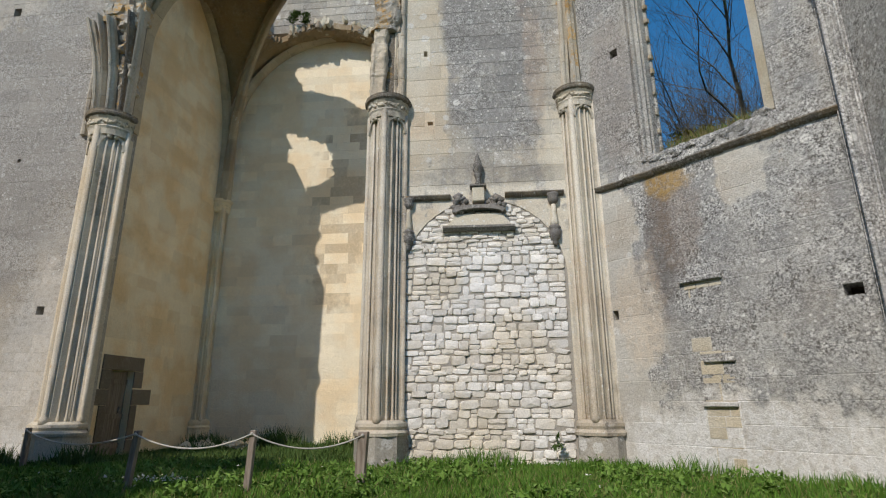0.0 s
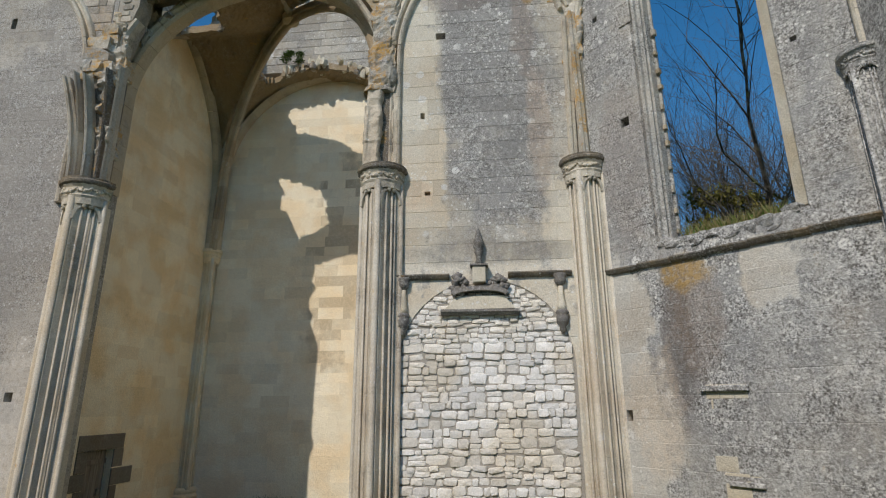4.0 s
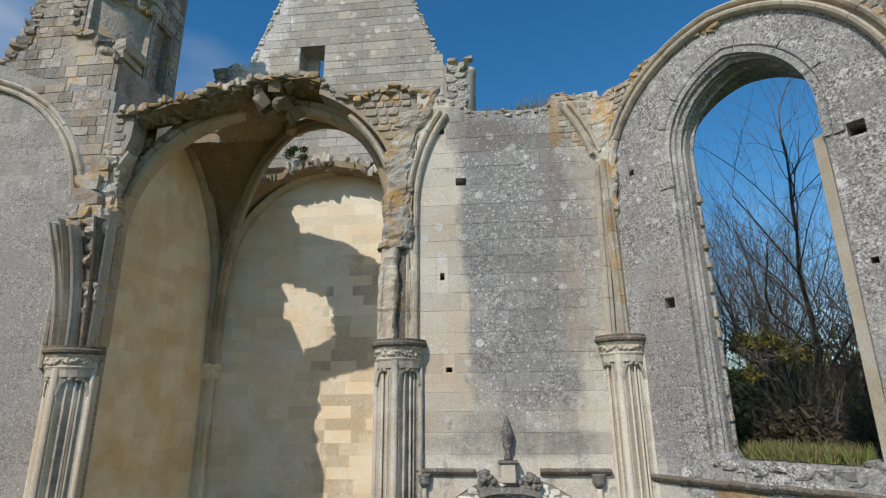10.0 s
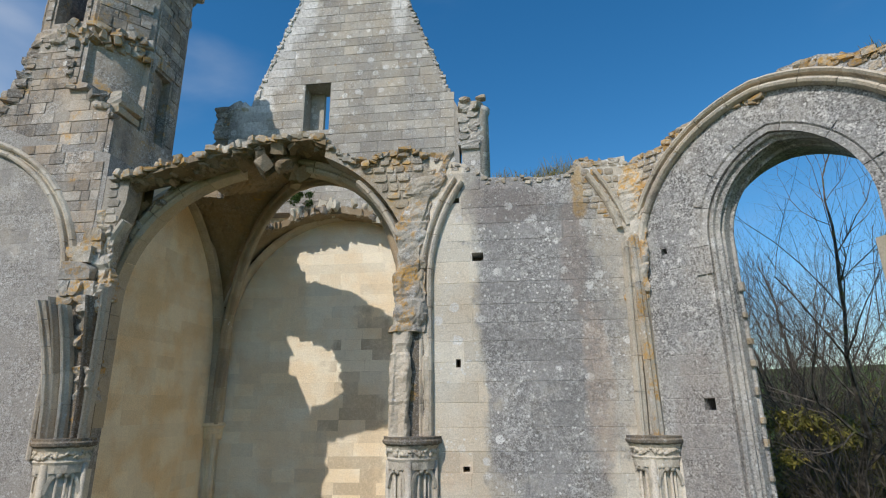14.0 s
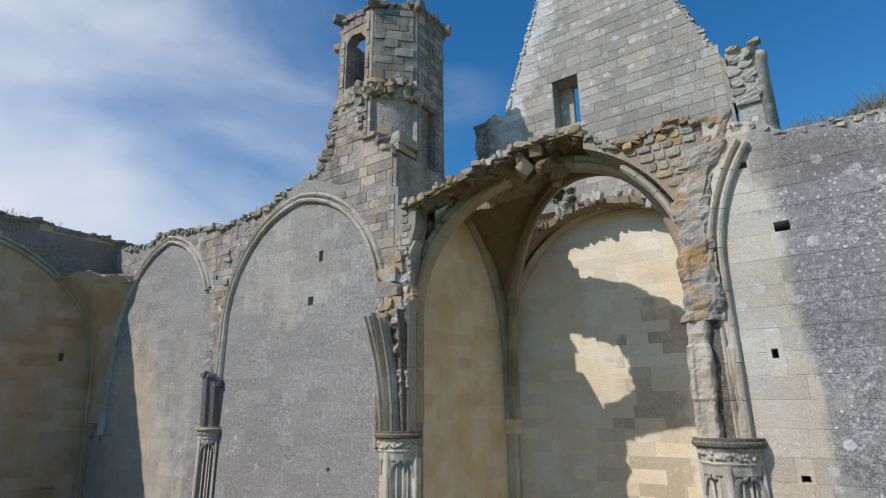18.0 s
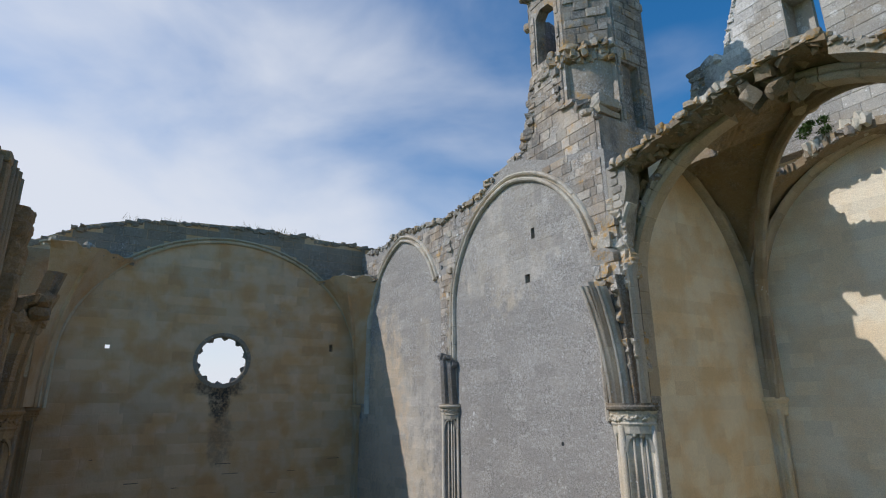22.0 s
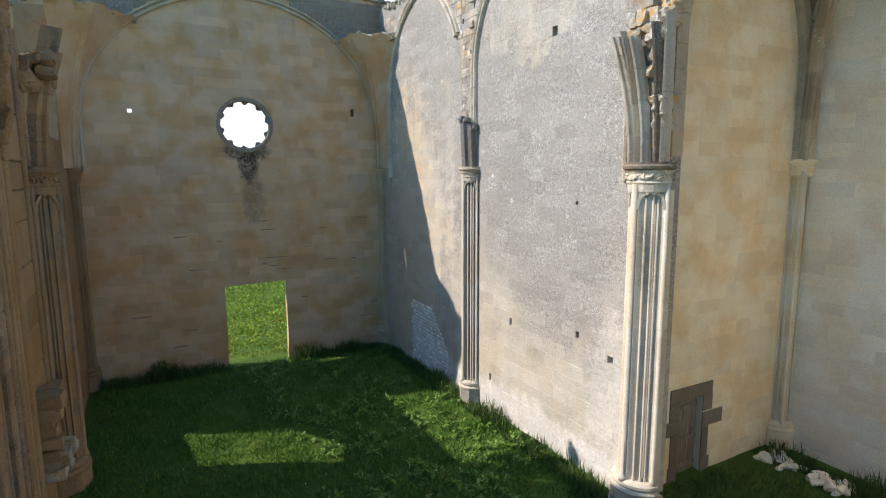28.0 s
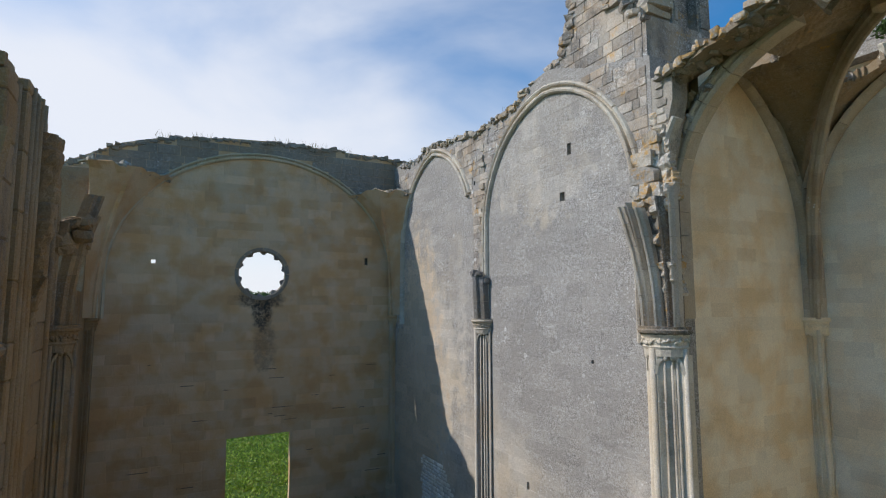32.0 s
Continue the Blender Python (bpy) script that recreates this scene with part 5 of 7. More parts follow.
for i in range(4):
    bm.faces.new((lo[i], lo[(i + 1) % 4], hi[(i + 1) % 4], hi[i]))
bm.faces.new(lo)
bm.faces.new(hi)
bmesh.ops.recalc_face_normals(bm, faces=bm.faces[:])
part("splayed_jamb", bm, M_tomb, e, "cream splayed jamb")
z = 6.3
while z < 11.0:       # stumps of broken tracery along the far jamb
    part("tracery_stump", box_bm(F_d, 1.60, 1.64 + rnd(0.0, 0.06), z, z + rnd(0.06, 0.16), -0.46, -0.36, 0.01), M_ragged, e)
    z += rnd(0.25, 0.6)
items = []
for i in range(11):
    u = 1.5 + 0.22 * i
    for dd in (-0.12, -0.5, -0.85):
        m = F_d.basis(u, 5.98 + rnd(-0.08, 0.05) + (0.1 if i in (0, 10) else 0), dd - 0.05, rnd(0.25, 0.45), rnd(0.12, 0.2), rnd(0.36, 0.46)) @ Euler((rnd(-.08, .08), rnd(-.2, .2), rnd(-.08, .08))).to_matrix().to_4x4()
        items.append((m, 0))
spread(e, "sill_stone", items, M_diag, "boulder", 60)

# string courses
STRING = [(-0.06, -0.05), (-0.06, 0.02), (-0.03, 0.08), (0.02, 0.12), (0.045, 0.12), (0.07, 0.03), (0.07, -0.05)]
e = thing("string_course", "dark weathered string course over the blocked arch", "moulding", "string courses")
for a, b in ((-2.0, -0.82), (0.42, 0.8), (0.8, 1.75)):
    part("string_stone", sweep([F_n.p(a + 0.004, 5.78, 0), F_n.p((a + b) / 2, 5.78, 0.004), F_n.p(b - 0.004, 5.775, 0)], STRING, F_n.n), M_rib, e)
e = thing("string_course", "dark lichened string course under the apse window", "moulding", "string courses")
for a, b in ((0.18, 0.95), (0.95, 1.62), (1.62, 2.3), (2.3, 3.0), (3.0, 3.9), (3.9, 4.86)):
    part("string_stone", sweep([F_d.p(a + 0.004, 5.71, 0), F_d.p((a + b) / 2, 5.7 + rnd(-0.01, 0.01), 0.0), F_d.p(b - 0.004, 5.69, 0)], STRING, F_d.n), M_rib, e)

# carved frame of the blocked tomb arch
e = thing("tomb_crest", "carved stone crest with a finial above a dark ledge", "carving")
part("ledge", sweep([F_n.p(-1.0, 5.0, 0), F_n.p(0.63, 4.98, 0)], [(-0.06, -0.1), (-0.06, 0.10), (0.0, 0.17), (0.05, 0.17), (0.07, -0.1)], F_n.n), M_black, e, "dark projecting ledge")
bm = bmesh.new()
lo = [bm.verts.new(F_n.p(u, z, d)) for u, z, d in ((-0.92, 5.05, 0.13), (0.55, 5.05, 0.13), (0.32, 5.33, 0.1), (-0.66, 5.33, 0.1), (-0.92, 5.05, -0.1), (0.55, 5.05, -0.1), (0.32, 5.33, -0.1), (-0.66, 5.33, -0.1))]
for f in ((0, 1, 2, 3), (4, 5, 6, 7), (0, 1, 5, 4), (1, 2, 6, 5), (2, 3, 7, 6), (3, 0, 4, 7)):
    bm.faces.new([lo[i] for i in f])
bmesh.ops.recalc_face_normals(bm, faces=bm.faces[:])
part("weathering", bm, M_tomb, e, "cream sloped stone")
part("arched_drip", sweep([F_n.p(-0.18 + 0.56 * math.cos(q), 5.36 + 0.12 * math.sin(q), 0.06) for q in [math.pi * i / 10 for i in range(11)]], [(-0.05, -0.15), (-0.05, 0.12), (0.05, 0.15), (0.07, -0.15)], F_n.n), M_black, e)
bm = bmesh.new()
for sgn in (-1, 1):
    for i in range(30):     # two leafy lobes beside the finial
        q, f = rnd(0, 2 * math.pi), rnd(0.35, 1.0)
        cu = -0.18 + sgn * (0.42 + 0.21 * f * math.cos(q))
        cz = 5.58 + 0.19 * f * math.sin(q)
        r = rnd(0.045, 0.085)
        bmesh.ops.create_icosphere(bm, subdivisions=1, radius=1, matrix=Matrix.Translation(F_n.p(cu, cz, 0.05 + 0.09 * (1 - f) + rnd(0, 0.05)))
                                   @ Euler((0, rnd(-1, 1), 0)).to_matrix().to_4x4() @ Matrix.Diagonal((r * rnd(0.7, 1.5), 0.07, r * rnd(0.6, 1.1), 1)))
for v in bm.verts:
    v.co = wobble(v.co, 14, 0.02)
part("scroll_leaves", bm, M_black, e, "worn carved scroll leaves", smooth=True)
part("finial_block", box_bm(F_n, -0.32, -0.04, 5.6, 5.95, -0.05, 0.2, 0.015), M_tomb, e)
part("finial_cap", box_bm(F_n, -0.37, 0.01, 5.95, 6.0, -0.05, 0.24, 0.012), M_black, e)
part("finial", turned(Frame2(F_n.p(-0.18, 0, 0.1), F_n.u, F_n.n), 0, 0, [(0.07, 6.0), (0.075, 6.06), (0.05, 6.12), (0.065, 6.2), (0.10, 6.28), (0.075, 6.33), (0.11, 6.38), (0.12, 6.48), (0.085, 6.58), (0.06, 6.66), (0.035, 6.76), (0.0, 6.84)], 10), M_black, e,
     "dark pinnacle finial", smooth=True)
for uu in (-1.80, 1.50):
    e = thing("engaged_pinnacle", "small carved hanging shaft with a cup foot, dark with weathering", "carving", "tomb pinnacles")
    sub = Frame2(F_n.p(uu, 0, 0.05), F_n.u, F_n.n)
    part("head", turned(sub, 0, 0, [(0.05, 5.5), (0.1, 5.56), (0.13, 5.62), (0.11, 5.66), (0.14, 5.72), (0.14, 5.76)], 8), M_black, e, smooth=True)
    part("stem", turned(sub, 0, 0, [(0.10, 4.98), (0.085, 5.1), (0.06, 5.35), (0.05, 5.5)], 8), M_tomb, e, smooth=True)
    part("cup", turned(sub, 0, 0, [(0.02, 4.52), (0.07, 4.58), (0.06, 4.66), (0.12, 4.72), (0.13, 4.86), (0.10, 4.9), (0.14, 4.94), (0.11, 5.0)], 8), M_black, e, smooth=True)

# rubble filling of the tomb arch
fill = part("wall_infill", slab(F_n, TOMB, (), 0.6, -0.03), M_mortar)
tagged(fill, "white rubble blocking of an old arch", "wall", kind="structure")
items = []
z = -0.35
while z < 5.7:
    h = rnd(0.10, 0.22) if z < 4.3 else rnd(0.07, 0.13)
    for a, b in runs(in_tomb, -1.9, 1.72, z, z + h, 0.04):
        u = a
        while b - u > 0.05:
            w = min(rnd(0.13, 0.44) * (1.1 if h > 0.18 else 0.85), b - u)
            if b - (u + w) < 0.12:
                w = b - u
            if h > 0.19 and w < 0.4 and random.random() < 0.35:
                for zz, hh in ((z, h * 0.5), (z + h * 0.5, h * 0.5)):
                    items.append((F_n.basis(u + w / 2, zz + hh / 2, -0.10, w * 1.09, hh * 1.12, rnd(0.085, 0.115)), random.random()))
            else:
                mm = F_n.basis(u + w / 2, z + h / 2 + rnd(-0.03, 0.03), -0.10, w * 1.09, h * rnd(1.0, 1.2), rnd(0.085, 0.13)) @ Euler((0, 0, rnd(-0.09, 0.09))).to_matrix().to_4x4()
                items.append((mm, random.random()))
            u += w
    z += h
spread(fill, "stone", items, M_rubble, "rubble", 600)

# chapel vault: broken webs and ribs
KEY = Vector((-6.0, 14.6, 15.0))
ZX, ZY = arch(-6.0, 3.95, 7.0, 11.1, 3.95, 30), arch(15.35, 3.0, 7.0, 10.6, 4.45, 30)


def vault_z(x, y):
    a, b = arch_top(ZX, min(-2.1, max(-9.9, x))), arch_top(ZY, min(18.3, max(12.4, y)))
    return max(a, b) - 0.35 * min(1.0, max(0.0, (13.3 - y) / 0.9))


def front_edge(x):
    """How far the broken front of the web stands back."""
    return 12.7 + 0.05 * noise.noise(Vector((x * 3, 0, 0)))


def vault_kept(x, y):
    j = 0.22 * noise.noise(Vector((x * 2.3, y * 2.3, 0.0))) + 0.14 * noise.noise(Vector((x * 7, y * 7, 5.0)))
    if y < front_edge(x):
        return False
    if y > 17.55 + 0.9 * j and x < -2.2:
        return True
    if x < -6.0:
        if y > 18.12 - (x + 9.7) * 0.946 + j * 0.3:      # north cell
            return x < -8.0 + 0.7 * j or y > 17.45 + j
        hole = -9.7 < x < -7.95 - abs(y - 13.7) * 0.3 + 0.5 * j and 12.75 < y < 14.6 + (-9.4 - x) * 0.2 + 0.4 * j
        return not hole
    return y < 14.4 - (x + 6.0) * 0.66 + 0.4 * j and x < -4.7


step = 0.1
verts, faces, idx = [], [], {}
nx, ny = int(7.7 / step), int(6.0 / step)


def vv(i, j, top):
    key = (i, j, top)
    if key not in idx:
        x, y = -9.9 + i * step, 12.3 + j * step
        idx[key] = len(verts)
        verts.append((x, y, vault_z(x, y) + (0.24 if top else 0.0) + 0.05 * noise.noise(Vector((x * 5, y * 5, 2.0))) + 0.03 * noise.noise(Vector((x * 13, y * 13, 4.0)))))
    return idx[key]


kept = {(i, j) for i in range(nx) for j in range(ny) if vault_kept(-9.85 + i * step, 12.35 + j * step)}
for i, j in kept:
    q = [(i, j), (i + 1, j), (i + 1, j + 1), (i, j + 1)]
    faces.append([vv(a, b, 0) for a, b in reversed(q)])
    faces.append([vv(a, b, 1) for a, b in q])
    for (a, b), nb in (((0, 1), (i, j - 1)), ((1, 2), (i + 1, j)), ((2, 3), (i, j + 1)), ((3, 0), (i - 1, j))):
        if nb not in kept:
            faces.append([vv(*q[a], 0), vv(*q[b], 0), vv(*q[b], 1), vv(*q[a], 1)])
vault = new("chapel_vault", raw_mesh("chapel_vault", verts, faces, M_web_shaded))
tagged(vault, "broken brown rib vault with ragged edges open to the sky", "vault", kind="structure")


def vault_line(p, q, n=14):
    return [Vector((p[0] + (q[0] - p[0]) * i / n, p[1] + (q[1] - p[1]) * i / n, 0)) for i in range(n + 1)]


e = thing("vault_ribs", "moulded diagonal vault ribs meeting at a broken crown", "ribs")
for p, q, z0, ea, eb in (((-9.7, 18.1), (-6.0, 14.6), 8.42, 2.6, 2.2), ((-2.45, 12.55), (-6.0, 14.6), 8.4, 2.2, 3.2)):
    line = vault_line(p, q)
    n = len(line) - 1
    h = KEY.z - 0.15 - z0
    pts = []
    for i, v in enumerate(line):
        f = 1 - i / n
        pts.append(Vector((v.x, v.y, z0 + h * (1 - f ** ea) ** (1 / eb))))
    pts.insert(1, pts[0].lerp(pts[1], 0.5))
    flat = (Vector((q[0], q[1], 0)) - Vector((p[0], p[1], 0))).normalized()
    side = Vector((flat.y, -flat.x, 0))
    prof = [(-0.16, -0.15), (0.02, -0.15), (0.05, -0.10), (0.12, -0.08), (0.18, -0.03), (0.18, 0.03), (0.12, 0.08), (0.05, 0.10), (0.02, 0.15), (-0.16, 0.15)]
    for seg in cut_path(pts, 0.5):
        part("rib_stone", sweep(seg, [(-a, b) for a, b in prof], side), M_vault_rib_shaded, e)
rib_stub(e, [KEY + Vector((0, 0, -0.02)), Vector((-6.0, 14.1, 15.1)), Vector((-5.98, 13.4, 15.1))], M_trim, 0.12, 0.14, name="rib_stone", up=(0, 0, -1))
part("keystone", turned(Frame2(KEY, (1, 0, 0), (0, 1, 0)), 0, 0, [(0.1, -0.3), (0.26, -0.22), (0.28, -0.02), (0.2, 0.12)], 10), M_chapel_rib, e)
# broken stones along the vault's front and its torn edges
items = []
x = -9.5
while x < -4.4:
    w = rnd(0.10, 0.26)
    for r in range(3):
        m = Matrix.Translation((x, 11.98 + 0.22 * r + rnd(-0.06, 0.05), profile_z(A_TOP, x) - 0.05 + rnd(-0.08, 0.03))) @ Euler((rnd(-.3, .3), rnd(-.3, .3), rnd(-.5, .5))).to_matrix().to_4x4() @ Matrix.Diagonal((w * rnd(0.9, 1.3), rnd(0.18, 0.34), rnd(0.08, 0.2), 1))
        items.append((m, r + random.random()))
    x += w * 0.8
spread(wall_lip, "stone", items, M_lichen, "quarry", 120)
items = []
for _ in range(130):
    x = rnd(-9.3, -4.5)
    m = Matrix.Translation((x, rnd(12.02, 12.5), profile_z(A_TOP, x) - rnd(0.12, 0.26))) @ Euler((rnd(-.5, .5), rnd(-.5, .5), rnd(-.5, .5))).to_matrix().to_4x4() @ Matrix.Diagonal((rnd(0.10, 0.24), rnd(0.16, 0.34), rnd(0.08, 0.2), 1))
    items.append((m, random.random()))
for _ in range(16):
    m = Matrix.Translation((rnd(-6.0, -5.2), rnd(12.1, 12.8), rnd(14.25, 14.75))) @ Euler((rnd(-.8, .8), rnd(-.8, .8), rnd(-.8, .8))).to_matrix().to_4x4() @ Matrix.Diagonal((rnd(0.2, 0.4), rnd(0.2, 0.4), rnd(0.25, 0.45), 1))
    items.append((m, random.random()))
spread(wall_lip, "stone", items, M_web_shaded, "boulder", 120)
items = []
for i, j in sorted(kept):
    if any(nb not in kept for nb in ((i - 1, j), (i + 1, j), (i, j + 1))) and random.random() < 0.6:
        x, y = -9.85 + i * step, 12.35 + j * step
        if -9.7 < x < -2.4 and 12.7 < y < 18.1:
            m = Matrix.Translation((x, y, vault_z(x, y) + rnd(0.02, 0.2))) @ Euler((rnd(-.4, .4), rnd(-.4, .4), rnd(0, 3))).to_matrix().to_4x4() @ Matrix.Diagonal((rnd(0.12, 0.3), rnd(0.1, 0.22), rnd(0.1, 0.26), 1))
            items.append((m, random.random()))
spread(vault, "stone", items, M_turret, "boulder", 150)
# torn teeth of web hanging along the end wall
items = []
for _ in range(46):
    x = rnd(-7.6, -2.6)
    y = rnd(17.45, 17.9)
    m = Matrix.Translation((x, y, vault_z(x, y) + rnd(0.1, 0.4))) @ Euler((rnd(-.5, .5), rnd(-.4, .4), rnd(0, 3))).to_matrix().to_4x4() @ Matrix.Diagonal((rnd(0.1, 0.26), rnd(0.1, 0.24), rnd(0.16, 0.4), 1))
    items.append((m, random.random()))
spread(vault, "stone", items, M_tomb, "boulder", 70)

# springing of the fallen nave vault in the west corners
def arch_side(pts, z, left):
    """Where an arch's left or right flank stands at height z."""
    half = pts[:len(pts) // 2 + 1] if left else pts[len(pts) // 2:][::-1]
    for (u0, z0), (u1, z1) in zip(half, half[1:]):
        if z0 <= z <= z1:
            return u0 + (u1 - u0) * (z - z0) / max(1e-6, z1 - z0)
    return half[0][0] if z < half[0][1] else half[-1][0]


W_ARCH = arch(5.72, 6.05, 8.3, 10.1, 5.35, 24)
for c, side_y in ((1, 11.97), (-1, -0.86)):
    e = thing("vault_springing", "stub of a fallen vault in the corner, broken along its top", "vault", "vault stubs")
    verts, faces, ribline = [], [], []
    rows, cols = 16, 12
    for i in range(rows + 1):
        f = i / rows
        z = ZC + 0.05 + 5.9 * f
        pw = Vector((-26.15, arch_side(W_ARCH, z, c < 0), 0))
        pn = Vector((arch_side(W1, z, True), side_y, 0))
        q = 0.18 + 1.25 * f ** 2.2
        pr = Vector((-26.15 + q, side_y - c * q, 0))
        ribline.append(pr + Vector((0, 0, z)))
        for j in range(cols + 1):
            g = j / cols
            a = pw.lerp(pr, g * 2) if g < 0.5 else pr.lerp(pn, g * 2 - 1)
            a = a + Vector((0.06, -0.06 * c, 0)) * noise.noise(Vector((g * 5, f * 4, c)))
            jag = 0.3 * noise.noise(Vector((g * 7, 3.0, c))) - 0.35 * abs(g - 0.45) if i == rows else 0
            back = Vector((-0.2, 0.2 * c, 0)) if 0 < j < cols else Vector((0, 0, 0))
            verts.append(a + Vector((0, 0, z + jag)))
            verts.append(a + back + Vector((0, 0, z + jag + 0.05)))
    w = (cols + 1) * 2
    for i in range(rows):
        for j in range(cols):
            a = i * w + j * 2
            faces.append((a, a + 2, a + w + 2, a + w))
            faces.append((a + 1, a + w + 1, a + w + 3, a + 3))
    for j in range(cols):
        a = rows * w + j * 2
        faces.append((a, a + 2, a + 3, a + 1))
    ob = new("web", raw_mesh("web", verts, faces, M_westwall, False))
    ob.parent = e
    rib_stub(e, ribline[:-2], M_westwall, 0.09, 0.11, up=Vector((1, -c, -0.2)))
    items = []
    for _ in range(60):
        g = random.random()
        z = ZC + 5.85
        q = 1.3
        pr = Vector((-26.15 + q, side_y - c * q, 0))
        a = Vector((-26.1, arch_side(W_ARCH, z, c < 0), 0)).lerp(pr, g * 2) if g < 0.5 else pr.lerp(Vector((arch_side(W1, z, True), side_y, 0)), g * 2 - 1)
        m = Matrix.Translation(a + Vector((-rnd(0, 0.4), c * rnd(0, 0.4), z + rnd(-0.05, 0.2) - 0.35 * abs(g - 0.45)))) @ Euler((rnd(-.3, .3), rnd(-.3, .3), rnd(0, 3))).to_matrix().to_4x4() @ Matrix.Diagonal((rnd(0.16, 0.42), rnd(0.14, 0.3), rnd(0.06, 0.16), 1))
        items.append((m, 0))
    spread(e, "broken_stone", items, M_ragged, "quarry", 60)

# stair turret
TC, TR = Vector((-11.6, 13.74, 0)), 1.88
turret = thing("stair_turret", "ruined octagonal stair turret with a window, its front broken open", "turret")
for i in range(8):
    a0, a1 = radians(45 * i + 22.5), radians(45 * i + 67.5)
    p0, p1 = TC + Vector((math.cos(a0), math.sin(a0), 0)) * TR, TC + Vector((math.cos(a1), math.sin(a1), 0)) * TR
    out = ((p0 + p1) / 2 - TC).normalized()
    ax = (p0 - p1).normalized() if out.cross((p0 - p1).normalized()).z < 0 else (p1 - p0).normalized()
    fr = Frame2((p0 + p1) / 2, Vector((-out.y, out.x, 0)), out)
    half = (p1 - p0).length / 2
    deg = (45 * i + 45) % 360
    holes, z0, zt = [], 15.4, 21.55 + 0.2 * math.sin(i * 2.1)
    if deg == 270:      # front: big arched opening above
        z0 = 16.6
        holes = [[(-0.42, 18.7), (0.42, 18.7), (0.42, 20.3), (0.2, 20.6), (-0.2, 20.65), (-0.42, 20.4)]]
    if deg == 315:      # front right: fallen away below
        z0 = 18.35
    if deg == 225:
        z0 = 16.6
    if deg == 0:        # flank: slit
        holes = [[(-0.50, 15.9), (0.22, 15.9), (0.22, 18.0), (-0.50, 18.0)]]
    outline = [(-half, z0), (half, z0), (half, zt)] + [(half - 2 * half * k / 6, zt + rnd(-0.12, 0.12)) for k in range(1, 6)] + [(-half, zt)]
    side = part("turret_side", slab(fr, outline, holes, 0.38), M_turret, turret)

    def ok(u, z, holes=holes, half=half, z0=z0, zt=zt):
        if not (-half + 0.02 < u < half - 0.02 and z0 + 0.05 < z < zt - 0.15):
            return False
        return not any(min(p[0] for p in h) - 0.03 < u < max(p[0] for p in h) + 0.03 and min(p[1] for p in h) - 0.03 < z < max(p[1] for p in h) + 0.03 for h in holes)
    if deg in (180, 225, 270, 315, 0):
        ashlar(side, fr, ok, (-half, z0, half, zt), M_turret, (0.2, 0.38), (0.24, 0.6), 0.035, 0.012, "worn", 70, sink=0.06, lost=0.09)
    # corbel at each upper corner
    part("gargoyle", box_bm(Frame2(p0 + Vector((0, 0, 0)), (-math.sin(a0), math.cos(a0), 0), (math.cos(a0), math.sin(a0), 0)), -0.13, 0.13, 21.3, 21.62, -0.15, 0.3, 0.05), M_turret, turret, "worn projecting corner stone")
    ragged(turret, fr, [(-half, zt - 0.02), (half, zt + 0.02)], 0.38, M_ragged, (0.2, 0.38), limit=12)
bm = bmesh.new()
lathe(bm, TC, [(1.3, 15.4), (1.3, 16.0), (1.27, 17.0), (1.29, 17.7), (1.32, 18.3), (1.1, 18.62), (0.7, 18.7)], 24)
bmesh.ops.translate(bm, verts=bm.verts[:], vec=(0.33, -0.36, 0))
bmesh.ops.recalc_face_normals(bm, faces=bm.faces[:])
part("stair_cylinder", bm, M_turret, turret, "rounded grey core of the stair", smooth=True)
for i in range(60):       # lichened rubble on top of the stair's core
    q, f = radians(rnd(215, 345)), rnd(0.95, 1.16)
    ob = new("broken_stone", unit("quarry", i % 8, M_lichen))
    ob.parent = turret
    ob.matrix_basis = Matrix.Translation(TC + Vector((0.33 + 1.25 * f * math.cos(q), -0.36 + 1.25 * f * math.sin(q), rnd(18.0, 18.62)))) @ Euler((rnd(-.4, .4), rnd(-.4, .4), rnd(0, 3))).to_matrix().to_4x4() @ Matrix.Diagonal((rnd(0.16, 0.36), rnd(0.16, 0.36), rnd(0.12, 0.26), 1))
stack(turret, F_n, (-12.25, -11.75), (16.7, 18.55), (-0.75, -0.02), M_turret, 0.34)
stack(turret, F_n, (-11.0, -9.85), (15.7, 16.5), (-1.0, -0.15), M_ragged, 0.34)
stack(turret, F_n, (-13.2, -12.5), (16.0, 18.3), (-0.9, 0.0), M_turret, 0.36, lean=0.75)
t_wall = part("turret_wall", slab(F_n, [(-14.2, 14.3), (-9.80, 14.3)] + [(u, z - 0.1) for u, z in reversed(T_BASE)], (), 0.9), M_turret, turret, "rough wall end below the turret")
ashlar(t_wall, F_n, lambda u, z: -14.0 < u < -9.84 and 14.4 < z < profile_z(T_BASE, u) - 0.02, (-14.0, 14.4, -9.84, 18.3), M_turret, (0.24, 0.38), (0.3, 0.8), 0.02, 0.008, "old", 90, lost=0.08, sink=0.05)
ragged(t_wall, F_n, [(u, z - 0.1) for u, z in T_BASE], 0.8, M_turret, (0.2, 0.38), limit=110)
# side of the wall beneath, above the arch
part("turret_flank", box_bm(Frame2((-9.70, 0, 0), (0, 1, 0), (1, 0, 0)), 12.06, 15.2, 14.6, 15.9, -0.5, -0.11, 0.02), M_turret, turret, "dark shaded flank below the turret")

# the turret stands a little back from the wall's face
focus = Vector((-0.65, 1.2, 8.8))
turret.matrix_basis = Matrix.Translation(focus) @ Matrix.Scale(1.05, 4) @ Matrix.Translation(-focus)

# gable: window reveal and the broken pinnacle beside it
e = thing("gable_pinnacle", "broken round pinnacle beside the gable", "pinnacle")
F_gp = Frame2((-1.25, 17.75, 0), (1, 0, 0), (0, -1, 0))
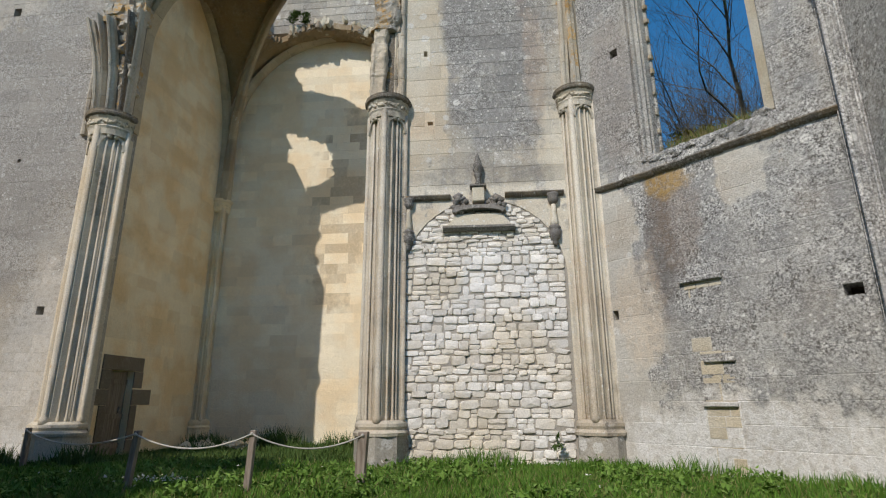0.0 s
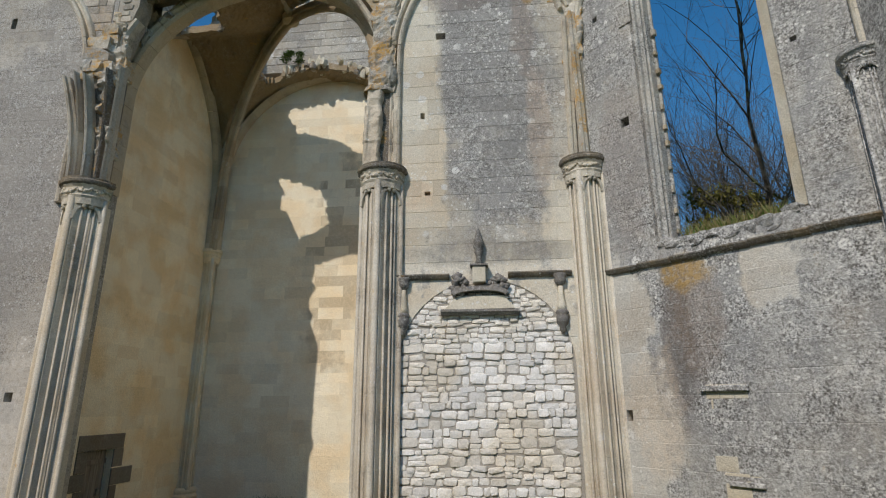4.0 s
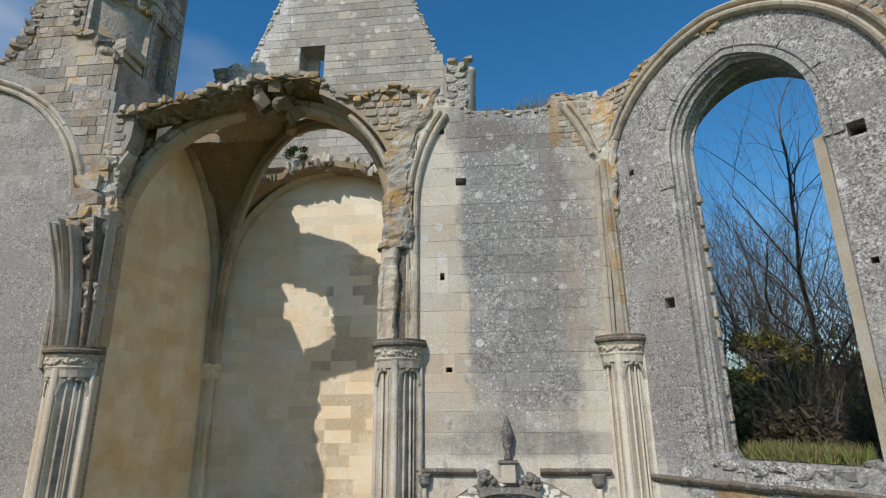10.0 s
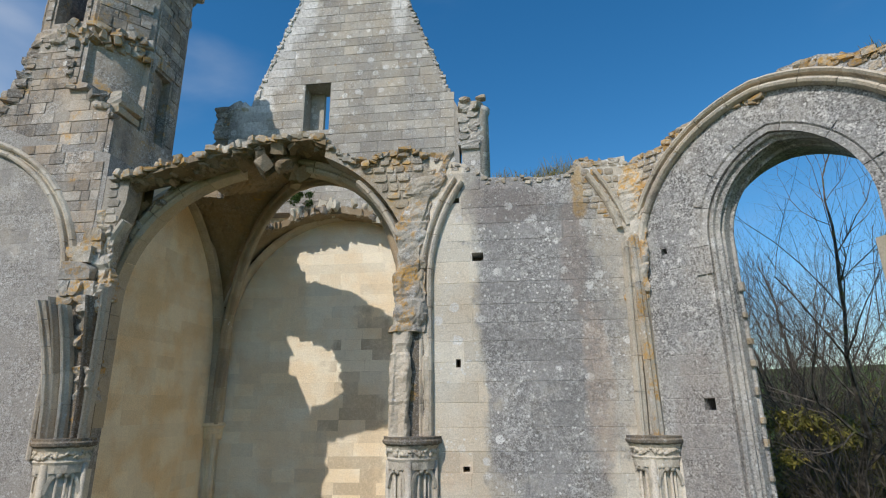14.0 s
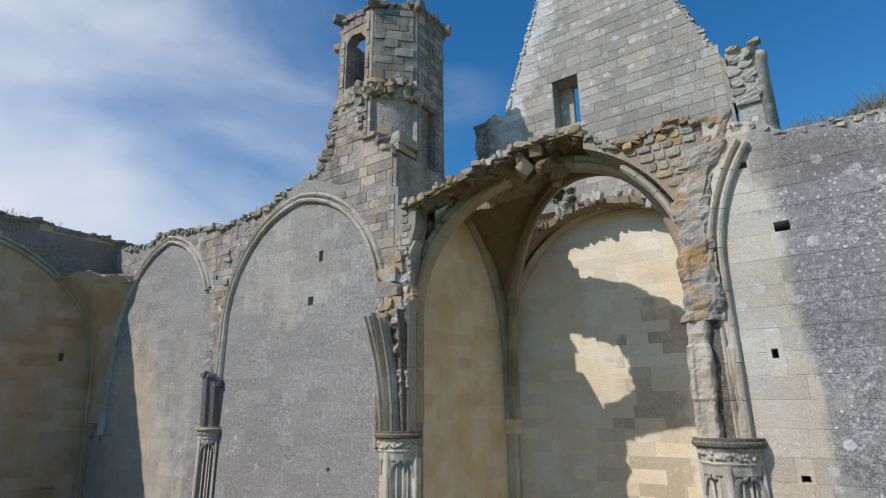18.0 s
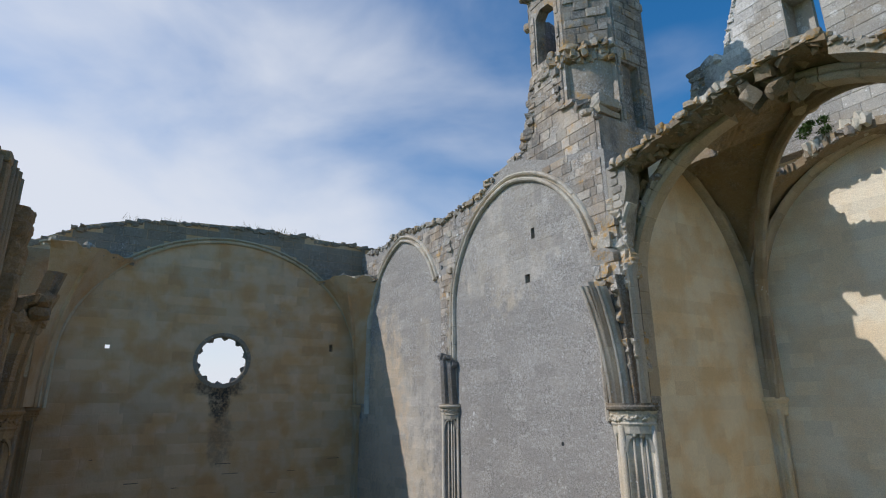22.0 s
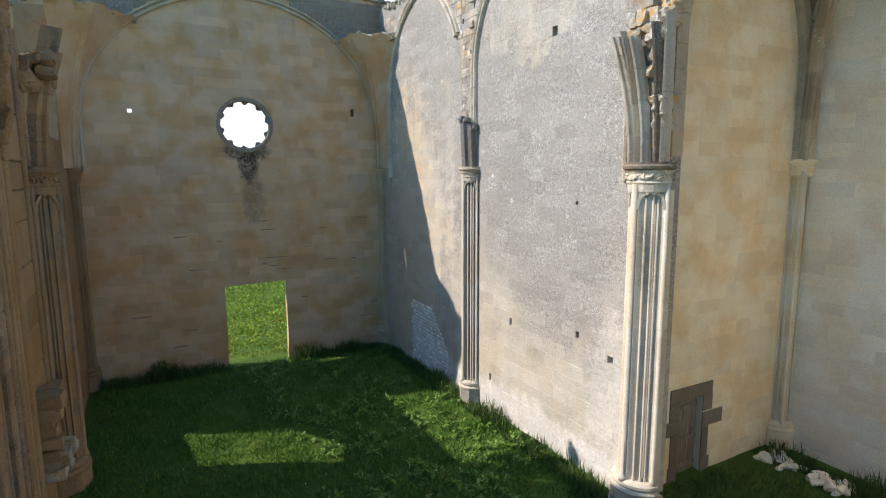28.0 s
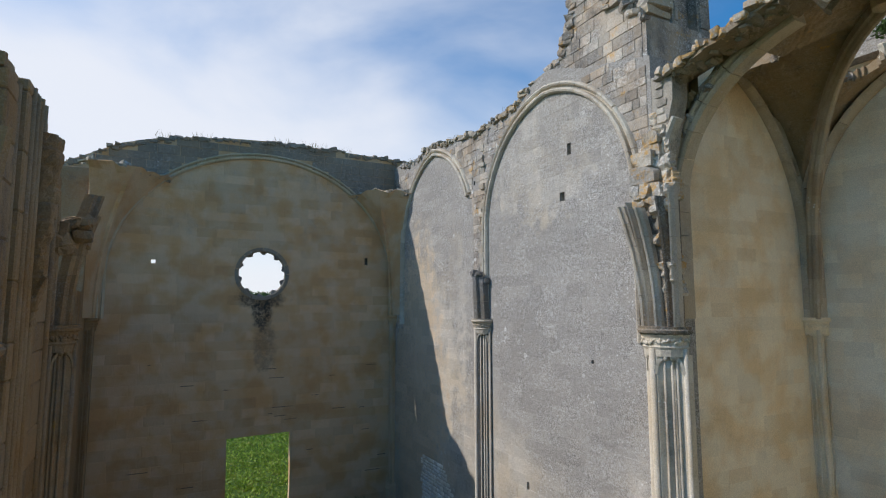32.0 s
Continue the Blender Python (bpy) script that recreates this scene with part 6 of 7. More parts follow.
part("pinnacle_body", box_bm(F_gp, -0.42, 0.22, 15.2, 18.7, -0.9, -0.02, 0.04), M_gable, e)
bm = bmesh.new()
lathe(bm, (-0.98, 18.0, 0), [(0.24, 15.2), (0.24, 18.55), (0.29, 18.62), (0.30, 18.78), (0.22, 18.86)], 12)
bmesh.ops.recalc_face_normals(bm, faces=bm.faces[:])
part("corner_shaft", bm, M_gable, e, "round shaft at its corner", smooth=True)
stack(e, F_gp, (-0.5, 0.16), (17.2, 18.95), (-0.8, 0.05), M_gable, 0.34)
rubble_pile(e, F_gp, (-0.45, 0.3), (18.8, 19.1), (-0.7, 0.1), 12, (0.2, 0.36), M_ragged)
e = thing("gable_window", "plain square-headed window in the gable", "window")
part("lintel", box_bm(F_cb, GW[0] - 0.2, GW[1] + 0.2, GW[3], GW[3] + 0.34, -0.06, 0.02, 0.01), M_gable, e)
part("sill", box_bm(F_cb, GW[0] - 0.15, GW[1] + 0.15, GW[2] - 0.2, GW[2], -0.06, 0.03, 0.01), M_gable, e)
part("mullion", box_bm(F_cb, GW[0] - 0.0, GW[0] + 0.5, GW[2], GW[3], -0.9, -0.7, 0.0), M_gable, e, "narrowing stone at the outer face")

# oculus cusps
e = thing("oculus", "round window with broken tracery cusps and a dark stain below", "window")
OC = Frame2(F_w.p(5.68, 10.22, 0), F_w.u, F_w.n)
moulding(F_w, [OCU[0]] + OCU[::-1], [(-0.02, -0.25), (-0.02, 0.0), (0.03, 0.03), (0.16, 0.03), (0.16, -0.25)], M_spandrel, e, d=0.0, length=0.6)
for i in range(10):
    q = 2 * math.pi * i / 10 + 0.25
    bm = bmesh.new()
    c = Vector((math.cos(q), math.sin(q)))
    t = Vector((-c.y, c.x))
    r0 = 1.03
    pts = [c * r0 + t * 0.2, c * (r0 - 0.09) + t * 0.12, c * (r0 - 0.17 * rnd(0.6, 1.1)) + t * 0.03, c * (r0 - 0.16) - t * 0.04, c * (r0 - 0.08) - t * 0.12, c * r0 - t * 0.2]
    lo = [bm.verts.new(OC.p(p.x, p.y, -0.12)) for p in pts]
    hi = [bm.verts.new(OC.p(p.x, p.y, -0.26)) for p in pts]
    bm.faces.new(lo)
    bm.faces.new(list(reversed(hi)))
    for j in range(len(pts)):
        bm.faces.new((lo[j], lo[(j + 1) % len(pts)], hi[(j + 1) % len(pts)], hi[j]))
    bmesh.ops.recalc_face_normals(bm, faces=bm.faces[:])
    part("cusp", bm, M_black, e)

# chapel door
e = thing("chapel_door", "old grey plank door in a dark stone surround", "door")
for u0, u1, z0, z1 in ((13.42, 15.08, 2.1, 2.48), (13.42, 13.78, 1.6, 2.1), (14.72, 15.1, 1.65, 2.1), (13.1, 13.78, 1.2, 1.6), (14.72, 15.55, 1.2, 1.62), (13.5, 13.78, 0.3, 1.2), (14.72, 15.0, 0.3, 1.2), (13.45, 13.78, -0.5, 0.3), (14.72, 15.1, -0.5, 0.3)):
    part("surround_stone", box_bm(F_cd, u0 + 0.004, u1 - 0.004, z0 + 0.004, z1 - 0.004, -0.1, 0.03, 0.008), M_doorstone, e)
k = Nodes("old_planks")
pc = k.mix(k.ramp(k.noise(3, 4, 0.6, (6, 6, 0.4)), 0.3, 0.7), (0.15, 0.12, 0.09), (0.27, 0.235, 0.19))
k.bump(k.noise(9, 4, 0.6, (6, 6, 0.3)), 0.5, 0.01)
M_plank = k.done(pc, 0.85)
for i in range(5):
    u0 = 13.79 + 0.185 * i
    part("plank", box_bm(F_cd, u0 + 0.004, u0 + 0.181, -0.25, 2.08, -0.22 + rnd(-0.006, 0.006), -0.18, 0.004), M_plank, e)
for z0 in (0.85, 0.1, 1.75):
    part("ledge", box_bm(F_cd, 13.8, 14.7, z0, z0 + 0.12, -0.18, -0.145, 0.005), M_plank, e)
part("latch", box_bm(F_cd, 14.5, 14.6, 1.0, 1.16, -0.18, -0.13, 0.01), M_black, e, "dark iron latch")

# worn patching stones in the apse wall
e = thing("patched_chase", "filled chase in the apse wall with projecting ledge stones", "masonry")
for u0, u1, z0, z1, d in ((1.86, 2.64, 3.32, 3.40, 0.09), (2.12, 2.66, 1.86, 1.92, 0.07), (2.02, 2.6, 1.11, 1.17, 0.08)):
    part("ledge_stone", box_bm(F_d, u0, u1, z0, z1 + 0.02, -0.05, d, 0.015), M_diag, e)
items = []
z = -0.2
while z < 3.3:
    h = rnd(0.14, 0.3)
    u = 1.92 + (0.12 if z < 2 else 0)
    while u < 2.52:
        w = min(rnd(0.2, 0.42), 2.6 - u)
        if not 2.3 < z < 2.75:
            items.append((F_d.basis(u + w / 2, z + h / 2, -0.085, w - 0.006, h - 0.006, rnd(0.085, 0.10)), 0))
        u += w
    z += h
spread(e, "stone", items, M_tomb, "old", 60)

# rough white patch of small stones low in the far bay, and fallen stones in the chapel corner
e = thing("rubble_patch", "patch of small white rubble stones low in the side wall", "masonry")
items = []
z = -0.5
while z < 2.35:
    h = rnd(0.09, 0.17)
    u = -22.9 + rnd(0, 0.25)
    while u < -19.4 - max(0, z - 0.8) * 0.9:
        w = rnd(0.14, 0.36)
        items.append((F_n.basis(u + w / 2, z + h / 2, -0.05, w - 0.008, h - 0.008, rnd(0.07, 0.09)), random.random()))
        u += w
    z += h
spread(e, "stone", items, M_rubble, "rubble", 200)
e = thing("fallen_stones", "small heap of pale broken stones in the chapel corner", "stones")
items = []
for i in range(46):
    x, y = -9.6 + abs(rnd(-1, 1)) * 2.2, 17.55 - abs(rnd(-1, 1)) * 0.6
    m = Matrix.Translation((x, y, ground_z(x, y) + rnd(0.0, 0.16))) @ Euler((rnd(-1, 1), rnd(-1, 1), rnd(0, 3))).to_matrix().to_4x4() @ Matrix.Diagonal((rnd(0.14, 0.34), rnd(0.12, 0.26), rnd(0.1, 0.2), 1))
    items.append((m, random.random()))
spread(e, "stone", items, M_chapel_back, "boulder", 60)

# clustered shafts along the shaded south wall
e = thing("clustered_shafts", "tall tan wall mouldings, flat strips and rolls with dark hollows", "shafts")
S0 = Frame2(F_s.p(0, 0), F_s.u, F_s.n)
for u0, u1, d, zt in ((1.95, 2.75, 0.16, 12.45), (3.05, 4.2, 0.24, 12.7), (4.95, 5.25, 0.20, 12.6), (5.75, 7.4, 0.08, 11.6)):
    z = -0.6
    while z < zt - 0.2:
        h = min(rnd(0.6, 1.2), zt - z)
        part("pilaster_stone", box_bm(F_s, u0, u1, z + 0.003, z + h - 0.003, -0.05, d + rnd(-0.006, 0.006), 0.03), M_south_shaded, e)
        z += h
for u, r, d, zt in ((2.85, 0.08, 0.10, 12.5), (3.4, 0.06, 0.24, 12.65), (3.8, 0.05, 0.24, 12.65), (4.28, 0.08, 0.20, 12.75), (4.45, 0.05, 0.10, 12.9), (4.85, 0.09, 0.16, 12.8), (5.33, 0.07, 0.13, 12.4), (5.68, 0.06, 0.05, 12.2), (7.48, 0.09, 0.08, 11.4)):
    part("shaft", turned(S0, u, d, [(r * 1.5, -0.6), (r * 1.5, 0.7), (r * 1.2, 0.8), (r, 0.95), (r, 5), (r, 9), (r * 0.95, zt)], 10), M_south_shaded, e, smooth=True)
worn_mass(e, F_s, [(4.65, 5.2, 8.4, 0.22), (4.6, 5.2, 9.6, 0.42), (4.55, 5.15, 11.2, 0.54), (4.55, 5.1, 12.2, 0.52)], M_south_shaded, "broken springing of a fallen rib", 2, rough=0.6)
e = thing("broken_niche", "broken niche with yellow lichen low on the south wall", "niche")
stack(e, F_s, (5.6, 6.9), (1.4, 1.9), (0.1, 0.62), M_lichen, 0.4)
stack(e, F_s, (5.6, 5.9), (1.9, 2.9), (0.1, 0.5), M_south_shaded, 0.3)
stack(e, F_s, (5.5, 6.8), (2.85, 3.2), (0.1, 0.6), M_south_shaded, 0.4)

# dark open joints in the west wall's lower courses
e = thing("open_joints", "scattered dark washed-out mortar joints in the west wall", "joints")
for i in range(26):
    u, z = rnd(0.2, 11.2), rnd(0.6, 6.4)
    if 3.9 < u < 7.6 and z < 3.6:
        z = rnd(3.4, 4.4)
    w = rnd(0.2, 0.75)
    bm = box_bm(F_w, u, u + w, z, z + rnd(0.015, 0.035), -0.04, 0.008)
    for v in bm.verts:
        v.co = wobble(v.co, 5, 0.012)
    part("open_joint", bm, M_hole, e)


# ---- fence ----
k = Nodes("grey_post_wood")
pc = k.mix(k.ramp(k.noise(5, 4, 0.6, (5, 5, 0.5)), 0.3, 0.7), (0.20, 0.16, 0.125), (0.36, 0.31, 0.26))
k.bump(k.noise(14, 4, 0.6, (6, 6, 0.5)), 0.5, 0.01)
M_post = k.done(pc, 0.85)
k = Nodes("pale_rope")
k.bump(k.noise(60, 2, 0.5), 0.6, 0.01)
M_rope = k.done(k.mix(k.noise(22, 3), (0.42, 0.39, 0.34), (0.62, 0.60, 0.54)), 0.9)
POSTS = [((-9.35, 10.95), 0.80, 0.07, -0.10), ((-5.27, 8.25), 0.84, 0.06, 0.03), ((-3.52, 8.38), 0.83, 0.035, 0.02), ((-2.06, 9.15), 0.78, 0.06, 0.0)]
tops = []
for i, ((x, y), h, lean, lean2) in enumerate(POSTS):
    e = thing("fence_post", "short leaning grey wooden fence post in the grass" if i < 3 else "thick brown wooden fence post in front of the pier", "post", "rope fence posts")
    g = ground_z(x, y)
    w = 0.045 if i < 3 else 0.075
    sub = Frame2((x, y, 0), (1, 0, 0), (0, -1, 0))
    bm = box_bm(sub, -w, w, g - 0.25, g + h, -w, w, 0.008)
    for v in bm.verts:
        v.co.x += lean * (v.co.z - g)
        v.co.y += lean2 * (v.co.z - g)
    part("post", bm, M_post, e)
    t = Vector((x + lean * (h - 0.05), y + lean2 * (h - 0.05), g + h - 0.05))
    tops.append(t)
    bm = bmesh.new()
    bmesh.ops.create_icosphere(bm, subdivisions=1, radius=0.03, matrix=Matrix.Translation(t + Vector((0, -w - 0.01, 0))))
    part("rope_eye", bm, M_rope, e)
for p, q in zip(tops, tops[1:]):
    e = thing("rope", "slack pale rope strung between fence posts", "rope", "fence ropes")
    sag = 0.20
    pts = [p.lerp(q, i / 16) + Vector((0, -0.06, -sag * 4 * (i / 16) * (1 - i / 16))) for i in range(17)]
    prof = [(0.014 * math.cos(2 * math.pi * i / 6), 0.014 * math.sin(2 * math.pi * i / 6)) for i in range(6)]
    part("strand", sweep(pts, prof, (0, 0, 1)), M_rope, e, smooth=True)


# ---- plants ----
def leaf_material(name, a, b, c):
    k = Nodes(name)
    r = k.piece()
    col = k.mix(r, a, b)
    col = k.mix(k.ramp(k.math("FRACT", k.math("MULTIPLY", r, 5.7)), 0.7, 1.0), col, c)
    k.bsdf.inputs["Subsurface Weight"].default_value = 0.0
    k.bsdf.inputs["Transmission Weight"].default_value = 0.0
    return k.done(col, 0.7, 0.25)


M_grass = leaf_material("grass_blades", (0.055, 0.145, 0.016), (0.115, 0.235, 0.028), (0.18, 0.25, 0.055))
# far brighter than the nave grass: sunlight is put into these greens
M_sunlit_grass = leaf_material("sunlit_grass", (0.20, 0.33, 0.03), (0.29, 0.40, 0.05), (0.36, 0.38, 0.10))
M_dry = leaf_material("dry_grass", (0.20, 0.17, 0.07), (0.28, 0.24, 0.11), (0.12, 0.15, 0.04))
M_weed = leaf_material("weed_leaves", (0.045, 0.090, 0.020), (0.080, 0.135, 0.030), (0.12, 0.16, 0.05))
M_bushleaf = leaf_material("shrub_leaves", (0.10, 0.10, 0.02), (0.22, 0.20, 0.04), (0.34, 0.28, 0.07))
M_brown = leaf_material("bramble_stems", (0.055, 0.040, 0.024), (0.10, 0.075, 0.045), (0.05, 0.05, 0.02))
M_flower = leaf_material("white_flowers", (0.7, 0.7, 0.64), (0.78, 0.77, 0.72), (0.75, 0.68, 0.3))
rng = np.random.default_rng(4)


def tri_cloud(name, base, tips, widths, mat, label, category, bend=0.3):
    """Many bent blades: base and tip of each, joined into one mesh."""
    n = len(base)
    ang = rng.uniform(0, 2 * math.pi, n)
    side = np.stack([np.cos(ang), np.sin(ang), np.zeros(n)], 1) * widths[:, None]
    mid = base * 0.45 + tips * 0.55
    mid[:, 2] += bend * 0.12 * np.linalg.norm(tips - base, axis=1)
    v = np.stack([base - side, base + side, mid + side * 0.7, mid - side * 0.7, tips], 1).reshape(-1, 3)
    me = bpy.data.meshes.new(name)
    o = np.arange(n) * 5
    quads = np.stack([o, o + 1, o + 2, o + 3], 1)
    tris = np.stack([o + 3, o + 2, o + 4], 1)
    loops = np.concatenate([quads.ravel(), tris.ravel()])
    me.vertices.add(len(v))
    me.vertices.foreach_set("co", v.ravel())
    me.loops.add(len(loops))
    me.loops.foreach_set("vertex_index", loops)
    me.polygons.add(2 * n)
    me.polygons.foreach_set("loop_start", np.concatenate([np.arange(n) * 4, 4 * n + np.arange(n) * 3]))
    me.update(calc_edges=True)
    me.materials.append(mat)
    ob = new(name, me)
    return tagged(ob, label, category, kind="stuff") if label else ob


def meadow(name, n, x0, x1, y0, y1, hmin, hmax, mat, label, keep=None, w=0.006):
    x, y = rng.uniform(x0, x1, n), rng.uniform(y0, y1, n)
    if keep is not None:
        m = keep(x, y)
        x, y = x[m], y[m]
    n = len(x)
    z = np.array([ground_z(a, b) for a, b in zip(x, y)])
    clump = np.array([0.55 + 0.9 * max(0, noise.noise(Vector((a * 0.9, b * 0.9, 7.0))) + 0.35) for a, b in zip(x, y)])
    h = rng.uniform(hmin, hmax, n) * clump
    base = np.stack([x, y, z - 0.02], 1)
    tips = base + np.stack([rng.normal(0, 0.45, n) * h, rng.normal(0, 0.45, n) * h, h], 1)
    return tri_cloud(name, base, tips, rng.uniform(0.6, 1.4, n) * w, mat, label, "grass")


def inside_nave(x, y):
    return ((y < 11.95) & (y > -0.5) & (x + y < 14.1)) | ((x > -9.9) & (x < -2.2) & (y < 17.8))


meadow("grass_near", 52000, -10.5, 6.0, 6.8, 12.0, 0.05, 0.17, M_grass, "lush uneven green grass before the wall", lambda x, y: inside_nave(x, y), 0.006)
meadow("grass_chapel", 9000, -9.8, -2.3, 12.0, 17.8, 0.08, 0.24, M_weed, "rank grass and weeds on the chapel floor", None, 0.011)
meadow("grass_nave", 95000, -26.0, -7.0, -0.6, 12.0, 0.06, 0.18, M_grass, "rough green grass on the nave floor", lambda x, y: inside_nave(x, y), 0.013)
meadow("grass_outside", 42000, -50.0, -27.0, -2.0, 14.0, 0.05, 0.13, M_sunlit_grass, "meadow grass outside the doorway, coloured as if sunlit", None, 0.04)
meadow("dry_grass_tufts", 6000, -10.0, 5.0, 7.0, 12.0, 0.06, 0.2, M_dry, "dry straw among the grass", lambda x, y: inside_nave(x, y), 0.005)
# taller weeds along the foot of the walls
def foot_weeds(name, line, n, h, mat, label, spread_d=0.35, w=0.014):
    base, tips = [], []
    for _ in range(n):
        f = random.random() * (len(line) - 1)
        i = min(int(f), len(line) - 2)
        p = Vector(line[i]).lerp(Vector(line[i + 1]), f - i)
        dense = 0.35 + max(0.0, noise.noise(Vector((p.x * 0.8, p.y * 0.8, 11.0))) + 0.3) * 1.3
        x, y = p.x + rnd(-spread_d, spread_d), p.y + rnd(-spread_d, spread_d)
        z = ground_z(x, y)
        hh = h * rnd(0.3, 1.0) * dense
        base.append((x, y, z))
        tips.append((x + rnd(-0.5, 0.5) * hh, y + rnd(-0.5, 0.5) * hh, z + hh))
    return tri_cloud(name, np.array(base), np.array(tips), rng.uniform(0.6, 1.4, n) * w, mat, label, "weeds")


foot_weeds("wall_foot_weeds", [(-26, 11.6), (-20, 11.6), (-10.3, 11.5)], 5200, 0.5, M_weed, "dark weeds along the foot of the side wall")
foot_weeds("west_foot_weeds", [(-25.8, 11.4), (-25.8, 7.4)], 2200, 0.7, M_weed, "tall weeds along the foot of the west wall")
foot_weeds("west_foot_weeds_south", [(-25.8, 4.2), (-25.8, -0.3)], 1800, 0.6, M_weed, "tall weeds along the foot of the west wall")
foot_weeds("pier_foot_weeds", [(-10.6, 11.2), (-8.4, 11.5)], 1500, 0.5, M_weed, "weeds round the foot of the pier")
foot_weeds("chapel_foot_weeds", [(-9.5, 17.5), (-6.5, 17.6), (-2.8, 17.6)], 2600, 0.6, M_weed, "weeds along the chapel end wall")
foot_weeds("centre_foot_weeds", [(-1.9, 11.55), (1.4, 11.6), (2.6, 11.2), (5.3, 8.5)], 3400, 0.34, M_grass, "long grass along the foot of the wall", 0.3, 0.008)


def leaf_cloud(n, centre, size, leaf, squash=1.0, shell=0.45):
    """Bases and tips of n leaves within a rough ball."""
    d = rng.normal(0, 1, (n, 3))
    d /= np.linalg.norm(d, axis=1)[:, None]
    r = rng.uniform(shell, 1.0, n) ** 0.6
    p = np.array(centre) + d * r[:, None] * np.array(size)
    t = p + rng.normal(0, 1, (n, 3)) * leaf * 0.6
    return p, t


def shrub(name, centre, size, n, leaf, mat, label, clumps=9, parent=None, stems=True):
    e = thing(name, label, "shrub", "shrubs behind the apse" if parent is None else "")
    bs, ts = [], []
    for _ in range(clumps):
        c = [centre[i] + rnd(-0.75, 0.75) * size[i] for i in range(3)]
        s = [size[i] * rnd(0.25, 0.5) for i in range(3)]
        a, b = leaf_cloud(n // clumps, c, s, leaf, shell=0.2)
        bs.append(a)
        ts.append(b)
    ob = tri_cloud("crown", np.concatenate(bs), np.concatenate(ts), rng.uniform(0.5, 1.2, (n // clumps) * clumps) * leaf * 0.33, mat, "", "", 0.1)
    ob.parent = e
    if stems:
        base, tips = [], []
        for _ in range(90):
            x, y = centre[0] + rnd(-0.8, 0.8) * size[0], centre[1] + rnd(-0.8, 0.8) * size[1]
            base.append((x, y, -0.7))
            tips.append((x + rnd(-1.5, 1.5), y + rnd(-1.5, 1.5), centre[2] + size[2] * rnd(0.2, 1.15)))
        st = tri_cloud("stem_mass", np.array(base), np.array(tips), rng.uniform(0.5, 1.2, 90) * 0.04, M_brown, "", "", 0.3)
        tagged(st, kind="stuff").parent = e
    return e


shrub("bramble_thicket", (6.6, 15.2, 3.2), (2.2, 1.8, 3.8), 11400, 0.17, M_brown, "dense dark thicket of bare brown brambles", 14)
shrub("leafy_shrub", (9.4, 17.6, 5.0), (2.8, 2.2, 3.6), 12160, 0.204, M_bushleaf, "yellow-green leafing shrub behind the window", 14)
shrub("leafy_shrub", (6.2, 18.8, 4.2), (2.4, 2.0, 3.9), 9500, 0.204, M_bushleaf, "yellow-green leafing shrub in a thicket", 12)
shrub("leafy_shrub", (11.2, 22.5, 5.2), (3.2, 2.4, 4.0), 11000, 0.22, M_bushleaf, "yellow-green leafing shrub in full sun behind brambles", 13)
shrub("leafy_shrub", (15.2, 20.6, 5.4), (3.0, 2.4, 4.0), 10000, 0.22, M_bushleaf, "yellow-green leafing shrub in full sun", 13)
shrub("bramble_thicket", (8.5, 16.4, 3.0), (2.2, 1.8, 3.8), 13000, 0.17, M_brown, "dense dark thicket of bare brown brambles", 14)
shrub("leafy_shrub", (13.2, 18.0, 4.6), (3.2, 2.6, 4.2), 9880, 0.221, M_bushleaf, "broad leafing shrub beyond the apse", 12)
shrub("bramble_thicket", (10.6, 14.6, 3.4), (2.6, 2.0, 4.0), 12160, 0.17, M_brown, "dense thicket of brown bramble stems", 13)
shrub("bramble_thicket", (14.5, 13.5, 3.4), (2.6, 2.2, 4.0), 8360, 0.17, M_brown, "tall thicket of dry bramble stems", 11)
shrub("leafy_shrub", (6.40, 14.9, 8.11), (1.5, 0.6, 0.6), 1300, 0.13, M_bushleaf, "yellow-green leaves sprouting over dark brambles", 9, None, False)
shrub("vault_ivy", (-7.0, 17.25, 15.62), (0.5, 0.28, 0.3), 900, 0.09, M_weed, "dark ivy growing in the broken vault", 6, True, False)
shrub("wall_bush", (-25.75, 1.5, -0.1), (0.3, 0.5, 0.45), 500, 0.10, M_weed, "small dark bush at the foot of the west wall", 6, True, False)
shrub("wall_plant", (1.25, 11.75, 0.45), (0.12, 0.1, 0.14), 130, 0.07, M_weed, "small dark plant rooted in the wall", 4, True, False)
shrub("corner_bush", (-2.95, 12.9, 0.05), (0.5, 0.4, 0.35), 420, 0.08, M_weed, "low bush at the chapel threshold", 5, True, False)
shrub("corner_bush", (-10.5, 11.3, 0.1), (0.5, 0.3, 0.5), 420, 0.09, M_weed, "leafy weeds beside the pier foot", 5, True, False)

# broad-leaved weeds in clumps
def clumps(name, n, area, leaves, r, leaf, mat, label):
    bs, ts = [], []
    for _ in range(n):
        x, y = rnd(area[0], area[1]), rnd(area[2], area[3])
        if noise.noise(Vector((x * 0.5, y * 0.5, 21.0))) < -0.1 or x + y > 13.6:
            continue
        rr = r * rnd(0.5, 1.3)
        a, b = leaf_cloud(leaves, (x, y, ground_z(x, y) + rr * 0.45), (rr, rr, rr * 0.7), leaf, shell=0.1)
        bs.append(a)
        ts.append(b)
    p = np.concatenate(bs)
    return tri_cloud(name, p, np.concatenate(ts), rng.uniform(0.5, 1.2, len(p)) * leaf * 0.4, mat, label, "weeds", 0.1)


M_broad = leaf_material("broad_weed_leaves", (0.09, 0.185, 0.026), (0.16, 0.275, 0.048), (0.22, 0.32, 0.085))
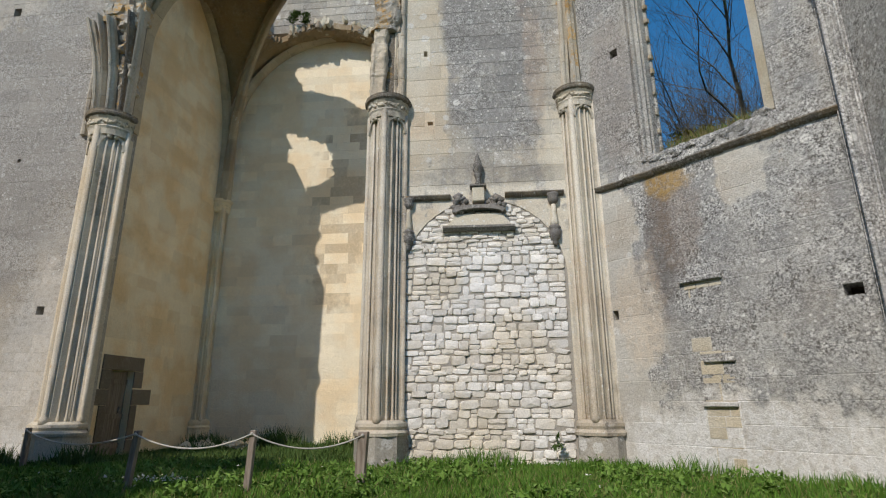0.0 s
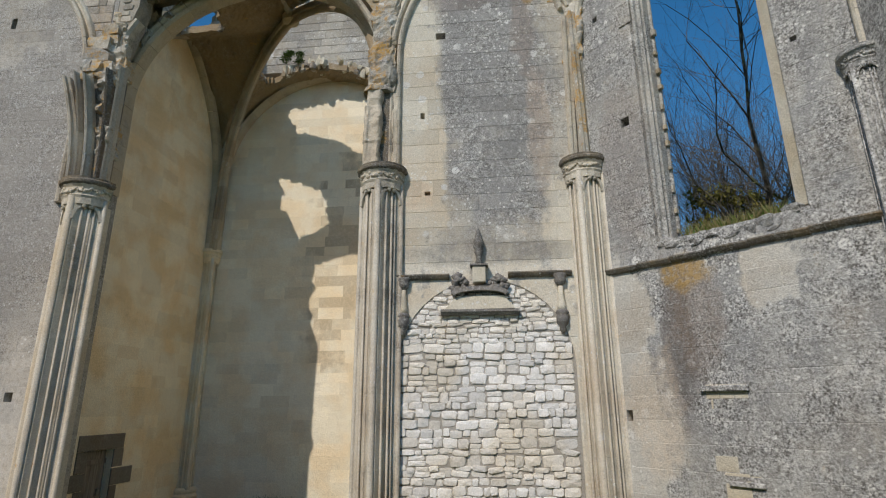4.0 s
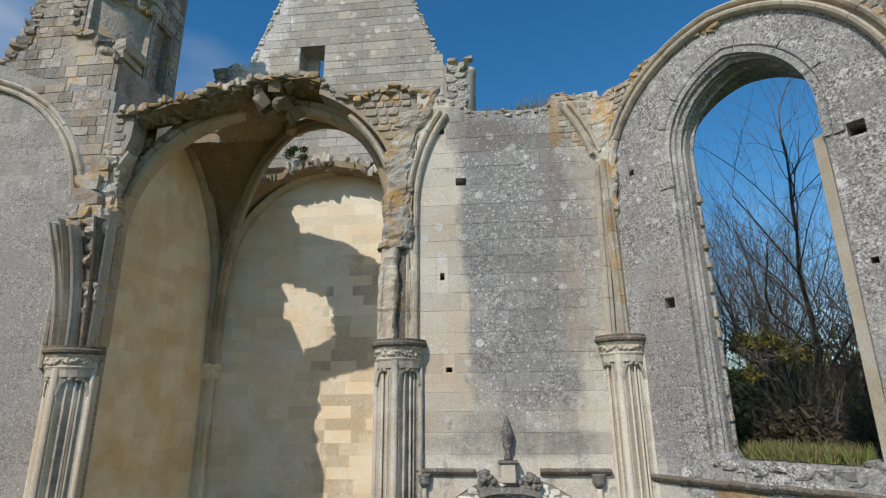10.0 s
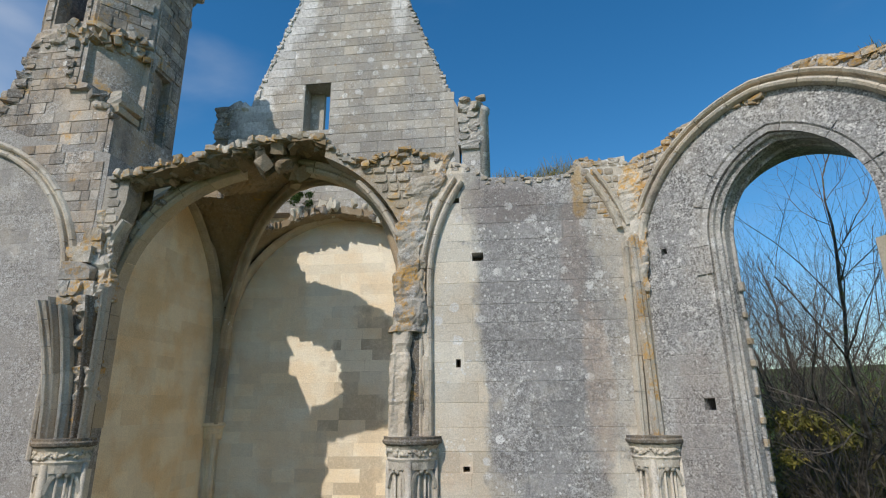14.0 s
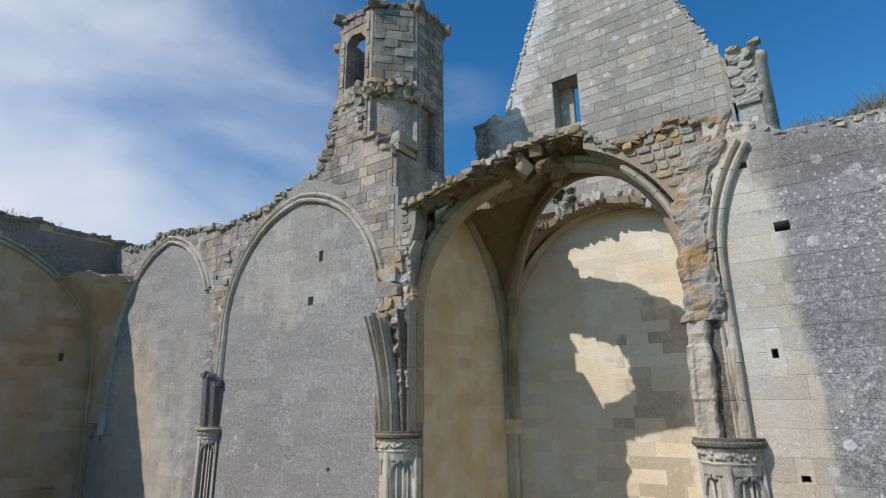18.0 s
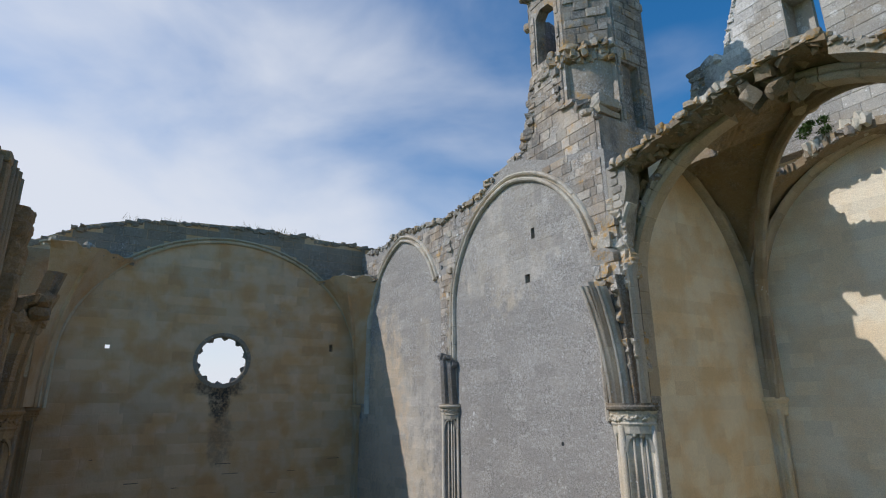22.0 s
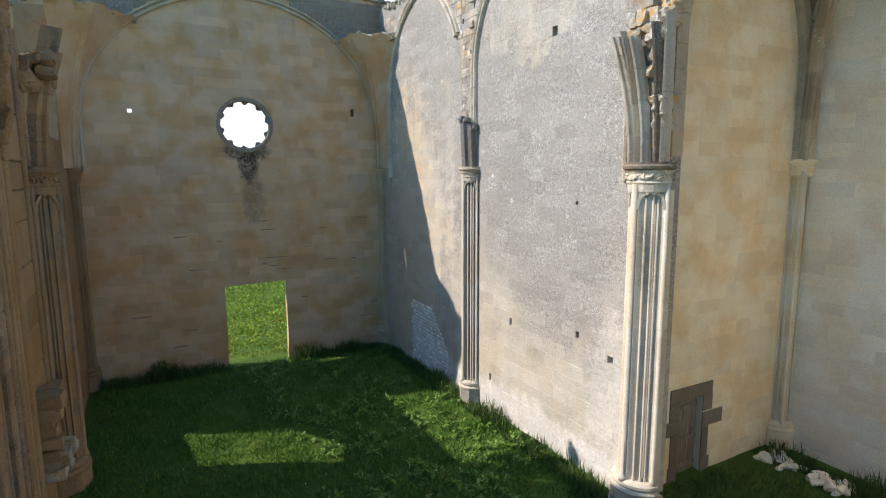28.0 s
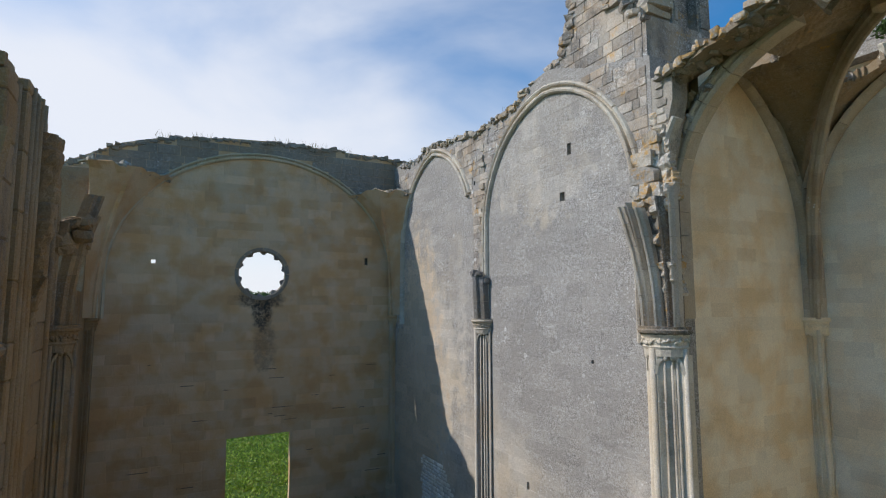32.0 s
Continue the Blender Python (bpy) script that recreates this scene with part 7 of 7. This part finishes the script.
clumps("front_weeds", 420, (-10.4, 4.6, 7.4, 11.7), 46, 0.17, 0.075, M_broad, "clumps of broad green weeds before the wall")
clumps("nave_weeds", 520, (-25.6, -10.0, 5.0, 11.7), 40, 0.2, 0.11, M_broad, "clumps of broad green weeds on the nave floor")

# grass on the wall tops
def top_tufts(name, spots, mat, label):
    base, tips = [], []
    for (x, y, z), n, h, r in spots:
        for _ in range(n):
            b = Vector((x + rnd(-r, r), y + rnd(-r, r), z))
            base.append(b)
            tips.append(b + Vector((rnd(-0.5, 0.5) * h, rnd(-0.5, 0.5) * h, rnd(0.4, 1.0) * h)))
    return tri_cloud(name, np.array([tuple(v) for v in base]), np.array([tuple(v) for v in tips]), rng.uniform(0.5, 1.2, len(base)) * 0.008, mat, label, "grass")


sill = [(tuple(F_d.p(u, 6.12, d)), 110, 0.34, 0.16) for u in (1.95, 2.2, 2.5, 2.8, 3.1, 3.35) for d in (-0.3, -0.7)]
top_tufts("sill_grass", sill, M_dry, "dry and green grass growing on the window sill")
top_tufts("sill_grass_green", [(s[0], 45, 0.28, 0.16) for s in sill], M_grass, "green grass growing on the window sill")
top_tufts("wall_top_grass", [((x, 12.5, 13.68), 60, 0.3, 0.22) for x in (-0.4, -0.1, 0.3, 0.6)] + [((x, 12.5, profile_z(N_TOP, x)), 40, 0.3, 0.3) for x in (-24.4, -20.2, -16.2, -15.2)]
          + [((-26.7, y, profile_z(T_TOP, y)), 26, 0.35, 0.4) for y in (1.5, 3.0, 6.5, 7.6, 8.2, 9.5)] + [(tuple(F_d.p(4.25, profile_z(D_TOP, 4.25) - 0.1, -0.4)), 120, 0.3, 0.25)] + [((x, 12.6, 13.66), 150, h, 0.26) for x, h in ((0.55, 0.4), (0.85, 0.65), (1.15, 0.6), (1.4, 0.4))], M_dry, "dry grass on the broken wall tops")
fl = rng.uniform(0, 1, (420, 2))
fx, fy = np.where(fl[:, 0] < 0.3, -5.2 + rng.normal(0, 0.35, 420), -24 + 28 * fl[:, 1]), np.where(fl[:, 0] < 0.3, 8.9 + rng.normal(0, 0.2, 420), 1 + 10.5 * rng.uniform(0, 1, 420))
fb = np.array([(a, b, ground_z(a, b) + 0.1) for a, b in zip(fx, fy)])
tri_cloud("daisies", fb, fb + rng.normal(0, 0.02, (420, 3)) + np.array([0, 0, 0.012]), rng.uniform(0.012, 0.028, 420), M_flower, "small white flowers in the grass", "flowers")

# bare trees beyond the apse
k = Nodes("grey_bark")
bc = k.mix(k.ramp(k.noise(7, 4), 0.35, 0.7), (0.055, 0.048, 0.04), (0.17, 0.15, 0.125))
bc = k.mix(k.ramp(k.noise(3, 3), 0.6, 0.72), bc, (0.14, 0.14, 0.045))
k.bump(k.noise(20, 4), 0.5, 0.02)
M_bark = k.done(bc, 0.9)


def bare_tree(x, y, z, trunk, r0, seed, label, spread_a=0.55, levels=5, stems=3):
    rs = random.Random(seed)
    e = thing("bare_tree", label, "tree", "trees behind the apse", at=(0, 0, 0))
    groups, stem = {}, [0]

    def tube(key, p, q, ra, rb, n):
        if q.x + q.y < 16.4 or q.z > 14.6:        # nothing grows into or over the apse wall
            return
        verts, faces = groups.setdefault(key, ([], []))
        way = (q - p).normalized()
        s = way.orthogonal().normalized()
        t = way.cross(s)
        b = len(verts)
        for c, r in ((p, ra), (q, rb)):
            for i in range(n):
                a = 2 * math.pi * i / n
                verts.append(c + (s * math.cos(a) + t * math.sin(a)) * r)
        for i in range(n):
            faces.append((b + i, b + (i + 1) % n, b + n + (i + 1) % n, b + n + i))

    def grow(p, d, length, r, level):
        key = ("trunk", stem[0]) if level == 0 else ("limb_mass", 0) if level < 3 else ("twig_mass", 0)
        n = 7 if level == 0 else 5 if level < 3 else 3
        segs = 5
        q, dd = p, d
        for i in range(segs):
            dd = (dd + Vector((rs.uniform(-.3, .3), rs.uniform(-.3, .3), rs.uniform(-.05, .2)))).normalized()
            nq = q + dd * length / segs
            ra, rb = r * (1 - 0.13 * i), r * (1 - 0.13 * (i + 1))
            tube(key, q, nq, ra, rb, n)
            q = nq
            if level < levels and (i > 0 or level > 0):
                for _ in range(rs.choice((1, 2, 2)) if level < 2 else rs.choice((1, 2))):
                    a = rs.uniform(0, 2 * math.pi)
                    side = dd.orthogonal().normalized()
                    side = (Matrix.Rotation(a, 3, dd) @ side)
                    nd = (dd + side * rs.uniform(0.45, 1.0) * (spread_a / 0.55) + Vector((0, 0, 0.15))).normalized()
                    grow(q, nd, length * rs.uniform(0.45, 0.72), rb * rs.uniform(0.4, 0.62), level + 1)
        if level < levels:
            grow(q, dd, length * 0.6, r * 0.46, level + 1)

    for s in range(stems):
        stem[0] = s
        a = 2 * math.pi * s / stems + rs.uniform(-0.4, 0.4)
        d = Vector((math.cos(a) * 0.2, math.sin(a) * 0.2, 1)).normalized() if stems > 1 else Vector((0.03, 0, 1))
        grow(Vector((x + math.cos(a) * 0.3, y + math.sin(a) * 0.3, z)), d, trunk * rs.uniform(0.85, 1.1), r0, 0)
    for key, (verts, faces) in groups.items():
        if verts:
            ob = new(key[0], raw_mesh(key[0], verts, faces, M_bark, key[0] == "trunk"))
            ob.parent = e
            if key[0] != "trunk":
                tagged(ob, kind="stuff")


bare_tree(9.0, 18.0, -0.7, 7.9, 0.20, 11, "bare many-stemmed tree with grey bark and fine twigs", spread_a=0.75, levels=4, stems=5)
bare_tree(12.2, 19.6, -0.7, 6.8, 0.20, 5, "bare grey tree behind the thicket", spread_a=0.9, levels=4, stems=4)
bare_tree(6.4, 20.5, -0.7, 6.5, 0.13, 8, "slender bare tree behind the thicket", levels=4, stems=2)

# distant hedge towards the west
n = 9000
hb = np.stack([rng.uniform(-420, -395, n), rng.uniform(-300, 300, n), rng.uniform(15.0, 18.6, n)], 1)
tri_cloud("far_hedge", hb, hb + rng.normal(0, 1.0, (n, 3)), rng.uniform(0.5, 1.3, n), M_weed, "dark far hedgerow on the horizon", "hedge")


# ---- squared stones of the walls ----
ashlar(wall_c, F_n, in_c, (-1.96, -0.4, 2.12, 14.0), M_centre, near=(0, 12, 8), proud=0.003, joint=0.0035)
ashlar(wall_d, F_d, in_d, (0.05, -0.4, 5.05, 14.8), M_diag, (0.36, 0.46), (0.5, 1.0), proud=0.004, kind="old", joint=0.004, near=(4, 10, 8))


def under_bay(u, z):
    """Within one of the blind arches of the nave."""
    return any(abs(u - c) < h and (z < 11.4 or z < arch_top(pts, u) + 0.12) for c, h, pts in ((-21.55, 3.34, W1), (-13.75, 3.49, W2))) or z < 7.6


ashlar(wall_n, F_n, lambda u, z: in_n(u, z) and under_bay(u, z), (-26.1, -0.8, -9.74, 16), M_west_bays, (0.34, 0.44), (0.6, 1.1), 0.003, 0.0035, near=(-12, 12, 9))
ashlar(wall_n, F_n, lambda u, z: in_n(u, z) and not under_bay(u, z) and z < 15.15, (-26.1, 7.7, -9.74, 15.6), M_turret, (0.2, 0.32), (0.22, 0.6), 0.02, 0.008, "worn", 220, near=(-11, 12, 13), lost=0.04, name="stone")
ashlar(wall_cl, F_cl, in_cl, (12.92, -0.6, 17.9, 15.2), M_chapel, (0.32, 0.40), (0.55, 1.1), 0.002, 0.004, "fine", near=(-10, 15, 6))
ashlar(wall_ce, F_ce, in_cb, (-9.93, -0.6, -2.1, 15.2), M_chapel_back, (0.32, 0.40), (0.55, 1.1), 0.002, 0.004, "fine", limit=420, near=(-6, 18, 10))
ashlar(wall_cb, F_cb, in_g, (-9.7, 15.32, -1.8, 28.5), M_gable, (0.32, 0.4), (0.5, 0.95), 0.012, 0.018, "old", 260, near=(-6, 18, 20))
def under_w(u, z):
    return z < 10.1 or z < arch_top(W_ARCH, u) + 0.1


ashlar(wall_w, F_w, lambda u, z: in_w(u, z) and under_w(u, z), (-0.9, -0.9, 12.2, 16.5), M_westwall, (0.36, 0.46), (0.7, 1.3), 0.005, 0.006, near=(-26, 6, 8))
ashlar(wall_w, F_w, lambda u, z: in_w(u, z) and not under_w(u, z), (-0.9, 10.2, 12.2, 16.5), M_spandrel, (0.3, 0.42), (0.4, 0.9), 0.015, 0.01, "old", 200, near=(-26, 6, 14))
ashlar(wall_s, F_s, lambda u, z: 0 < u < 15.2 and -0.4 < z < 9.2 and not (9.5 < u < 12.9 and 2.3 < z < 8.1), (0, -0.4, 15.2, 9.2), M_south_shaded, (0.36, 0.46), (0.7, 1.3), 0.012, 0.01, limit=200)

def spandrel(u, z):
    if -9.2 < u < -4.4 or not (-9.66 < u < -2.0 and 8.6 < z < profile_z(A_TOP, u) - 0.05):
        return False
    if u < -9.2:
        return z > 12.6
    return z > arch_top(CH, min(-2.42, u)) + 0.26 and not (u > -2.9 and z < 12.9)


ashlar(wall_a, F_n, spandrel, (-9.66, 11.0, -2.0, 14.9), M_ragged, (0.12, 0.24), (0.15, 0.42), 0.035, 0.01, "rubble", 200, sink=0.06, name="stone")
# crumbling rubble above the hood arch and beside it
ashlar(wall_d, F_d, lambda u, z: z > 12.2 and z < profile_z(D_TOP, u) - 0.12 and z > arch_top(D_ARCH, min(5.0, max(0.06, u))) + 0.28, (0.02, 12.2, 5.4, 14.9), M_lichen, (0.10, 0.2), (0.12, 0.32), 0.03, 0.008, "rubble", 160, sink=0.05, name="stone")
ashlar(wall_c, F_n, lambda u, z: z > 13.1 - (u - 1.0) * 0.9 and z < profile_z(C_TOP, u) - 0.1, (1.25, 12.3, 2.1, 14.4), M_ragged, (0.10, 0.22), (0.12, 0.34), 0.02, 0.008, "rubble", 60, sink=0.05, name="stone")
# broken wall tops
ragged(wall_n, F_n, [(u, z - 0.12) for u, z in N_TOP[1:12]], 1.1, M_ragged, limit=150)
ragged(wall_a, F_n, [(u, z - 0.06) for u, z in A_TOP if u > -4.5], 0.55, M_lichen, (0.10, 0.24), limit=220, d_front=0.04)
ragged(wall_c, F_n, [(u, z - 0.1) for u, z in C_TOP], 1.05, M_ragged, (0.07, 0.15), limit=150, d_front=-0.02)
ragged(wall_d, F_d, [(u, z - 0.1) for u, z in D_TOP], 1.0, M_lichen, (0.10, 0.2), limit=180, d_front=0.0)
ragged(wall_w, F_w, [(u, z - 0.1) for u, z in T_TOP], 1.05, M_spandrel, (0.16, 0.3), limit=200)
ragged(wall_s, F_s, [(u, z - 0.08) for u, z in S_TOP[1:]], 1.0, M_south_shaded, (0.12, 0.3), limit=120)
ragged(wall_cb, F_cb, [(-9.25, 19.9), (-7.5, 24.75), (-5.75, 29.5)], 0.8, M_gable, (0.09, 0.18), limit=120, d_front=0.0)
ragged(wall_cb, F_cb, [(-5.75, 29.5), (-3.9, 24.5), (-2.05, 19.5)], 0.8, M_gable, (0.09, 0.18), limit=120, d_front=0.0)
ragged(wall_cb, F_cb, [(-10.62, 18.7), (-10.4, 19.35), (-9.9, 19.7), (-9.5, 19.4)], 0.8, M_gable, (0.2, 0.4), limit=40)
stack(wall_cb, F_cb, (-10.72, -10.2), (15.6, 19.3), (-0.7, 0.05), M_ragged, 0.34, name="stone")
